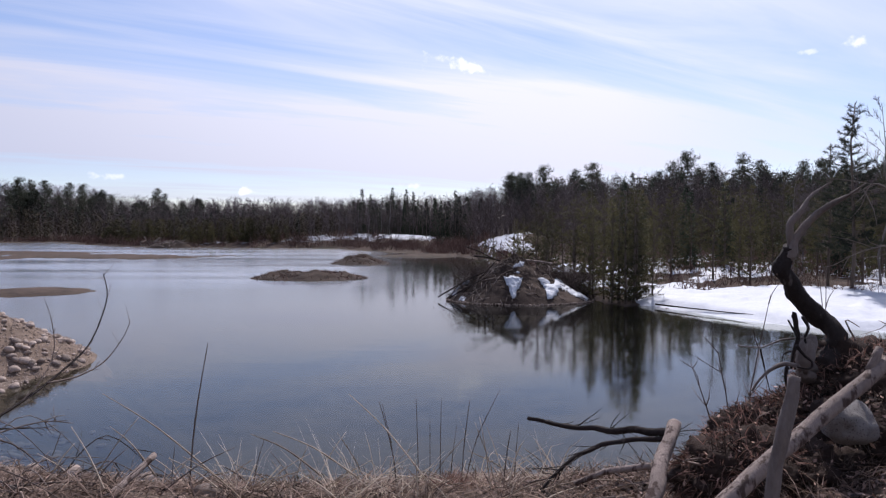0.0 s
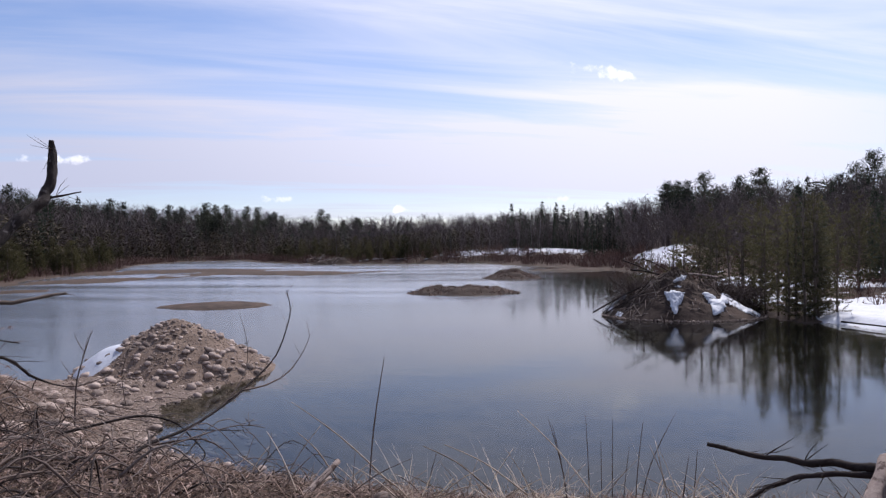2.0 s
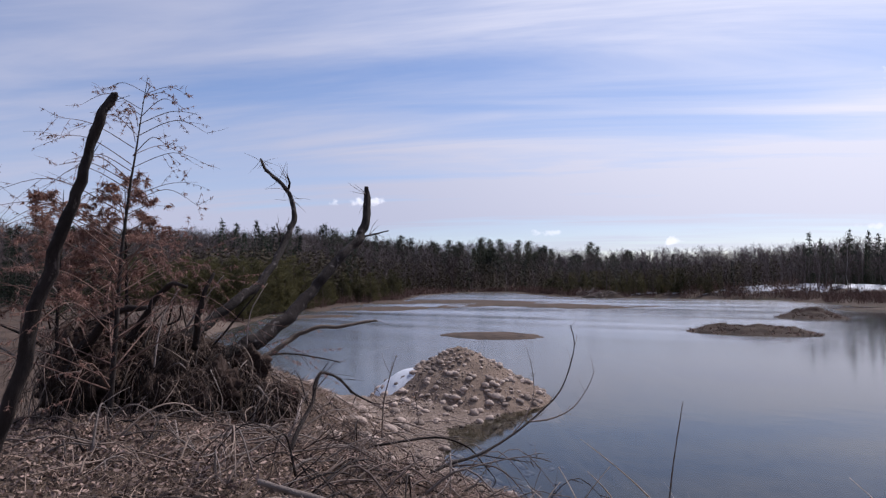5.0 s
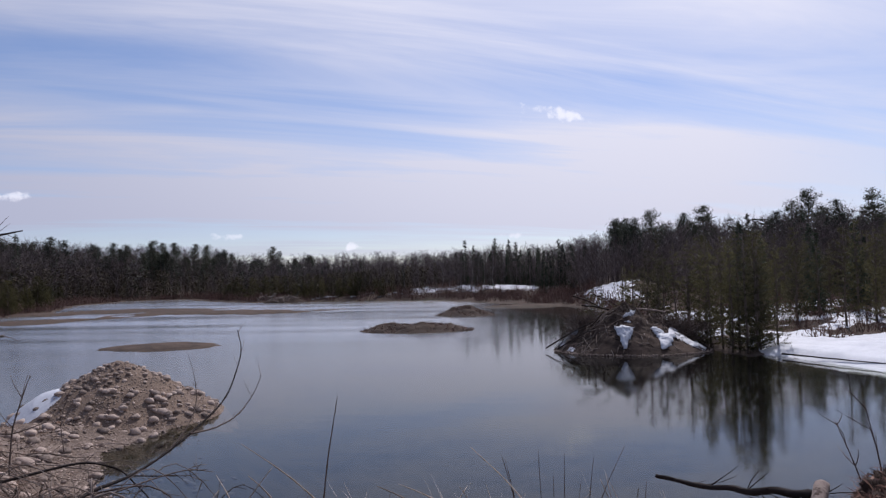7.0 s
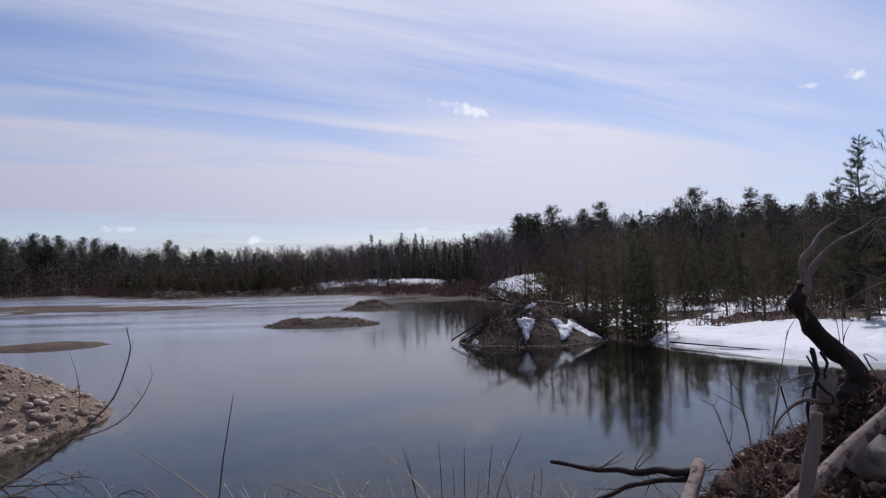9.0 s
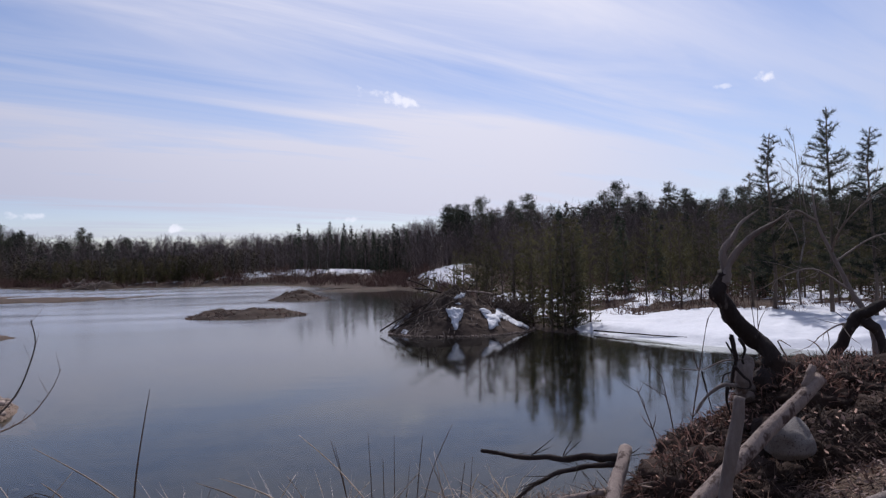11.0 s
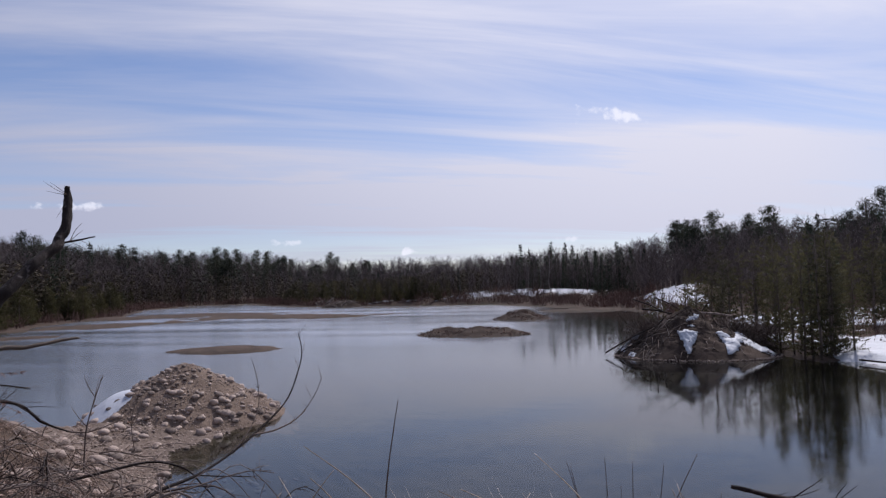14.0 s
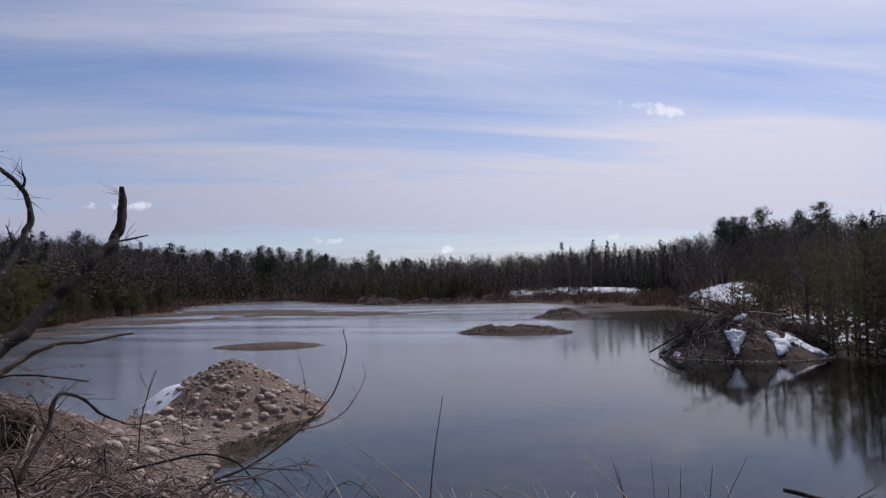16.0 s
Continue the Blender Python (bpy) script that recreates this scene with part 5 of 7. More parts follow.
r = random.Random(12)
count = 0
while count < 210:
    p = near_shore(r, -10.5, -2.4, 5.4, 11.0, -0.25, 1.6)
    if not p:
        continue
    count += 1
    size = 0.022 + 0.085 * r.random() ** 2.6
    ob = stone_at(COBBLES[count % 8], Vector(p) + Vector((0, 0, size * 0.2)), size, r, None, "cobble")
    tagged(ob, "rounded pale cobble on the gravel bank", "stone", "bank cobbles")
count = 0
while count < 95:
    p = near_shore(r, -8.4, -4.3, 4.6, 9.2, 1.2, 3.0)
    if not p:
        continue
    count += 1
    size = 0.025 + 0.075 * r.random() ** 2
    ob = stone_at(COBBLES[count % 8], Vector(p) + Vector((0, 0, size * 0.2)), size, r, None, "cobble")
    tagged(ob, "rounded cobble on the crest of the gravel bank", "stone", "bank cobbles")
count = 0
while count < 70:
    p = near_shore(r, -8.0, 1.0, 6.4, 11.0, -1.7, -0.2)
    if not p:
        continue
    count += 1
    size = 0.04 + 0.09 * r.random() ** 2
    ob = stone_at(FLAT_STONE[count % 3], Vector(p) + Vector((0, 0, size * 0.1)), size, r, None, "sunken_stone")
    tagged(ob, "flat stone lying under shallow clear water", "stone", "stones under water")
count = 0
while count < 60:
    p = near_shore(r, -4.6, -1.9, 4.4, 6.6, -0.5, 1.7)
    if not p:
        continue
    count += 1
    size = 0.018 + 0.05 * r.random() ** 2
    tagged(stone_at(COBBLES[count % 8] if count % 9 else RUSTY_COBBLE, Vector(p) + Vector((0, 0, size * 0.25)), size, r, None, "cobble"), "small pinkish cobble on the stony shore", "stone", "bank cobbles")
pebble_field("bank_pebbles", 5000, lambda q: near_shore(q, -11, -2.5, 5.4, 11.2, -0.6, 1.7), 0.026, 13, PEBBLE, "small grey and tan pebbles on the bank")
pebble_field("front_pebbles", 1500, lambda q: near_shore(q, -3, 2.5, 4.6, 7.2, -0.6, 1.4), 0.018, 14, PEBBLE, "small pebbles among dead grass at the shore")
for x, y, size in ((-1.43, 4.0, 0.09), (-2.9, 4.9, 0.08), (-2.6, 4.8, 0.06)):
    tagged(stone_at(COBBLES[2], Vector((x, y, height(x, y) + size * 0.05)), size, r, None, "cobble"), "pinkish rounded stone half hidden in dead grass", "stone")


# ------------------------------------------------------------------ grass and litter
def blade(s, p, d, length, width, droop, r):
    side = unit(r).cross(d)
    side = side.normalized() * width if side.length > 1e-6 else Vector((width, 0, 0))
    a = p + d * length * 0.5
    b = p + d * length + Vector((0, 0, -droop * length))
    i = len(s.v)
    s.v += [p - side, p + side, a + side * 0.8, a - side * 0.8, b]
    s.f += [(i, i + 1, i + 2, i + 3), (i + 3, i + 2, i + 4)]


def grass(name, count, where, tall, flop, width, seed, label, material=STRAW):
    r = random.Random(seed)
    s = Shape()
    made = tries = 0
    while made < count and tries < count * 6:
        tries += 1
        spot = where(r)
        if spot is None:
            continue
        c = Vector(spot)
        lie = r.uniform(0, 6.28)
        for _ in range(12):
            made += 1
            p = c + Vector((r.gauss(0, 0.06), r.gauss(0, 0.06), -0.01))
            a = lie + r.gauss(0, 0.9)
            d = Vector((math.cos(a) * flop * r.uniform(0.3, 1.4), math.sin(a) * flop * r.uniform(0.3, 1.4), r.uniform(0.15, 1.0))).normalized()
            blade(s, p, d, tall * r.uniform(0.35, 1.25), width * r.uniform(0.6, 1.2), r.uniform(0, 0.45), r)
    return tagged(new(name, s.mesh(name, material, False)), label, "grass", kind="stuff")


def bank_spot(x0, x1, y0, y1, lo, hi):
    def where(r):
        x, y = r.uniform(x0, x1), r.uniform(y0, y1)
        s = shore(x, y)
        return (x, y, height(x, y)) if lo < s < hi else None
    return where


grass("front_grass", 15000, bank_spot(-3.4, 2.2, 3.0, 6.6, 0.8, 4.0), 0.25, 1.5, 0.0036, 31, "matted straw-coloured dead grass on the bank", DULL)
grass("left_grass", 18000, bank_spot(-7.2, -2.2, 1.2, 7.0, 0.9, 7.0), 0.22, 1.7, 0.0030, 32, "matted grey-brown dead grass and litter", DULL)
grass("bank_edge_grass", 8000, bank_spot(-9.0, -3.5, 4.5, 9.8, 0.35, 3.0), 0.15, 1.6, 0.0026, 33, "flattened dead grass along the gravel bank", DULL)
PILE_LITTER = surface("pile_litter", (0.028, 0.017, 0.013), (0.42, 0.27, 0.205), 6, 0.9, 0.0, random_by="island")
LITTER = surface("leaf_litter", (0.022, 0.014, 0.011), (0.40, 0.295, 0.24), 6, 0.9, 0.0, random_by="island")
grass("pile_litter", 24000, bank_spot(0.9, 5.2, 2.0, 5.4, 0.8, 6.0), 0.07, 1.4, 0.0040, 34, "brown dead leaves and needles on the root pile", PILE_LITTER)
grass("left_litter", 20000, bank_spot(-7.4, -2.6, 1.0, 5.0, 1.0, 9.0), 0.08, 1.6, 0.0050, 35, "brown dead leaves and bits of bark on the slope", LITTER)
def leaves(name, count, where, size, seed, label, material):
    """Curled dead leaves and flakes of bark lying loose on the ground."""
    r = random.Random(seed)
    s = Shape()
    made = tries = 0
    while made < count and tries < count * 6:
        tries += 1
        spot = where(r)
        if spot is None:
            continue
        made += 1
        w = size * r.uniform(0.5, 1.5)
        turn = Euler((r.gauss(0, 0.7), r.gauss(0, 0.7), r.uniform(0, 6.28))).to_matrix()
        c = Vector(spot) + Vector((0, 0, r.uniform(0.0, 0.035)))
        curl = r.uniform(-0.1, 0.7)
        i = len(s.v)
        for u, v, z in ((-1, -0.3, 0.5 * curl), (-0.2, -0.55, 0), (1, -0.1, 0.7 * curl), (0.9, 0.25, 0.6 * curl), (-0.1, 0.5, curl), (-0.9, 0.2, 0.8 * curl)):
            s.v.append(c + turn @ Vector((u * w, v * w, z * w)))
        s.f += [(i, i + 1, i + 4, i + 5), (i + 1, i + 2, i + 3, i + 4)]
    tagged(new(name, s.mesh(name, material, False)), label, "leaves", kind="stuff")


LEAF = surface("dead_leaves", (0.016, 0.009, 0.007), (0.30, 0.205, 0.165), 6, 0.75, 0.0, random_by="island", spread=0.55, gloss=0.35)
leaves("slope_leaves", 16000, bank_spot(-7.2, -2.4, 1.2, 4.6, 1.0, 9.0), 0.015, 51, "curled brown and grey dead leaves on the slope", LEAF)
leaves("pile_leaves", 14000, bank_spot(0.9, 5.2, 2.0, 5.0, 0.8, 6.0), 0.012, 52, "curled brown dead leaves on the root pile", LEAF)
leaves("bank_leaves", 2500, bank_spot(-2.6, 1.4, 3.2, 5.6, 0.9, 4.0), 0.011, 53, "scattered dead leaves among the bank grass", LEAF)
grass("tall_grass", 380, bank_spot(-1.6, 1.2, 3.9, 5.2, 1.2, 2.8), 0.5, 0.8, 0.0030, 36, "tall bent stalks of dead grass", PALE_STRAW)


def stem(name, pts, radii, material, label, category, sides=6, steps=4, group="", rough=0.12, seed=0, twigs=0):
    """One branch, log or stalk lying or standing by itself."""
    base = Vector(pts[0])
    s = Shape().tube([Vector(p) - base for p in pts], radii, sides, steps, rough, seed)
    ob = new(name, s.mesh(name, material))
    ob.location = base
    tagged(ob, label, category, group)
    if twigs:
        rr = random.Random(seed + 77)
        line, _ = smooth_line([Vector(p) - base for p in pts], radii, 6)
        for _ in range(twigs):
            k = rr.randrange(len(line) // 4, len(line) - 1)
            d = ((line[k + 1] - line[k]).normalized() + unit(rr) * 0.8).normalized()
            ln = rr.uniform(0.08, 0.3)
            t = Shape().tube([line[k], line[k] + d * ln * 0.5 + unit(rr) * 0.012, line[k] + d * ln], [0.004, 0.003, 0.0012], 4, 2)
            part("twig", t, material, ob)
    return ob


# upright dead stems on the bank
for i, (x, y, dx, dy, top, rad) in enumerate(((-1.64, 4.19, 0.12, 0.04, 1.85, 0.0065), (-0.17, 4.6, -0.02, 0.0, 1.41, 0.004), (-0.02, 4.6, 0.01, 0.0, 1.39, 0.004), (0.13, 4.6, 0.06, 0.0, 1.38, 0.0045),
                                             (0.15, 4.6, 0.25, 0.0, 1.45, 0.004), (-0.30, 4.39, -0.13, 0.0, 1.43, 0.005), (-0.31, 4.42, -0.10, 0.0, 1.40, 0.004), (-0.09, 4.58, 0.0, 0.0, 1.24, 0.004),
                                             (-1.78, 4.25, 0.03, 0, 1.18, 0.004), (-1.26, 4.3, 0.08, 0, 1.20, 0.004), (0.05, 4.62, 0.05, 0, 1.2, 0.003), (0.42, 4.5, 0.05, 0.0, 1.2, 0.005), (0.5, 4.55, 0.03, 0.0, 1.23, 0.004))):
    z = height(x, y) - 0.04
    mid = Vector((x + dx * 0.35, y + dy * 0.35, z + (top - z) * 0.5))
    stem("dead_weed", [(x, y, z), mid, (x + dx, y + dy, top)], [rad, rad * 0.8, rad * 0.35], TWIG, "thin dark dead stem standing in bank grass", "dead stem", 5, 5, "upright dead stems", 0.0, i)
# pale bent straws
for i, (a, b) in enumerate((((-1.5, 4.3, 0.95), (-2.35, 4.5, 1.45)), ((-0.55, 4.2, 0.98), (-1.15, 4.4, 1.22)), ((-0.8, 4.3, 0.95), (-1.3, 4.4, 1.20)), ((-0.1, 4.15, 0.98), (-0.65, 4.5, 1.45)), ((-1.9, 4.3, 0.95), (-2.3, 4.5, 1.22)),
                            ((-0.15, 3.95, 0.95), (-0.17, 3.98, 1.18)), ((0.42, 4.1, 1.0), (0.52, 4.2, 1.22)))):
    A, B = Vector(a), Vector(b)
    stem("straw", [A, A.lerp(B, 0.5) + Vector((0, 0, 0.04)), B], [0.0065, 0.005, 0.002], PALE_STRAW, "pale bent straw of dead grass", "grass stalk", 4, 4, "bent straws", 0.0, i)
rs = random.Random(88)
for i in range(80):
    x, y = rs.uniform(-2.6, 1.0), rs.uniform(3.7, 5.2)
    z = height(x, y)
    a, ln, up = rs.uniform(0, 6.28), rs.uniform(0.2, 0.6), rs.uniform(0.15, 0.9)
    d = Vector((math.cos(a), math.sin(a) * 0.5, up)).normalized()
    A = Vector((x, y, z - 0.02))
    stem("straw", [A, A + d * ln * 0.5 + Vector((0, 0, 0.02)), A + d * ln + Vector((0, 0, -0.05 * ln))], [0.005, 0.004, 0.0018], (PALE_STRAW, STRAW, TWIG, PALE_STRAW)[i % 4], "dry bent stalk in the bank grass", "grass stalk", 4, 3, "bent straws", 0.0, i)
stem("broken_stick", [(-1.95, 3.45, 1.02), (-1.86, 3.75, 1.10), (-1.79, 4.04, 1.185)], [0.022, 0.021, 0.019], PALE_WOOD, "short grey broken stick leaning on the bank", "stick", 8, 4)


# ------------------------------------------------------------------ the shrub on the bank
def build_shrub():
    base = Vector((-3.45, 4.75, height(-3.45, 4.75) - 0.03))
    shrub = thing("bank_shrub", base, "leafless dark shrub with long arching branches on the bank", "shrub")
    rr = random.Random(9)
    limbs = [([(-3.53, 4.21, 1.07), (-3.51, 4.44, 1.10), (-3.42, 4.76, 1.12), (-3.31, 5.10, 1.22), (-3.21, 5.49, 1.38), (-3.14, 5.79, 1.55), (-3.13, 6.01, 1.78), (-3.14, 6.13, 1.97), (-3.20, 6.18, 2.16)], 0.015), ([(-3.24, 5.34, 1.32), (-3.13, 5.58, 1.32), (-3.03, 5.82, 1.39), (-2.97, 6.04, 1.55), (-2.93, 6.14, 1.72)], 0.009), ([(-3.32, 5.09, 1.21), (-3.26, 5.28, 1.35), (-3.27, 5.49, 1.54), (-3.32, 5.56, 1.78), (-3.41, 5.60, 2.00)], 0.007), ([(-4.39, 4.45, 1.12), (-4.14, 4.69, 1.16), (-3.91, 4.87, 1.18), (-3.64, 4.92, 1.12), (-3.45, 4.89, 1.00), (-3.30, 4.83, 0.91), (-3.31, 4.80, 0.85)], 0.013),
             ([(-5.87, 6.01, 1.14), (-5.58, 6.00, 1.14), (-5.32, 6.24, 1.24)], 0.012), ([(-3.59, 3.77, 1.11), (-3.47, 4.13, 1.07), (-3.33, 4.50, 1.09), (-3.07, 4.92, 1.12), (-2.90, 5.11, 1.06)], 0.010), ([(-3.42, 4.76, 1.12), (-3.28, 4.90, 1.08), (-3.09, 5.11, 1.03), (-3.08, 5.19, 1.07)], 0.006)]
    limbs = [([Vector(p) - base for p in pts], rad) for pts, rad in limbs]
    limbs += [([(-1.4, -0.1, 0.25), (-0.6, 0.05, 0.22), (0.1, 0.15, 0.30), (0.42, 0.2, 0.05)], 0.014),
              ([(-0.8, -0.5, 0.35), (-0.1, -0.3, 0.28), (0.5, -0.3, 0.02)], 0.010)]
    for k, (pts, rad) in enumerate(limbs):
        br = part("branch", Shape().tube(pts, [rad * (1 - 0.75 * i / (len(pts) - 1)) for i in range(len(pts))], 6, 5, 0.1, k), TWIG if k % 3 else DEAD_BARK, shrub)
        line, _ = smooth_line([Vector(p) for p in pts], [1] * len(pts), 6)
        for _ in range(7):
            q = rr.randrange(len(line) // 3, len(line) - 1)
            d = ((line[q + 1] - line[q]).normalized() + unit(rr) * 0.9).normalized()
            ln = rr.uniform(0.05, 0.22)
            part("twig", Shape().tube([line[q], line[q] + d * ln * 0.5 + unit(rr) * 0.01, line[q] + d * ln], [0.003, 0.0025, 0.001], 3, 2), TWIG, br)


build_shrub()
stem("sapling", [(-5.22, 5.54, 0.85), (-5.2, 5.56, 1.3), (-5.09, 5.65, 1.80)], [0.010, 0.008, 0.003], TWIG, "thin leafless sapling on the gravel bank", "sapling", 5, 5, "", 0.1, 4, 7)
stem("sapling", [(-7.1, 8.6, 0.25), (-7.15, 8.6, 0.7), (-7.05, 8.65, 1.1)], [0.008, 0.006, 0.002], TWIG, "thin leafless sapling on the gravel bank", "sapling", 5, 5, "", 0.1, 6, 6)


# ------------------------------------------------------------------ the root pile
def clod(name, place, size, seed, material, parent, fine=4, strength=0.35):
    bm = bmesh.new()
    bmesh.ops.create_icosphere(bm, subdivisions=fine, radius=1.0)
    for v in bm.verts:
        d = v.co.normalized()
        k = 1 + strength * noise.fractal(d * 1.6 + Vector((seed * 2.3, seed, 0)), 0.75, 2.1, 8)
        k += strength * 0.25 * noise.noise(d * 11 + Vector((seed, 0, 3))) + strength * 0.25 * noise.noise(d * 23 + Vector((seed, 5, 0)))
        v.co = Vector((d.x * size[0], d.y * size[1], d.z * size[2])) * k + Vector(place)
    me = bpy.data.meshes.new(name)
    bm.to_mesh(me)
    bm.free()
    me.materials.append(material)
    me.polygons.foreach_set("use_smooth", [True] * len(me.polygons))
    ob = new(name, me)
    ob.parent = parent
    return ob


def strands(name, centres, count, length, width, seed, material, parent, label, hang=0.5):
    """Fine roots and fibres hanging out of a clod."""
    rr = random.Random(seed)
    s = Shape()
    for cx, cy, cz, sx, sy, sz in centres:
        for _ in range(count):
            d = unit(rr)
            if d.y > 0.5 or d.z < -0.75:
                continue
            p = Vector((cx + d.x * sx, cy + d.y * sy, cz + d.z * sz)) * 1.0
            out = (d + unit(rr) * 0.9 + Vector((0, 0, -hang))).normalized()
            blade(s, p, out, length * rr.uniform(0.3, 1.3), width, rr.uniform(0, 0.5), rr)
    ob = new(name, s.mesh(name, material, False))
    ob.parent = parent
    return tagged(ob, label, kind="stuff")


def build_root_pile():
    base = Vector((2.4, 3.9, 1.2))
    pile = thing("root_pile", base, "heap of dark peaty soil matted with roots and dead needles", "root pile")
    lumps = ((-0.46, 0.06, 0.06, 0.30, 0.26, 0.23), (-0.15, 0.16, 0.16, 0.32, 0.25, 0.21), (0.27, 0.30, 0.38, 0.36, 0.32, 0.26), (-0.75, -0.35, 0.02, 0.34, 0.3, 0.24), (0.75, 0.35, 0.43, 0.5, 0.4, 0.22), (0.1, -0.30, 0.16, 0.42, 0.30, 0.28), (1.3, 0.3, 0.36, 0.5, 0.4, 0.24), (0.75, -0.35, 0.30, 0.45, 0.35, 0.3), (-0.35, -0.45, 0.0, 0.35, 0.3, 0.22), (0.6, -0.85, 0.15, 0.45, 0.35, 0.28))
    for i, (x, y, z, a, b, c) in enumerate(lumps):
        clod("clod", (x, y, z), (a, b, c), i + 1.3, PEAT, pile, 5, 0.34)
    strands("root_fringe", lumps, 3400, 0.10, 0.0026, 41, FIBRE, pile, "fine brown rootlets and needles", 0.3)
    strands("needle_mat", lumps[:5], 1500, 0.12, 0.003, 42, RUSTY, pile, "rust-brown matted needles", 0.1)
    flakes = Shape()
    r6 = random.Random(45)
    for _ in range(7000):
        cx, cy, cz, sx, sy, sz = lumps[r6.randrange(len(lumps))]
        d = unit(r6)
        if d.y > 0.5 or d.z < -0.4:
            continue
        p = Vector((cx + d.x * sx, cy + d.y * sy, cz + d.z * sz)) * 1.0 + d * r6.uniform(0.0, 0.05)
        side, w = unit(r6), r6.uniform(0.008, 0.024)
        along = side.cross(d + unit(r6) * 0.5).normalized()
        i = len(flakes.v)
        flakes.v += [p - along * w, p + side * w * 0.45, p + along * w + d * w * 0.4, p - side * w * 0.45 + d * w * 0.3]
        flakes.f.append((i, i + 1, i + 2, i + 3))
    tagged(part("leaf_litter", flakes.mesh("leaf_litter", PILE_LITTER, False), None, pile, "curled dead leaves and needles"), kind="stuff")
    rr = random.Random(43)
    for i in range(34):
        x, y, z, a, b, c = lumps[rr.randrange(len(lumps))]
        d = unit(rr)
        d.y = -abs(d.y)
        p = Vector((x + d.x * a * 0.8, y + d.y * b * 0.8, z + d.z * c * 0.8))
        q = p + (d + unit(rr) * 0.6 + Vector((0, 0, -0.3))).normalized() * rr.uniform(0.08, 0.3)
        w = q + unit(rr) * 0.1
        part("root", Shape().tube([p, q, w], [rr.uniform(0.005, 0.012), 0.005, 0.002], 5, 3), ROOT, pile)
    return pile


build_root_pile()


def build_snag():
    base = Vector((2.51, 4.21, 1.80))
    snag = thing("dead_snag", base, "forked dead tree trunk leaning over the root pile", "dead tree")
    part("trunk", Shape().tube([(0.09, -0.03, -0.12), (0.0, 0, 0.11), (-0.09, 0.05, 0.23), (-0.25, 0.02, 0.41), (-0.31, 0.0, 0.54), (-0.29, -0.01, 0.68)], [0.070, 0.064, 0.060, 0.055, 0.052, 0.042], 16, 7, 0.28, 1), DEAD_BARK, snag)
    part("fork", Shape().tube([(-0.295, -0.01, 0.62), (-0.28, -0.02, 0.84), (-0.18, -0.02, 0.99), (-0.05, -0.03, 1.09)], [0.028, 0.020, 0.012, 0.003], 10, 6, 0.5, 2), GREY_WOOD, snag, "weathered grey fork")
    part("fork", Shape().tube([(-0.29, -0.01, 0.60), (-0.23, -0.05, 0.79), (-0.13, -0.16, 0.93), (-0.03, -0.34, 1.06)], [0.032, 0.023, 0.016, 0.004], 10, 6, 0.5, 3), GREY_WOOD, snag, "weathered grey fork")
    for i, (pts, rad) in enumerate(((((-0.366, -0.197, 0.269), (-0.351, -0.205, 0.187), (-0.337, -0.212, 0.119), (-0.360, -0.200, 0.030), (-0.369, -0.195, -0.066)), 0.017),
                               (((-0.337, -0.212, 0.119), (-0.376, -0.191, 0.213), (-0.387, -0.185, 0.233)), 0.009),
                               (((-0.361, -0.256, -0.039), (-0.433, -0.218, -0.036), (-0.502, -0.183, -0.086), (-0.554, -0.157, -0.155), (-0.582, -0.144, -0.219)), 0.014),
                               (((-0.368, -0.252, 0.084), (-0.328, -0.274, 0.023), (-0.301, -0.289, -0.008), (-0.309, -0.285, -0.046), (-0.372, -0.250, -0.043)), 0.011),
                               (((-0.392, -0.240, 0.048), (-0.432, -0.219, 0.023), (-0.439, -0.215, -0.037)), 0.006),
                               (((-0.294, -0.179, 0.253), (-0.266, -0.194, 0.186), (-0.284, -0.185, 0.114), (-0.267, -0.194, 0.063)), 0.011),
                               (((-0.262, -0.196, 0.123), (-0.390, -0.128, 0.101), (-0.502, -0.071, 0.044), (-0.621, -0.016, 0.045)), 0.006),
                               (((-0.499, -0.073, 0.030), (-0.480, -0.082, -0.083), (-0.450, -0.097, -0.223)), 0.006),
                               (((-0.406, -0.232, -0.051), (-0.413, -0.228, -0.121), (-0.398, -0.236, -0.223)), 0.012))):
        part("root", Shape().tube(pts, [rad * (1 - 0.6 * k / (len(pts) - 1)) for k in range(len(pts))], 8, 6, 0.5, i), GREY_WOOD if i in (2, 6) else DEAD_BARK, snag)
    part("trunk_foot", Shape().tube([(0.05, -0.01, -0.02), (-0.122, -0.104, -0.096)], [0.066, 0.085], 12, 6, 0.4, 4), DEAD_BARK, snag)
    sx, sy, sz = -0.244, -0.149, 0.009
    part("split_slab", Shape().tube([(sx, sy, sz - 0.14), (sx + 0.01, sy, sz - 0.04), (sx + 0.005, sy, sz + 0.05), (sx - 0.02, sy, sz + 0.11)], [0.05, 0.055, 0.05, 0.012], 9, 5, 0.6, 8), GREY_WOOD, snag, "pale split stump wood")
    part("stub", Shape().tube([(-0.29, 0.02, 0.52), (-0.37, 0.0, 0.50)], [0.02, 0.008], 6, 3), PALE_WOOD, snag)


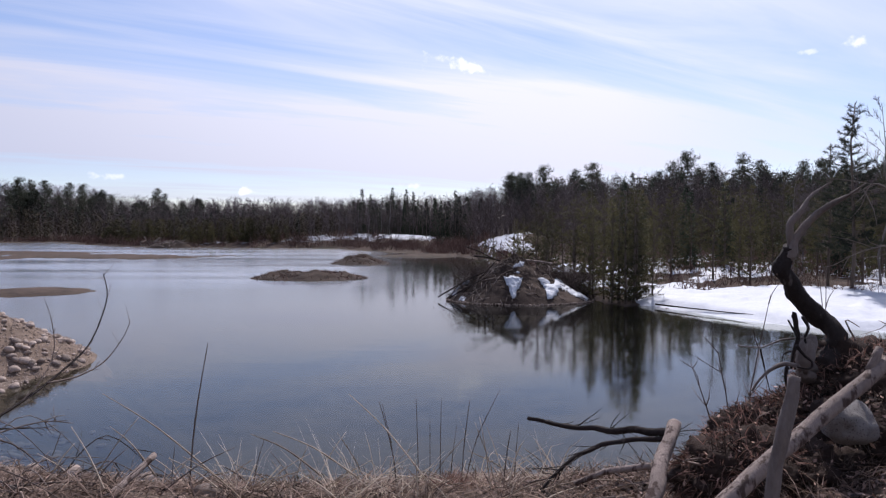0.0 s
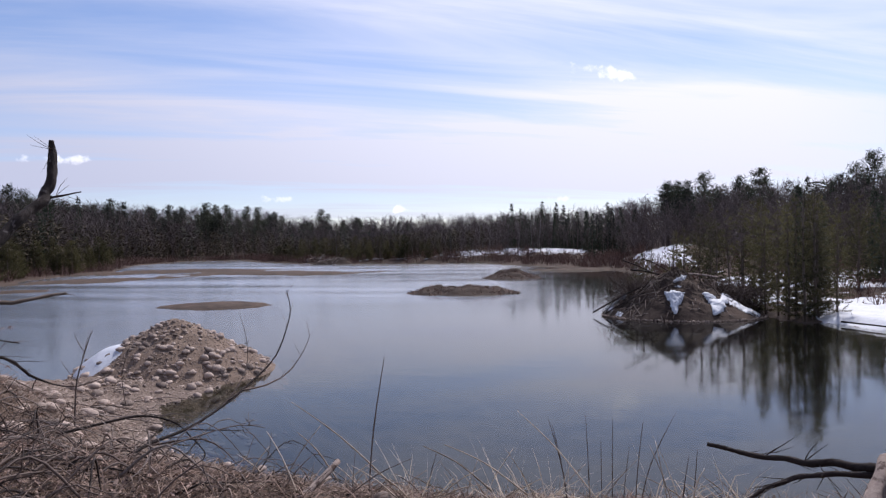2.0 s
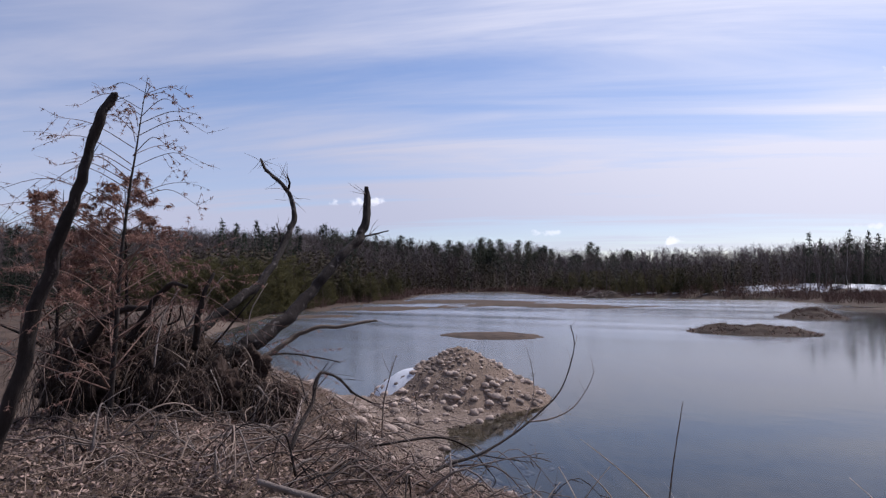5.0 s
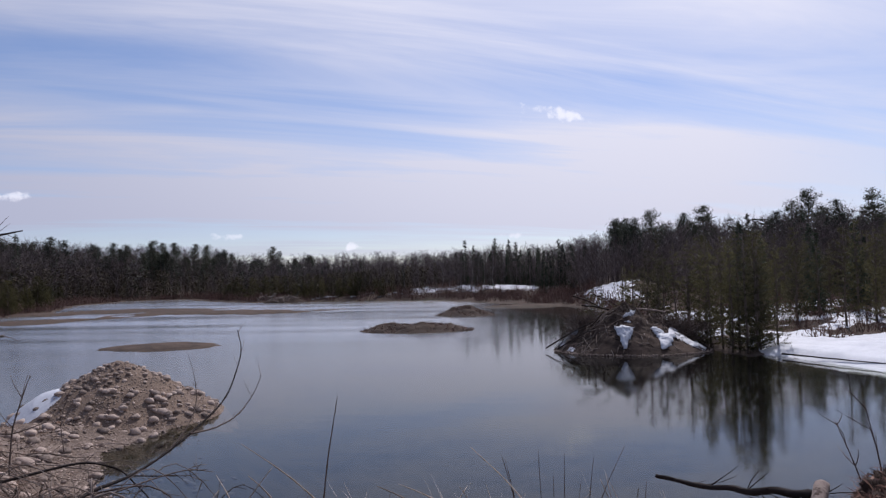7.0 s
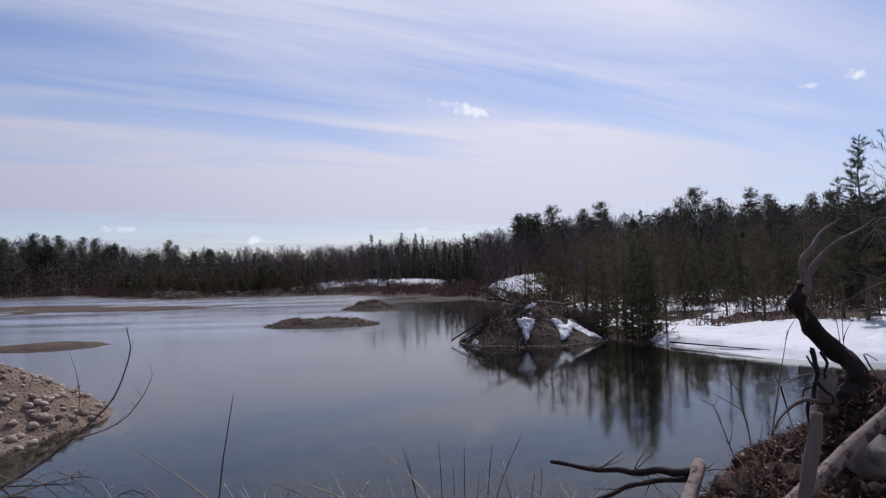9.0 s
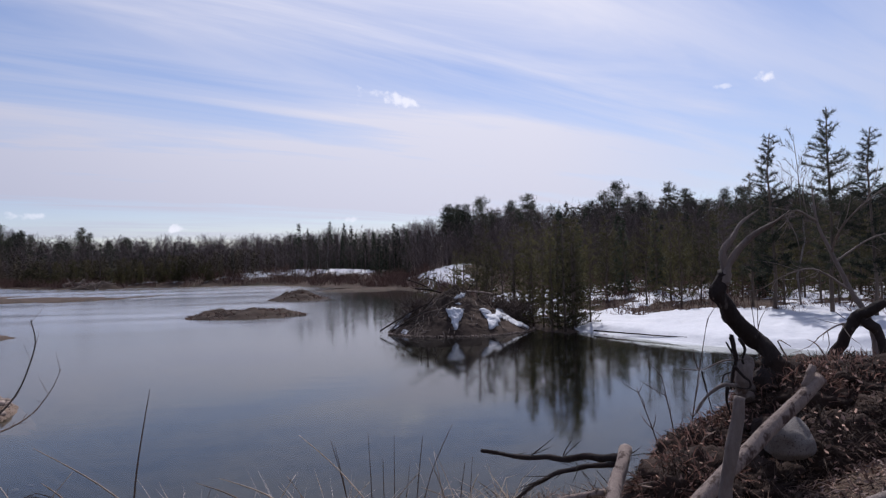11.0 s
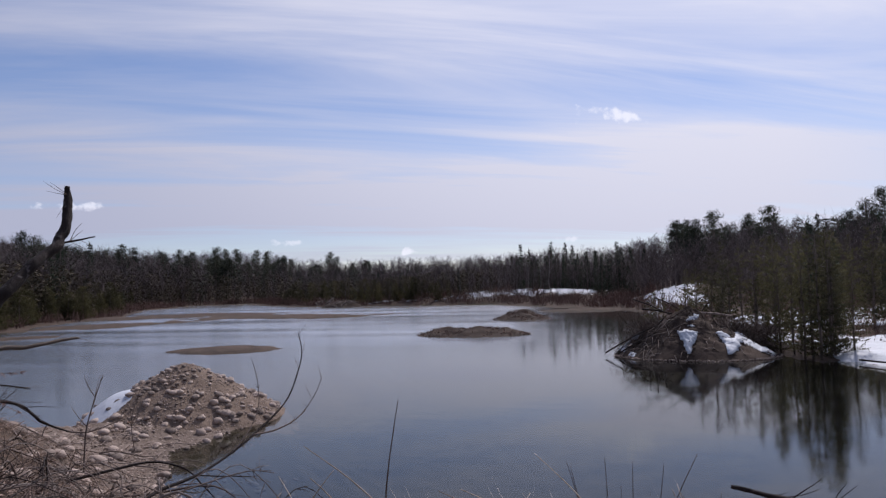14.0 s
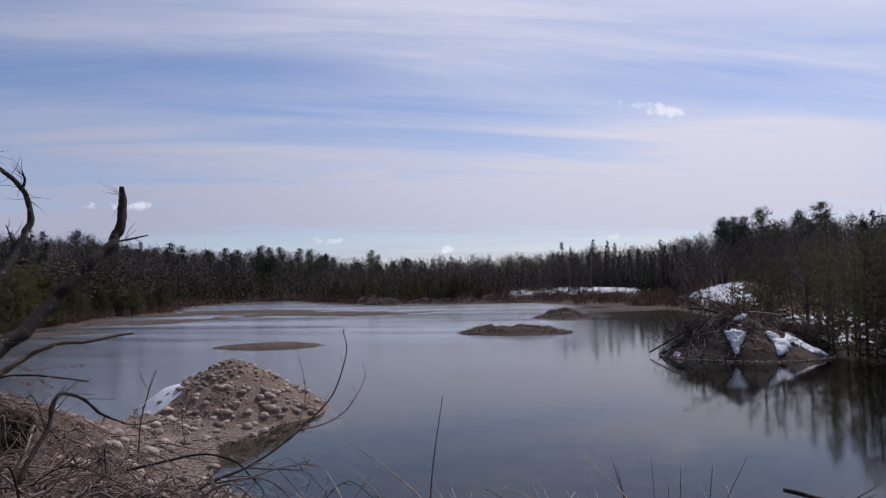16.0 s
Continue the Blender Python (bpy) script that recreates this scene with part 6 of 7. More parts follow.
build_snag()
log = stem("bleached_log", [(0.80, 2.74, 1.035), (1.33, 2.90, 1.435), (1.73, 3.04, 1.68), (2.14, 3.14, 1.96)], [0.041, 0.039, 0.037, 0.034], PALE_WOOD, "long bleached barkless log leaning on the root pile", "log", 18, 10, "", 0.11, 2)
part("stub", Shape().tube([(1.25, 0.39, 0.88), (1.30, 0.40, 0.99)], [0.024, 0.018], 10, 3, 0.1), PALE_WOOD, log)
stem("split_post", [(1.31, 2.71, 1.10), (1.37, 2.67, 1.62), (1.40, 2.65, 1.82), (1.425, 2.64, 2.0)], [0.027, 0.029, 0.031, 0.022], GREY_WOOD, "broken upright grey branch before the root pile", "branch", 14, 8, "", 0.13, 5)
stem("short_log", [(1.04, 3.23, 1.19), (1.18, 3.50, 1.36), (1.34, 3.76, 1.47)], [0.040, 0.040, 0.034], PALE_WOOD, "short pale log with peeling bark", "log", 16, 8, "", 0.18, 8)
stem("dark_branch", [(0.59, 4.55, 1.27), (0.79, 4.52, 1.235), (1.04, 4.37, 1.245), (1.23, 4.22, 1.28), (1.45, 4.02, 1.33)], [0.013, 0.015, 0.018, 0.022, 0.028], DEAD_BARK, "crooked dark dead branch reaching over the water", "branch", 12, 6, "", 0.3, 3, 22)
stem("dark_branch", [(1.44, 4.03, 1.28), (1.18, 4.18, 1.235), (0.97, 4.23, 1.16), (0.79, 4.22, 1.05), (0.62, 4.12, 0.93)], [0.018, 0.016, 0.014, 0.012, 0.009], DEAD_BARK, "dark dead branch sagging into bank grass", "branch", 10, 7, "", 0.42, 4, 18)
stem("fallen_log", [(x, y, height(x, y) + 0.05) for x, y in ((1.05, 2.72), (1.43, 2.68), (1.75, 2.58))], [0.034, 0.038, 0.03], PALE_WOOD, "pale rotting log lying in the litter", "log", 12, 6, "", 0.2, 11)
stem("fallen_log", [(1.38, 2.62, height(1.38, 2.62) + 0.06), (1.70, 2.52, 1.50), (2.1, 2.40, 1.68)], [0.024, 0.026, 0.027], GREY_WOOD, "grey barkless log lying in the litter", "log", 12, 6, "", 0.15, 12)
stem("pale_stick", [(0.80, 3.92, 1.05), (1.0, 3.85, 1.16), (1.2, 3.75, 1.22)], [0.016, 0.02, 0.022], PALE_WOOD, "pale barkless stick in the grass", "stick", 8, 5, "", 0.2, 13, 3)
stem("pale_stick", [(0.10, 3.9, 0.94), (0.22, 3.75, 1.0), (0.32, 3.6, 1.02)], [0.010, 0.012, 0.012], PALE_WOOD, "pale barkless stick in the grass", "stick", 7, 4, "", 0.2, 14)
boulder = new("boulder", stone_mesh(44, 0.80, BOULDER, 4))
boulder.matrix_basis = pose(2.065, 3.31, 1.612, 10, 8, 30) @ Matrix.Scale(0.138, 4)
tagged(boulder, "smooth grey boulder held in the root pile", "boulder")
rr = random.Random(60)
for i in range(26):
    x, y = rr.uniform(0.5, 2.4), rr.uniform(2.4, 4.4)
    a = rr.uniform(0, 6.28)
    ln = rr.uniform(0.12, 0.4)
    z = height(x, y)
    stem("litter_twig", [(x, y, z + 0.015), (x + math.cos(a) * ln * 0.5, y + math.sin(a) * ln * 0.5, height(x + math.cos(a) * ln * 0.5, y + math.sin(a) * ln * 0.5) + 0.04), (x + math.cos(a) * ln, y + math.sin(a) * ln, height(x + math.cos(a) * ln, y + math.sin(a) * ln) + 0.02)],
         [0.006, 0.005, 0.003], (TWIG, PALE_WOOD, GREY_WOOD)[i % 3], "dry twig lying in the litter", "twig", 5, 3, "loose twigs", 0.1, i)


def build_grey_tree():
    base = Vector((4.0, 5.12, height(4.0, 5.12) - 0.1))
    t = thing("grey_dead_tree", base, "leaning leafless grey tree with crooked bare branches", "dead tree")
    z0 = base.z
    main = part("trunk", Shape().tube([(0, 0, 0), (0.02, 0, 1.83 - z0), (-0.11, 0.09, 2.25 - z0), (-0.22, 0.17, 2.58 - z0), (-0.30, 0.23, 2.85 - z0), (-0.33, 0.25, 3.2 - z0)], [0.034, 0.026, 0.021, 0.017, 0.011, 0.004], 8, 5, 0.15, 1), GREY_WOOD, t)
    r2 = random.Random(3)
    for i, pts in enumerate((((-0.22, 0.17, 2.58 - z0), (-0.27, -0.04, 2.80 - z0), (-0.13, -0.28, 3.06 - z0), (0.1, -0.35, 3.15 - z0)), ((-0.11, 0.09, 2.25 - z0), (-0.45, 0.1, 2.45 - z0), (-0.8, 0.1, 2.36 - z0)),
                             ((-0.05, 0.05, 2.05 - z0), (0.3, -0.05, 2.2 - z0), (0.6, -0.1, 2.1 - z0)), ((-0.3, 0.23, 2.85 - z0), (-0.5, 0.2, 2.95 - z0), (-0.62, 0.2, 2.9 - z0)), ((0.0, 0, 1.95 - z0), (-0.35, -0.1, 2.0 - z0), (-0.6, -0.15, 1.9 - z0)),
                             ((-0.2, 0.15, 2.5 - z0), (0.1, 0.1, 2.7 - z0), (0.4, 0.1, 2.75 - z0)))):
        b = part("branch", Shape().tube(pts, [0.011, 0.008] + [0.006] * (len(pts) - 3) + [0.003], 6, 6, 0.2, i), GREY_WOOD, t)
        line, _ = smooth_line([Vector(p) for p in pts], [1] * len(pts), 6)
        for _ in range(7):
            q = r2.randrange(3, len(line) - 1)
            d = ((line[q + 1] - line[q]).normalized() + unit(r2) * 0.9).normalized()
            ln = r2.uniform(0.12, 0.4)
            part("twig", Shape().tube([line[q], line[q] + d * ln * 0.5 + unit(r2) * 0.03, line[q] + d * ln], [0.004, 0.003, 0.001], 4, 2), GREY_WOOD, b)


build_grey_tree()
dark = stem("dark_stump", [(3.55, 5.1, 1.55), (3.66, 5.0, 1.90), (3.74, 4.95, 2.06), (3.90, 4.84, 2.18)], [0.05, 0.045, 0.05, 0.03], DEAD_BARK, "crooked dark stump beside the root pile", "stump", 10, 5, "", 0.3, 3)
part("limb", Shape().tube([(0.2, -0.15, 0.5), (0.28, -0.22, 0.42), (0.33, -0.25, 0.22)], [0.04, 0.04, 0.03], 8, 4, 0.3), DEAD_BARK, dark)
for i, (x, y, top, dx) in enumerate(((2.05, 4.6, 1.75, -0.1), (2.2, 4.85, 2.1, 0.25), (2.0, 4.7, 1.62, -0.2), (2.9, 5.0, 2.3, 0.05), (3.1, 5.2, 2.3, -0.1))):
    z = height(x, y)
    stem("dead_weed", [(x, y, z), (x + dx * 0.4, y, (z + top) / 2), (x + dx, y + 0.05, top)], [0.006, 0.005, 0.002], TWIG, "thin leafless sapling by the root pile", "sapling", 5, 5, "", 0.0, 40 + i, 6)


# ------------------------------------------------------------------ the uprooted tree on the left bank
def build_uprooted():
    base = Vector((-5.9, 3.9, 1.35))
    t = thing("uprooted_tree", base, "uprooted dead tree with forked dark trunks and hanging roots", "dead tree")

    def at(p):
        return Vector(p) - base

    part("trunk", Shape().tube([at(p) for p in ((-6.27, 3.92, 1.66), (-6.12, 4.19, 1.86), (-6.07, 4.36, 1.95), (-6.01, 4.69, 2.14), (-5.94, 5.17, 2.53), (-5.87, 5.53, 2.91), (-5.84, 5.83, 3.14), (-5.86, 5.98, 3.38), (-5.90, 6.05, 3.62), (-5.92, 6.07, 3.82))], [0.105, 0.098, 0.090, 0.074, 0.062, 0.055, 0.054, 0.050, 0.046, 0.026], 16, 8, 0.22, 1), SNAG_BARK, t)
    part("trunk", Shape().tube([at(p) for p in ((-6.45, 3.71, 1.93), (-6.44, 3.93, 2.06), (-6.44, 4.13, 2.20), (-6.44, 4.58, 2.47), (-6.46, 4.80, 2.59), (-6.51, 5.05, 2.81), (-6.62, 5.30, 3.07), (-6.66, 5.46, 3.29), (-6.69, 5.55, 3.46), (-6.81, 5.61, 3.69), (-6.87, 5.59, 3.81), (-7.04, 5.59, 3.96), (-7.24, 5.55, 4.12), (-7.34, 5.54, 4.27))], [0.07, 0.066, 0.06, 0.052, 0.047, 0.042, 0.040, 0.037, 0.033, 0.030, 0.028, 0.025, 0.022, 0.013], 12, 6, 0.22, 2), SNAG_BARK, t)
    limbs = [(((-5.95, 4.32, 1.63), (-5.87, 4.42, 1.84), (-5.79, 4.60, 1.96), (-5.73, 4.74, 2.05), (-5.67, 4.81, 2.09), (-5.58, 4.97, 2.14), (-5.49, 5.14, 2.13), (-5.38, 5.39, 2.16), (-5.28, 5.54, 2.18)), 0.034, BARK), (((-6.1, 4.45, 1.81), (-5.92, 4.83, 1.84), (-5.69, 5.37, 1.70)), 0.014, DEAD_BARK),
             (((-6.87, 5.60, 3.77), (-6.84, 5.61, 3.90), (-6.85, 5.57, 4.01)), 0.018, DEAD_BARK), (((-5.85, 5.88, 3.16), (-5.75, 5.97, 3.20), (-5.59, 6.11, 3.25)), 0.016, DEAD_BARK), (((-6.63, 5.29, 3.04), (-6.67, 5.31, 3.21), (-6.69, 5.26, 3.36)), 0.012, DEAD_BARK),
             (((-6.0, 3.7, 2.0), (-5.8, 3.6, 2.3), (-5.72, 3.62, 2.55), (-5.7, 3.7, 2.72)), 0.035, DEAD_BARK), (((-6.3, 3.2, 2.1), (-6.05, 3.3, 2.45), (-5.8, 3.31, 2.62), (-5.6, 3.35, 2.6)), 0.035, DEAD_BARK),
             (((-5.7, 3.1, 1.9), (-5.75, 3.2, 2.3), (-5.72, 3.35, 2.58)), 0.009, GREY_WOOD), (((-6.6, 2.9, 2.0), (-6.2, 3.0, 2.35), (-5.9, 3.15, 2.42)), 0.05, DEAD_BARK)]
    r3 = random.Random(15)
    for k, (pts, rad, mat) in enumerate(limbs):
        line = [at(p) for p in pts]
        b = part("branch", Shape().tube(line, [rad * (1 - 0.6 * i / (len(pts) - 1)) for i in range(len(pts))], 9, 6, 0.3, k), mat, t)
        fine, _ = smooth_line(line, [1] * len(line), 6)
        for _ in range(5):
            q = r3.randrange(3, len(fine) - 1)
            d = ((fine[q + 1] - fine[q]).normalized() + unit(r3) * 0.9).normalized()
            ln = r3.uniform(0.08, 0.3)
            part("twig", Shape().tube([fine[q], fine[q] + d * ln * 0.5 + unit(r3) * 0.02, fine[q] + d * ln], [0.004, 0.003, 0.001], 4, 2), TWIG, b)
    for k, p in enumerate(((-7.29, 5.54, 4.20), (-7.34, 5.55, 4.26), (-6.87, 5.59, 3.81), (-6.81, 5.61, 3.69), (-7.04, 5.59, 3.96), (-5.89, 6.04, 3.72))):
        for _ in range(4):
            d = (unit(r3) + Vector((-0.5, 0, 0.2))).normalized()
            part("twig", Shape().tube([at(p), at(p) + d * 0.12 + unit(r3) * 0.02, at(p) + d * 0.28], [0.004, 0.003, 0.001], 3, 2), TWIG, t)
    # the root plate: soil, hanging roots, fibres
    lumps = ((-0.05, -0.15, 0.20, 0.46, 0.36, 0.40), (0.42, 0.25, 0.10, 0.32, 0.28, 0.30), (-0.45, -0.5, 0.30, 0.50, 0.36, 0.45), (-0.25, 0.3, 0.42, 0.42, 0.3, 0.32), (-0.9, -1.0, 0.42, 0.55, 0.4, 0.5), (-0.62, -0.05, 0.62, 0.42, 0.3, 0.28), (-1.15, -0.55, 0.72, 0.45, 0.35, 0.3))
    for i, (x, y, z, a, b, c) in enumerate(lumps):
        clod("clod", (x, y + 0.10, z - 0.08), (a * 0.80, b * 0.72, c * 0.82), i + 9.1, PEAT, t, 5, 0.5)
    strands("root_fringe", lumps, 260, 0.34, 0.0024, 44, FIBRE, t, "fine hanging rootlets", 1.6)
    for i in range(230):
        x, y, z, a, b, c = lumps[r3.randrange(len(lumps))]
        d = unit(r3)
        p = Vector((x + (abs(d.x) * 0.6 + 0.2) * a, y - abs(d.y) * b * 0.9, z + d.z * c * 0.8))
        ln = r3.uniform(0.2, 0.75)
        q = p + Vector((r3.uniform(-0.08, 0.16), -r3.uniform(0, 0.12), -0.32 * ln)) + unit(r3) * 0.10
        w = q + Vector((r3.uniform(-0.2, 0.2), r3.uniform(-0.12, 0.05), -0.5 * ln)) + unit(r3) * 0.14
        part("root", Shape().tube([p, q, w], [r3.uniform(0.004, 0.011), 0.005, 0.0025], 5, 5, 0.4, i), (ROOT, DEAD_BARK, DEAD_BARK, GREY_WOOD, DEAD_BARK, MAT_ROOT)[i % 6], t)
    curtain = Shape()
    for _ in range(1100):
        x, y, z, a, b, c = lumps[r3.randrange(len(lumps))]
        d = unit(r3)
        p = Vector((x + d.x * a * 1.02, y - abs(d.y) * b * 0.9 - 0.02, z + c * r3.uniform(-0.3, 0.95) * (1 - 0.5 * d.x * d.x)))
        run, wide = r3.uniform(0.14, 0.62), r3.uniform(0.0022, 0.006)
        line, way = [p], Vector((r3.gauss(0, 0.9), -0.25, r3.uniform(-0.9, 0.6)))
        for k in range(5):
            way = (way * 0.8 + Vector((r3.gauss(0, 0.55), r3.gauss(-0.03, 0.3), -0.34))).normalized()
            line.append(line[-1] + way * run / 5)
        curtain.tube(line, [wide * (1 - 0.15 * k) for k in range(6)], 3, cap=False)
    tagged(part("root_curtain", curtain, MAT_ROOT, t, "tangle of thin hanging roots"), kind="stuff")
    # broken limbs standing out of the wreck
    for i in range(24):
        x, y, z, a, b, c = lumps[r3.randrange(len(lumps))]
        p = Vector((x + r3.uniform(-0.8, 0.5) * a, y + r3.uniform(-0.9, 0.4) * b, z + r3.uniform(0.2, 0.9) * c))
        d = Vector((r3.uniform(-0.6, 1.0), r3.uniform(-0.7, 0.3), r3.uniform(0.1, 1.0))).normalized()
        ln = r3.uniform(0.3, 0.85)
        q = p + d * ln * 0.55 + unit(r3) * 0.06
        w = q + (d + unit(r3) * 0.6).normalized() * ln * 0.5
        rad = r3.uniform(0.005, 0.016)
        part("branch", Shape().tube([p, q, w], [rad, rad * 0.75, rad * 0.35], 6, 5, 0.4, i), (DEAD_BARK, DEAD_BARK, GREY_WOOD, BARK)[i % 4], t)


build_uprooted()
stem("crooked_root", [(-4.14, 3.28, 1.35), (-4.21, 3.40, 1.47), (-4.25, 3.54, 1.58), (-4.27, 3.62, 1.66), (-4.31, 3.68, 1.77), (-4.33, 3.75, 1.86), (-4.33, 3.83, 1.87), (-4.31, 3.97, 1.80), (-4.30, 4.10, 1.68), (-4.29, 4.23, 1.60), (-4.25, 4.32, 1.55)], [0.020, 0.018, 0.015, 0.013, 0.017, 0.014, 0.013, 0.010, 0.011, 0.008, 0.004], DEAD_BARK, "crooked dark root sticking out of the bank", "root", 10, 2, "", 0.3, 2, 14)
stem("pale_root", [(-4.15, 3.2, 1.38), (-4.1, 3.3, 1.6), (-4.2, 3.45, 1.72)], [0.010, 0.009, 0.004], PALE_WOOD, "thin pale root hooked over the litter", "root", 7, 5, "", 0.2, 3, 4)
stem("litter_log", [(-3.15, 2.2, 1.58), (-2.93, 2.36, 1.50), (-2.6, 2.66, 1.36)], [0.016, 0.016, 0.012], GREY_WOOD, "grey root lying on the littered slope", "root", 9, 5, "", 0.3, 5, 6)
rr = random.Random(61)
for i in range(270):
    x, y = rr.uniform(-6.6, -2.2), rr.uniform(1.6, 6.0)
    a, ln = rr.uniform(0, 6.28), rr.uniform(0.2, 0.9)
    pts = [(x + math.cos(a) * ln * k, y + math.sin(a) * ln * k, height(x + math.cos(a) * ln * k, y + math.sin(a) * ln * k) + 0.02 + (0.10 + 0.18 * (i % 5 == 0)) * rr.random() * (0 < k < 1)) for k in (0, 0.35, 0.7, 1)]
    stem("brush_stick", pts, [rr.uniform(0.004, 0.013), 0.007, 0.005, 0.002], (TWIG, GREY_WOOD, DEAD_BARK, ROOT)[i % 4], "dead stick in the brush on the slope", "stick", 5, 4, "brush on the slope", 0.15, i, 3)


def build_rusty_tree(x, y, h, seed, reach, n, name, label, lean=(0.0, 0.05), keep=0.0, tuft=1.0):
    """A dead conifer that keeps its rusty needles on thin drooping twigs."""
    z = height(x, y) - 0.1
    t = thing(name, (x, y, z), label, "dead conifer")
    r4 = random.Random(seed)
    part("trunk", Shape().tube([(0, 0, 0), (lean[0] * 0.3, lean[1] * 0.3, h * 0.5), (lean[0] * 0.7, lean[1] * 0.7, h * 0.8), (lean[0], lean[1], h)], [0.026, 0.014, 0.007, 0.002], 7, 5, 0.25, seed), DEAD_BARK, t)
    tufts = Shape()
    for i in range(n):
        u = 0.12 + 0.85 * (i + r4.random()) / n
        if u < keep and i % 3:
            continue
        a = r4.uniform(0, 6.28)
        ln = reach * (1.1 - u) * r4.uniform(0.6, 1.2) + 0.12
        p = Vector((lean[0] * u * u, lean[1] * u * u, h * u))
        q = p + Vector((math.cos(a) * ln * 0.55, math.sin(a) * ln * 0.55, ln * 0.25))
        w = p + Vector((math.cos(a) * ln, math.sin(a) * ln, ln * r4.uniform(-0.05, 0.3)))
        b = part("branch", Shape().tube([p, q, w], [0.007 * (1.1 - u) + 0.002, 0.0035, 0.001], 4, 5), SHRUB, t)
        line, _ = smooth_line([p, q, w], [1, 1, 1], 8)
        for k in range(5):
            c = line[r4.randrange(4, len(line))]
            d = (Vector((math.cos(a), math.sin(a), 0)) + unit(r4) * 1.1).normalized()
            l2 = ln * r4.uniform(0.2, 0.45)
            e = c + d * l2 + Vector((0, 0, -0.1 * l2))
            part("twig", Shape().tube([c, c.lerp(e, 0.5) + unit(r4) * 0.015, e], [0.0022, 0.0016, 0.0008], 3, 2), SHRUB, b)
            for _ in range(5 if u > 0.5 and not keep else 10):
                if u > keep and r4.random() < 0.6:
                    g = c.lerp(e, r4.random())
                    for _ in range(9):
                        d5 = (unit(r4) + Vector((0, 0, -0.7))).normalized()
                        tufts.spike(g, d5, r4.uniform(0.03, 0.08) * tuft, 0.005 * tuft, unit(r4).cross(d5))
    tagged(part("needles", tufts.mesh("needles", RUSTY, False), None, t, "withered rust-brown needle tufts"), kind="stuff")


build_rusty_tree(-5.72, 2.72, 3.15, 5, 1.6, 58, "withered_larch", "slender withered conifer with sparse rusty needle tufts", (-0.2, 0.42), 0.0, 0.5)
build_rusty_tree(-6.5, 3.3, 2.35, 6, 0.85, 60, "withered_spruce", "low dead spruce thick with rust-brown needles", (-0.1, 0.0), 0.5)
build_rusty_tree(-6.75, 2.75, 2.2, 7, 0.95, 56, "withered_spruce", "low dead spruce thick with rust-brown needles", (0.0, 0.05), 0.4)
stem("dead_tree", [(-5.45, 1.75, 1.3), (-5.12, 1.95, 2.6), (-4.83, 2.08, 3.4), (-4.75, 2.13, 3.72), (-4.69, 2.20, 3.94)], [0.055, 0.044, 0.034, 0.032, 0.024], DEAD_BARK, "tall broken-off dead trunk with dark bark", "dead tree", 14, 8, "", 0.4, 9, 8)
stem("driftwood_pole", [(6.9, 21.3, 0.10), (8.1, 19.45, 0.12), (9.6, 17.6, 0.13), (11.0, 16.75, 0.14), (13.0, 16.1, 0.2)], [0.03, 0.018, 0.014, 0.012, 0.01], DEAD_BARK, "long thin dark pole lying along the snow's edge", "pole", 6, 6, "", 0.2, 21)
tagged(tagged(new("rusty_weed", tuft_mesh("rusty_weed", 5, 0.05, 260, 0.13, RUSTY, 0.004, 0.8)), "low clump of rust-brown withered weed", "weed"), kind="stuff").location = (0.06, 4.5, height(0.06, 4.5))


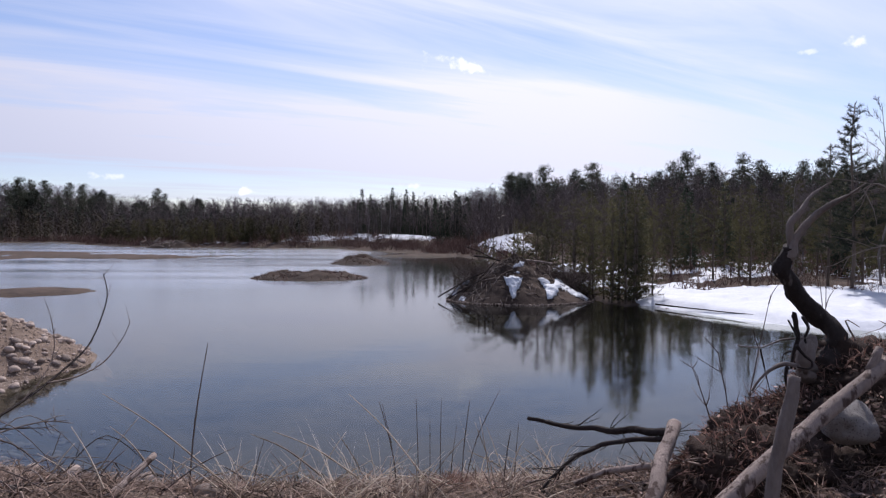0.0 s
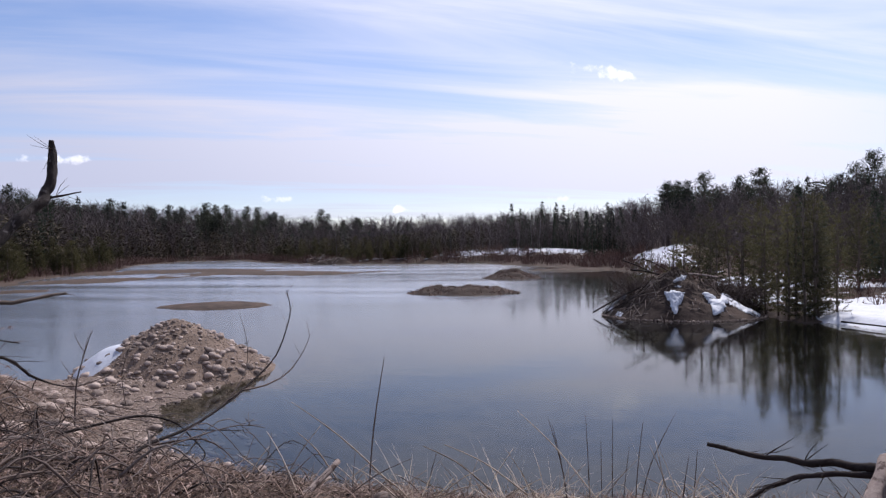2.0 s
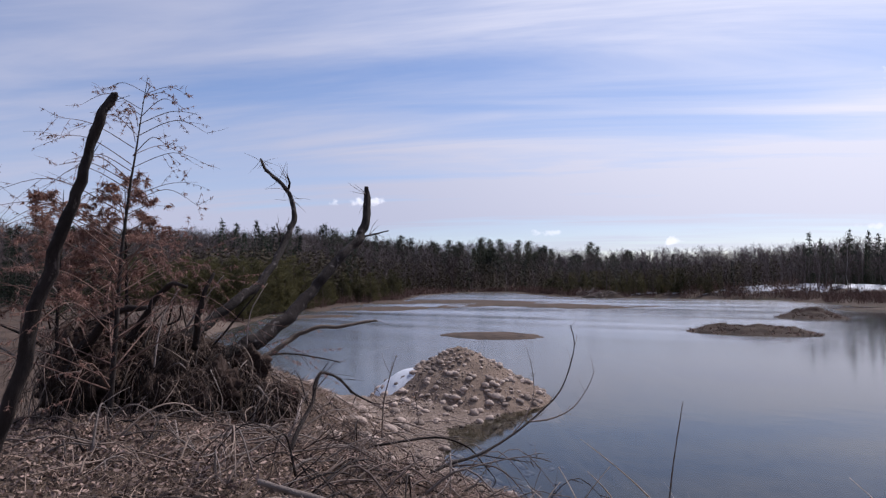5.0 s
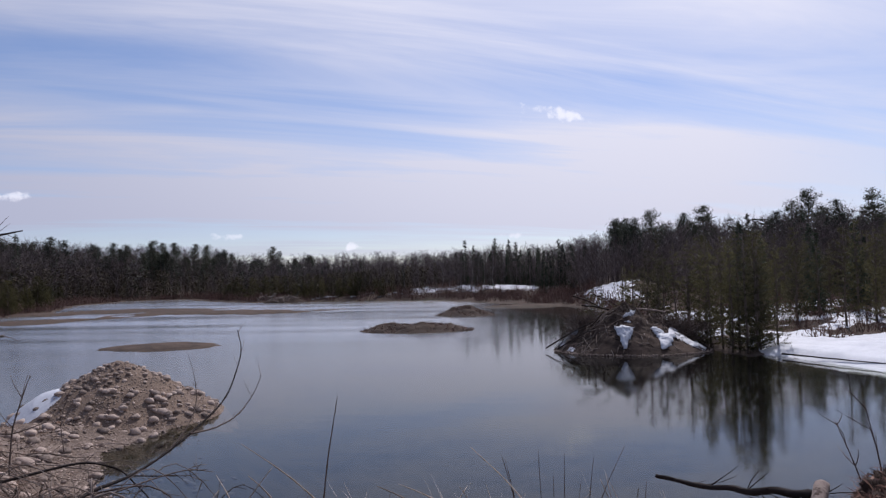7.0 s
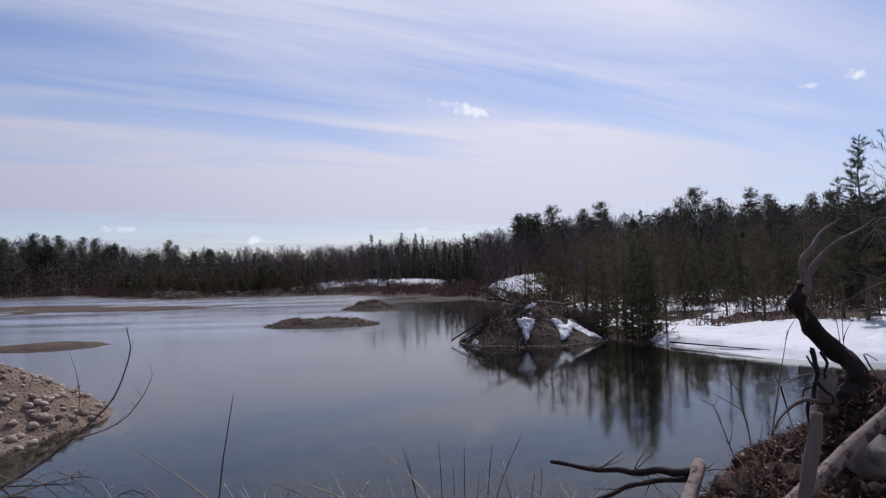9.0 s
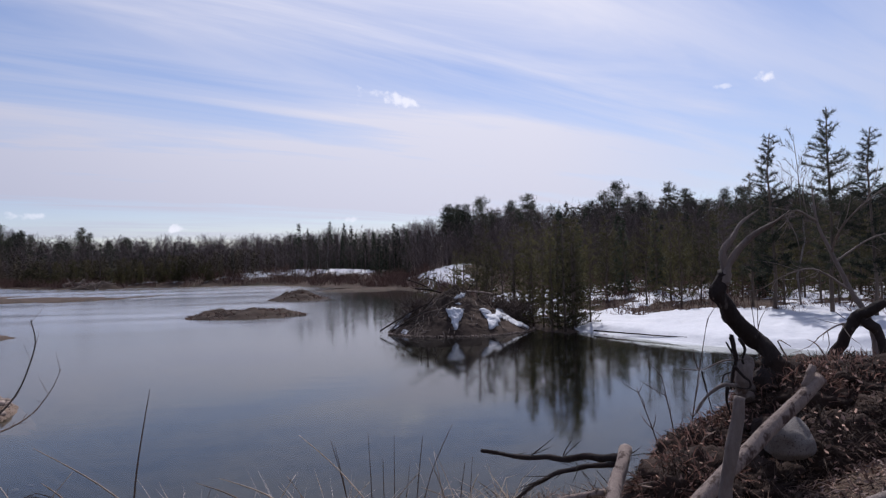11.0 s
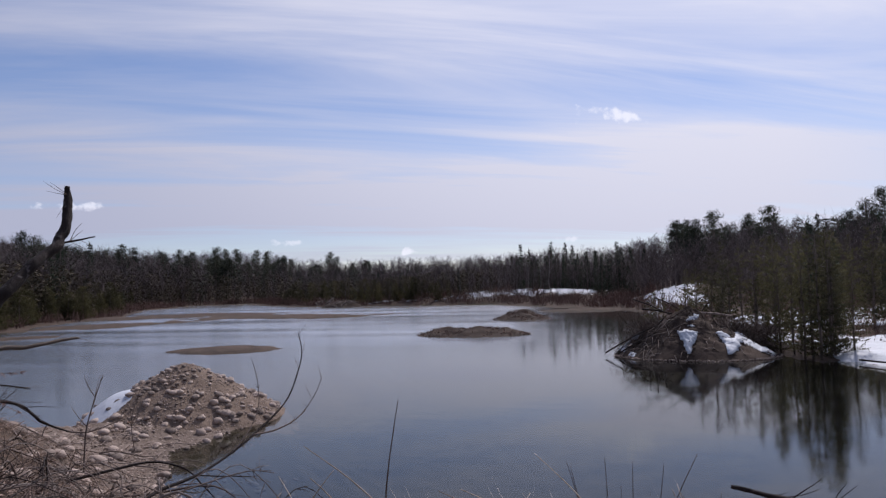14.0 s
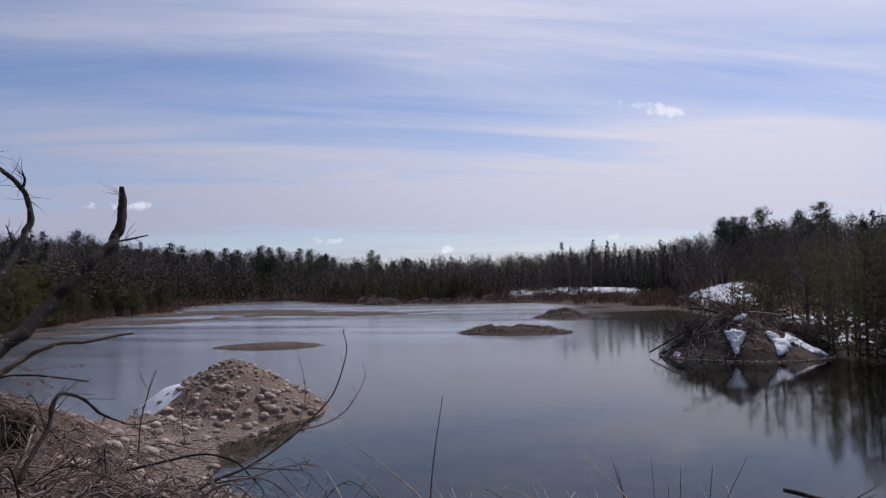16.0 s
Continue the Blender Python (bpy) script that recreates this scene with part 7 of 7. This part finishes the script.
def build_far_heap():
    """A bleached tangle of driftwood on the far shore."""
    x, y = -34.0, 81.5
    heap = thing("driftwood_heap", (x, y, height(x, y)), "bleached heap of driftwood and stones on the far shore", "driftwood")
    r5 = random.Random(70)
    part("bank", mound_mesh("bank", ISLET, 3.4, 1.6, 0.8, 8.0, [(0.4, 0, 0.4, 0.4)]), None, heap)
    for i in range(46):
        p = Vector((r5.gauss(-0.3, 1.2), r5.uniform(-1.4, 0.2), r5.uniform(0.3, 1.1)))
        d = Vector((r5.gauss(0, 1), r5.gauss(0, 0.4), r5.uniform(-0.2, 0.7))).normalized()
        ln = r5.uniform(0.6, 1.8)
        part("driftwood_stick", Shape().tube([p - d * ln * 0.5, p, p + d * ln * 0.5], [0.04, 0.045, 0.025], 5), GREY_WOOD if i % 3 else PALE_WOOD, heap)


build_far_heap()


# thin arching stems and rootlets over the near slope
ra = random.Random(303)
for i in range(42):
    x, y = ra.uniform(-5.0, -2.3), ra.uniform(2.2, 5.0)
    a, ln, up = ra.uniform(-0.9, 1.2), ra.uniform(0.35, 1.1), ra.uniform(0.12, 0.38)
    d = Vector((math.cos(a), math.sin(a), 0))
    A = Vector((x, y, height(x, y) - 0.02))
    B = A + d * ln * 0.45 + Vector((0, 0, up * ln))
    C = A + d * ln
    C.z = height(C.x, C.y) + ra.uniform(0.0, 0.12)
    stem("arching_stem", [A, B, C], [ra.uniform(0.003, 0.008), 0.004, 0.0015], (TWIG, GREY_WOOD, DEAD_BARK)[i % 3], "thin dry stem arching over the littered slope", "stem", 5, 6, "arching stems", 0.1, i, 3)

# bleached sticks strewn over the gravel spit
rb = random.Random(404)
for i in range(60):
    x, y = rb.uniform(-8.2, -4.0), rb.uniform(5.0, 9.6)
    if not 0.15 < shore(x, y) < 3.0:
        continue
    a, ln = rb.uniform(-0.6, 1.9), rb.uniform(0.25, 1.0)
    d = Vector((math.cos(a), math.sin(a), 0))
    pts = []
    for k in (0.0, 0.33, 0.66, 1.0):
        q = Vector((x, y, 0)) + d * ln * k
        q += Vector((rb.gauss(0, 0.03), rb.gauss(0, 0.03), 0))
        q.z = max(height(q.x, q.y), 0.0) + 0.015 + 0.07 * rb.random() * (0 < k < 1)
        pts.append(q)
    stem("spit_stick", pts, [rb.uniform(0.006, 0.014), 0.009, 0.007, 0.003], (GREY_WOOD, PALE_WOOD, TWIG, GREY_WOOD)[i % 4], "bleached dry stick lying on the gravel spit", "stick", 6, 3, "sticks on the spit", 0.2, i, 2)
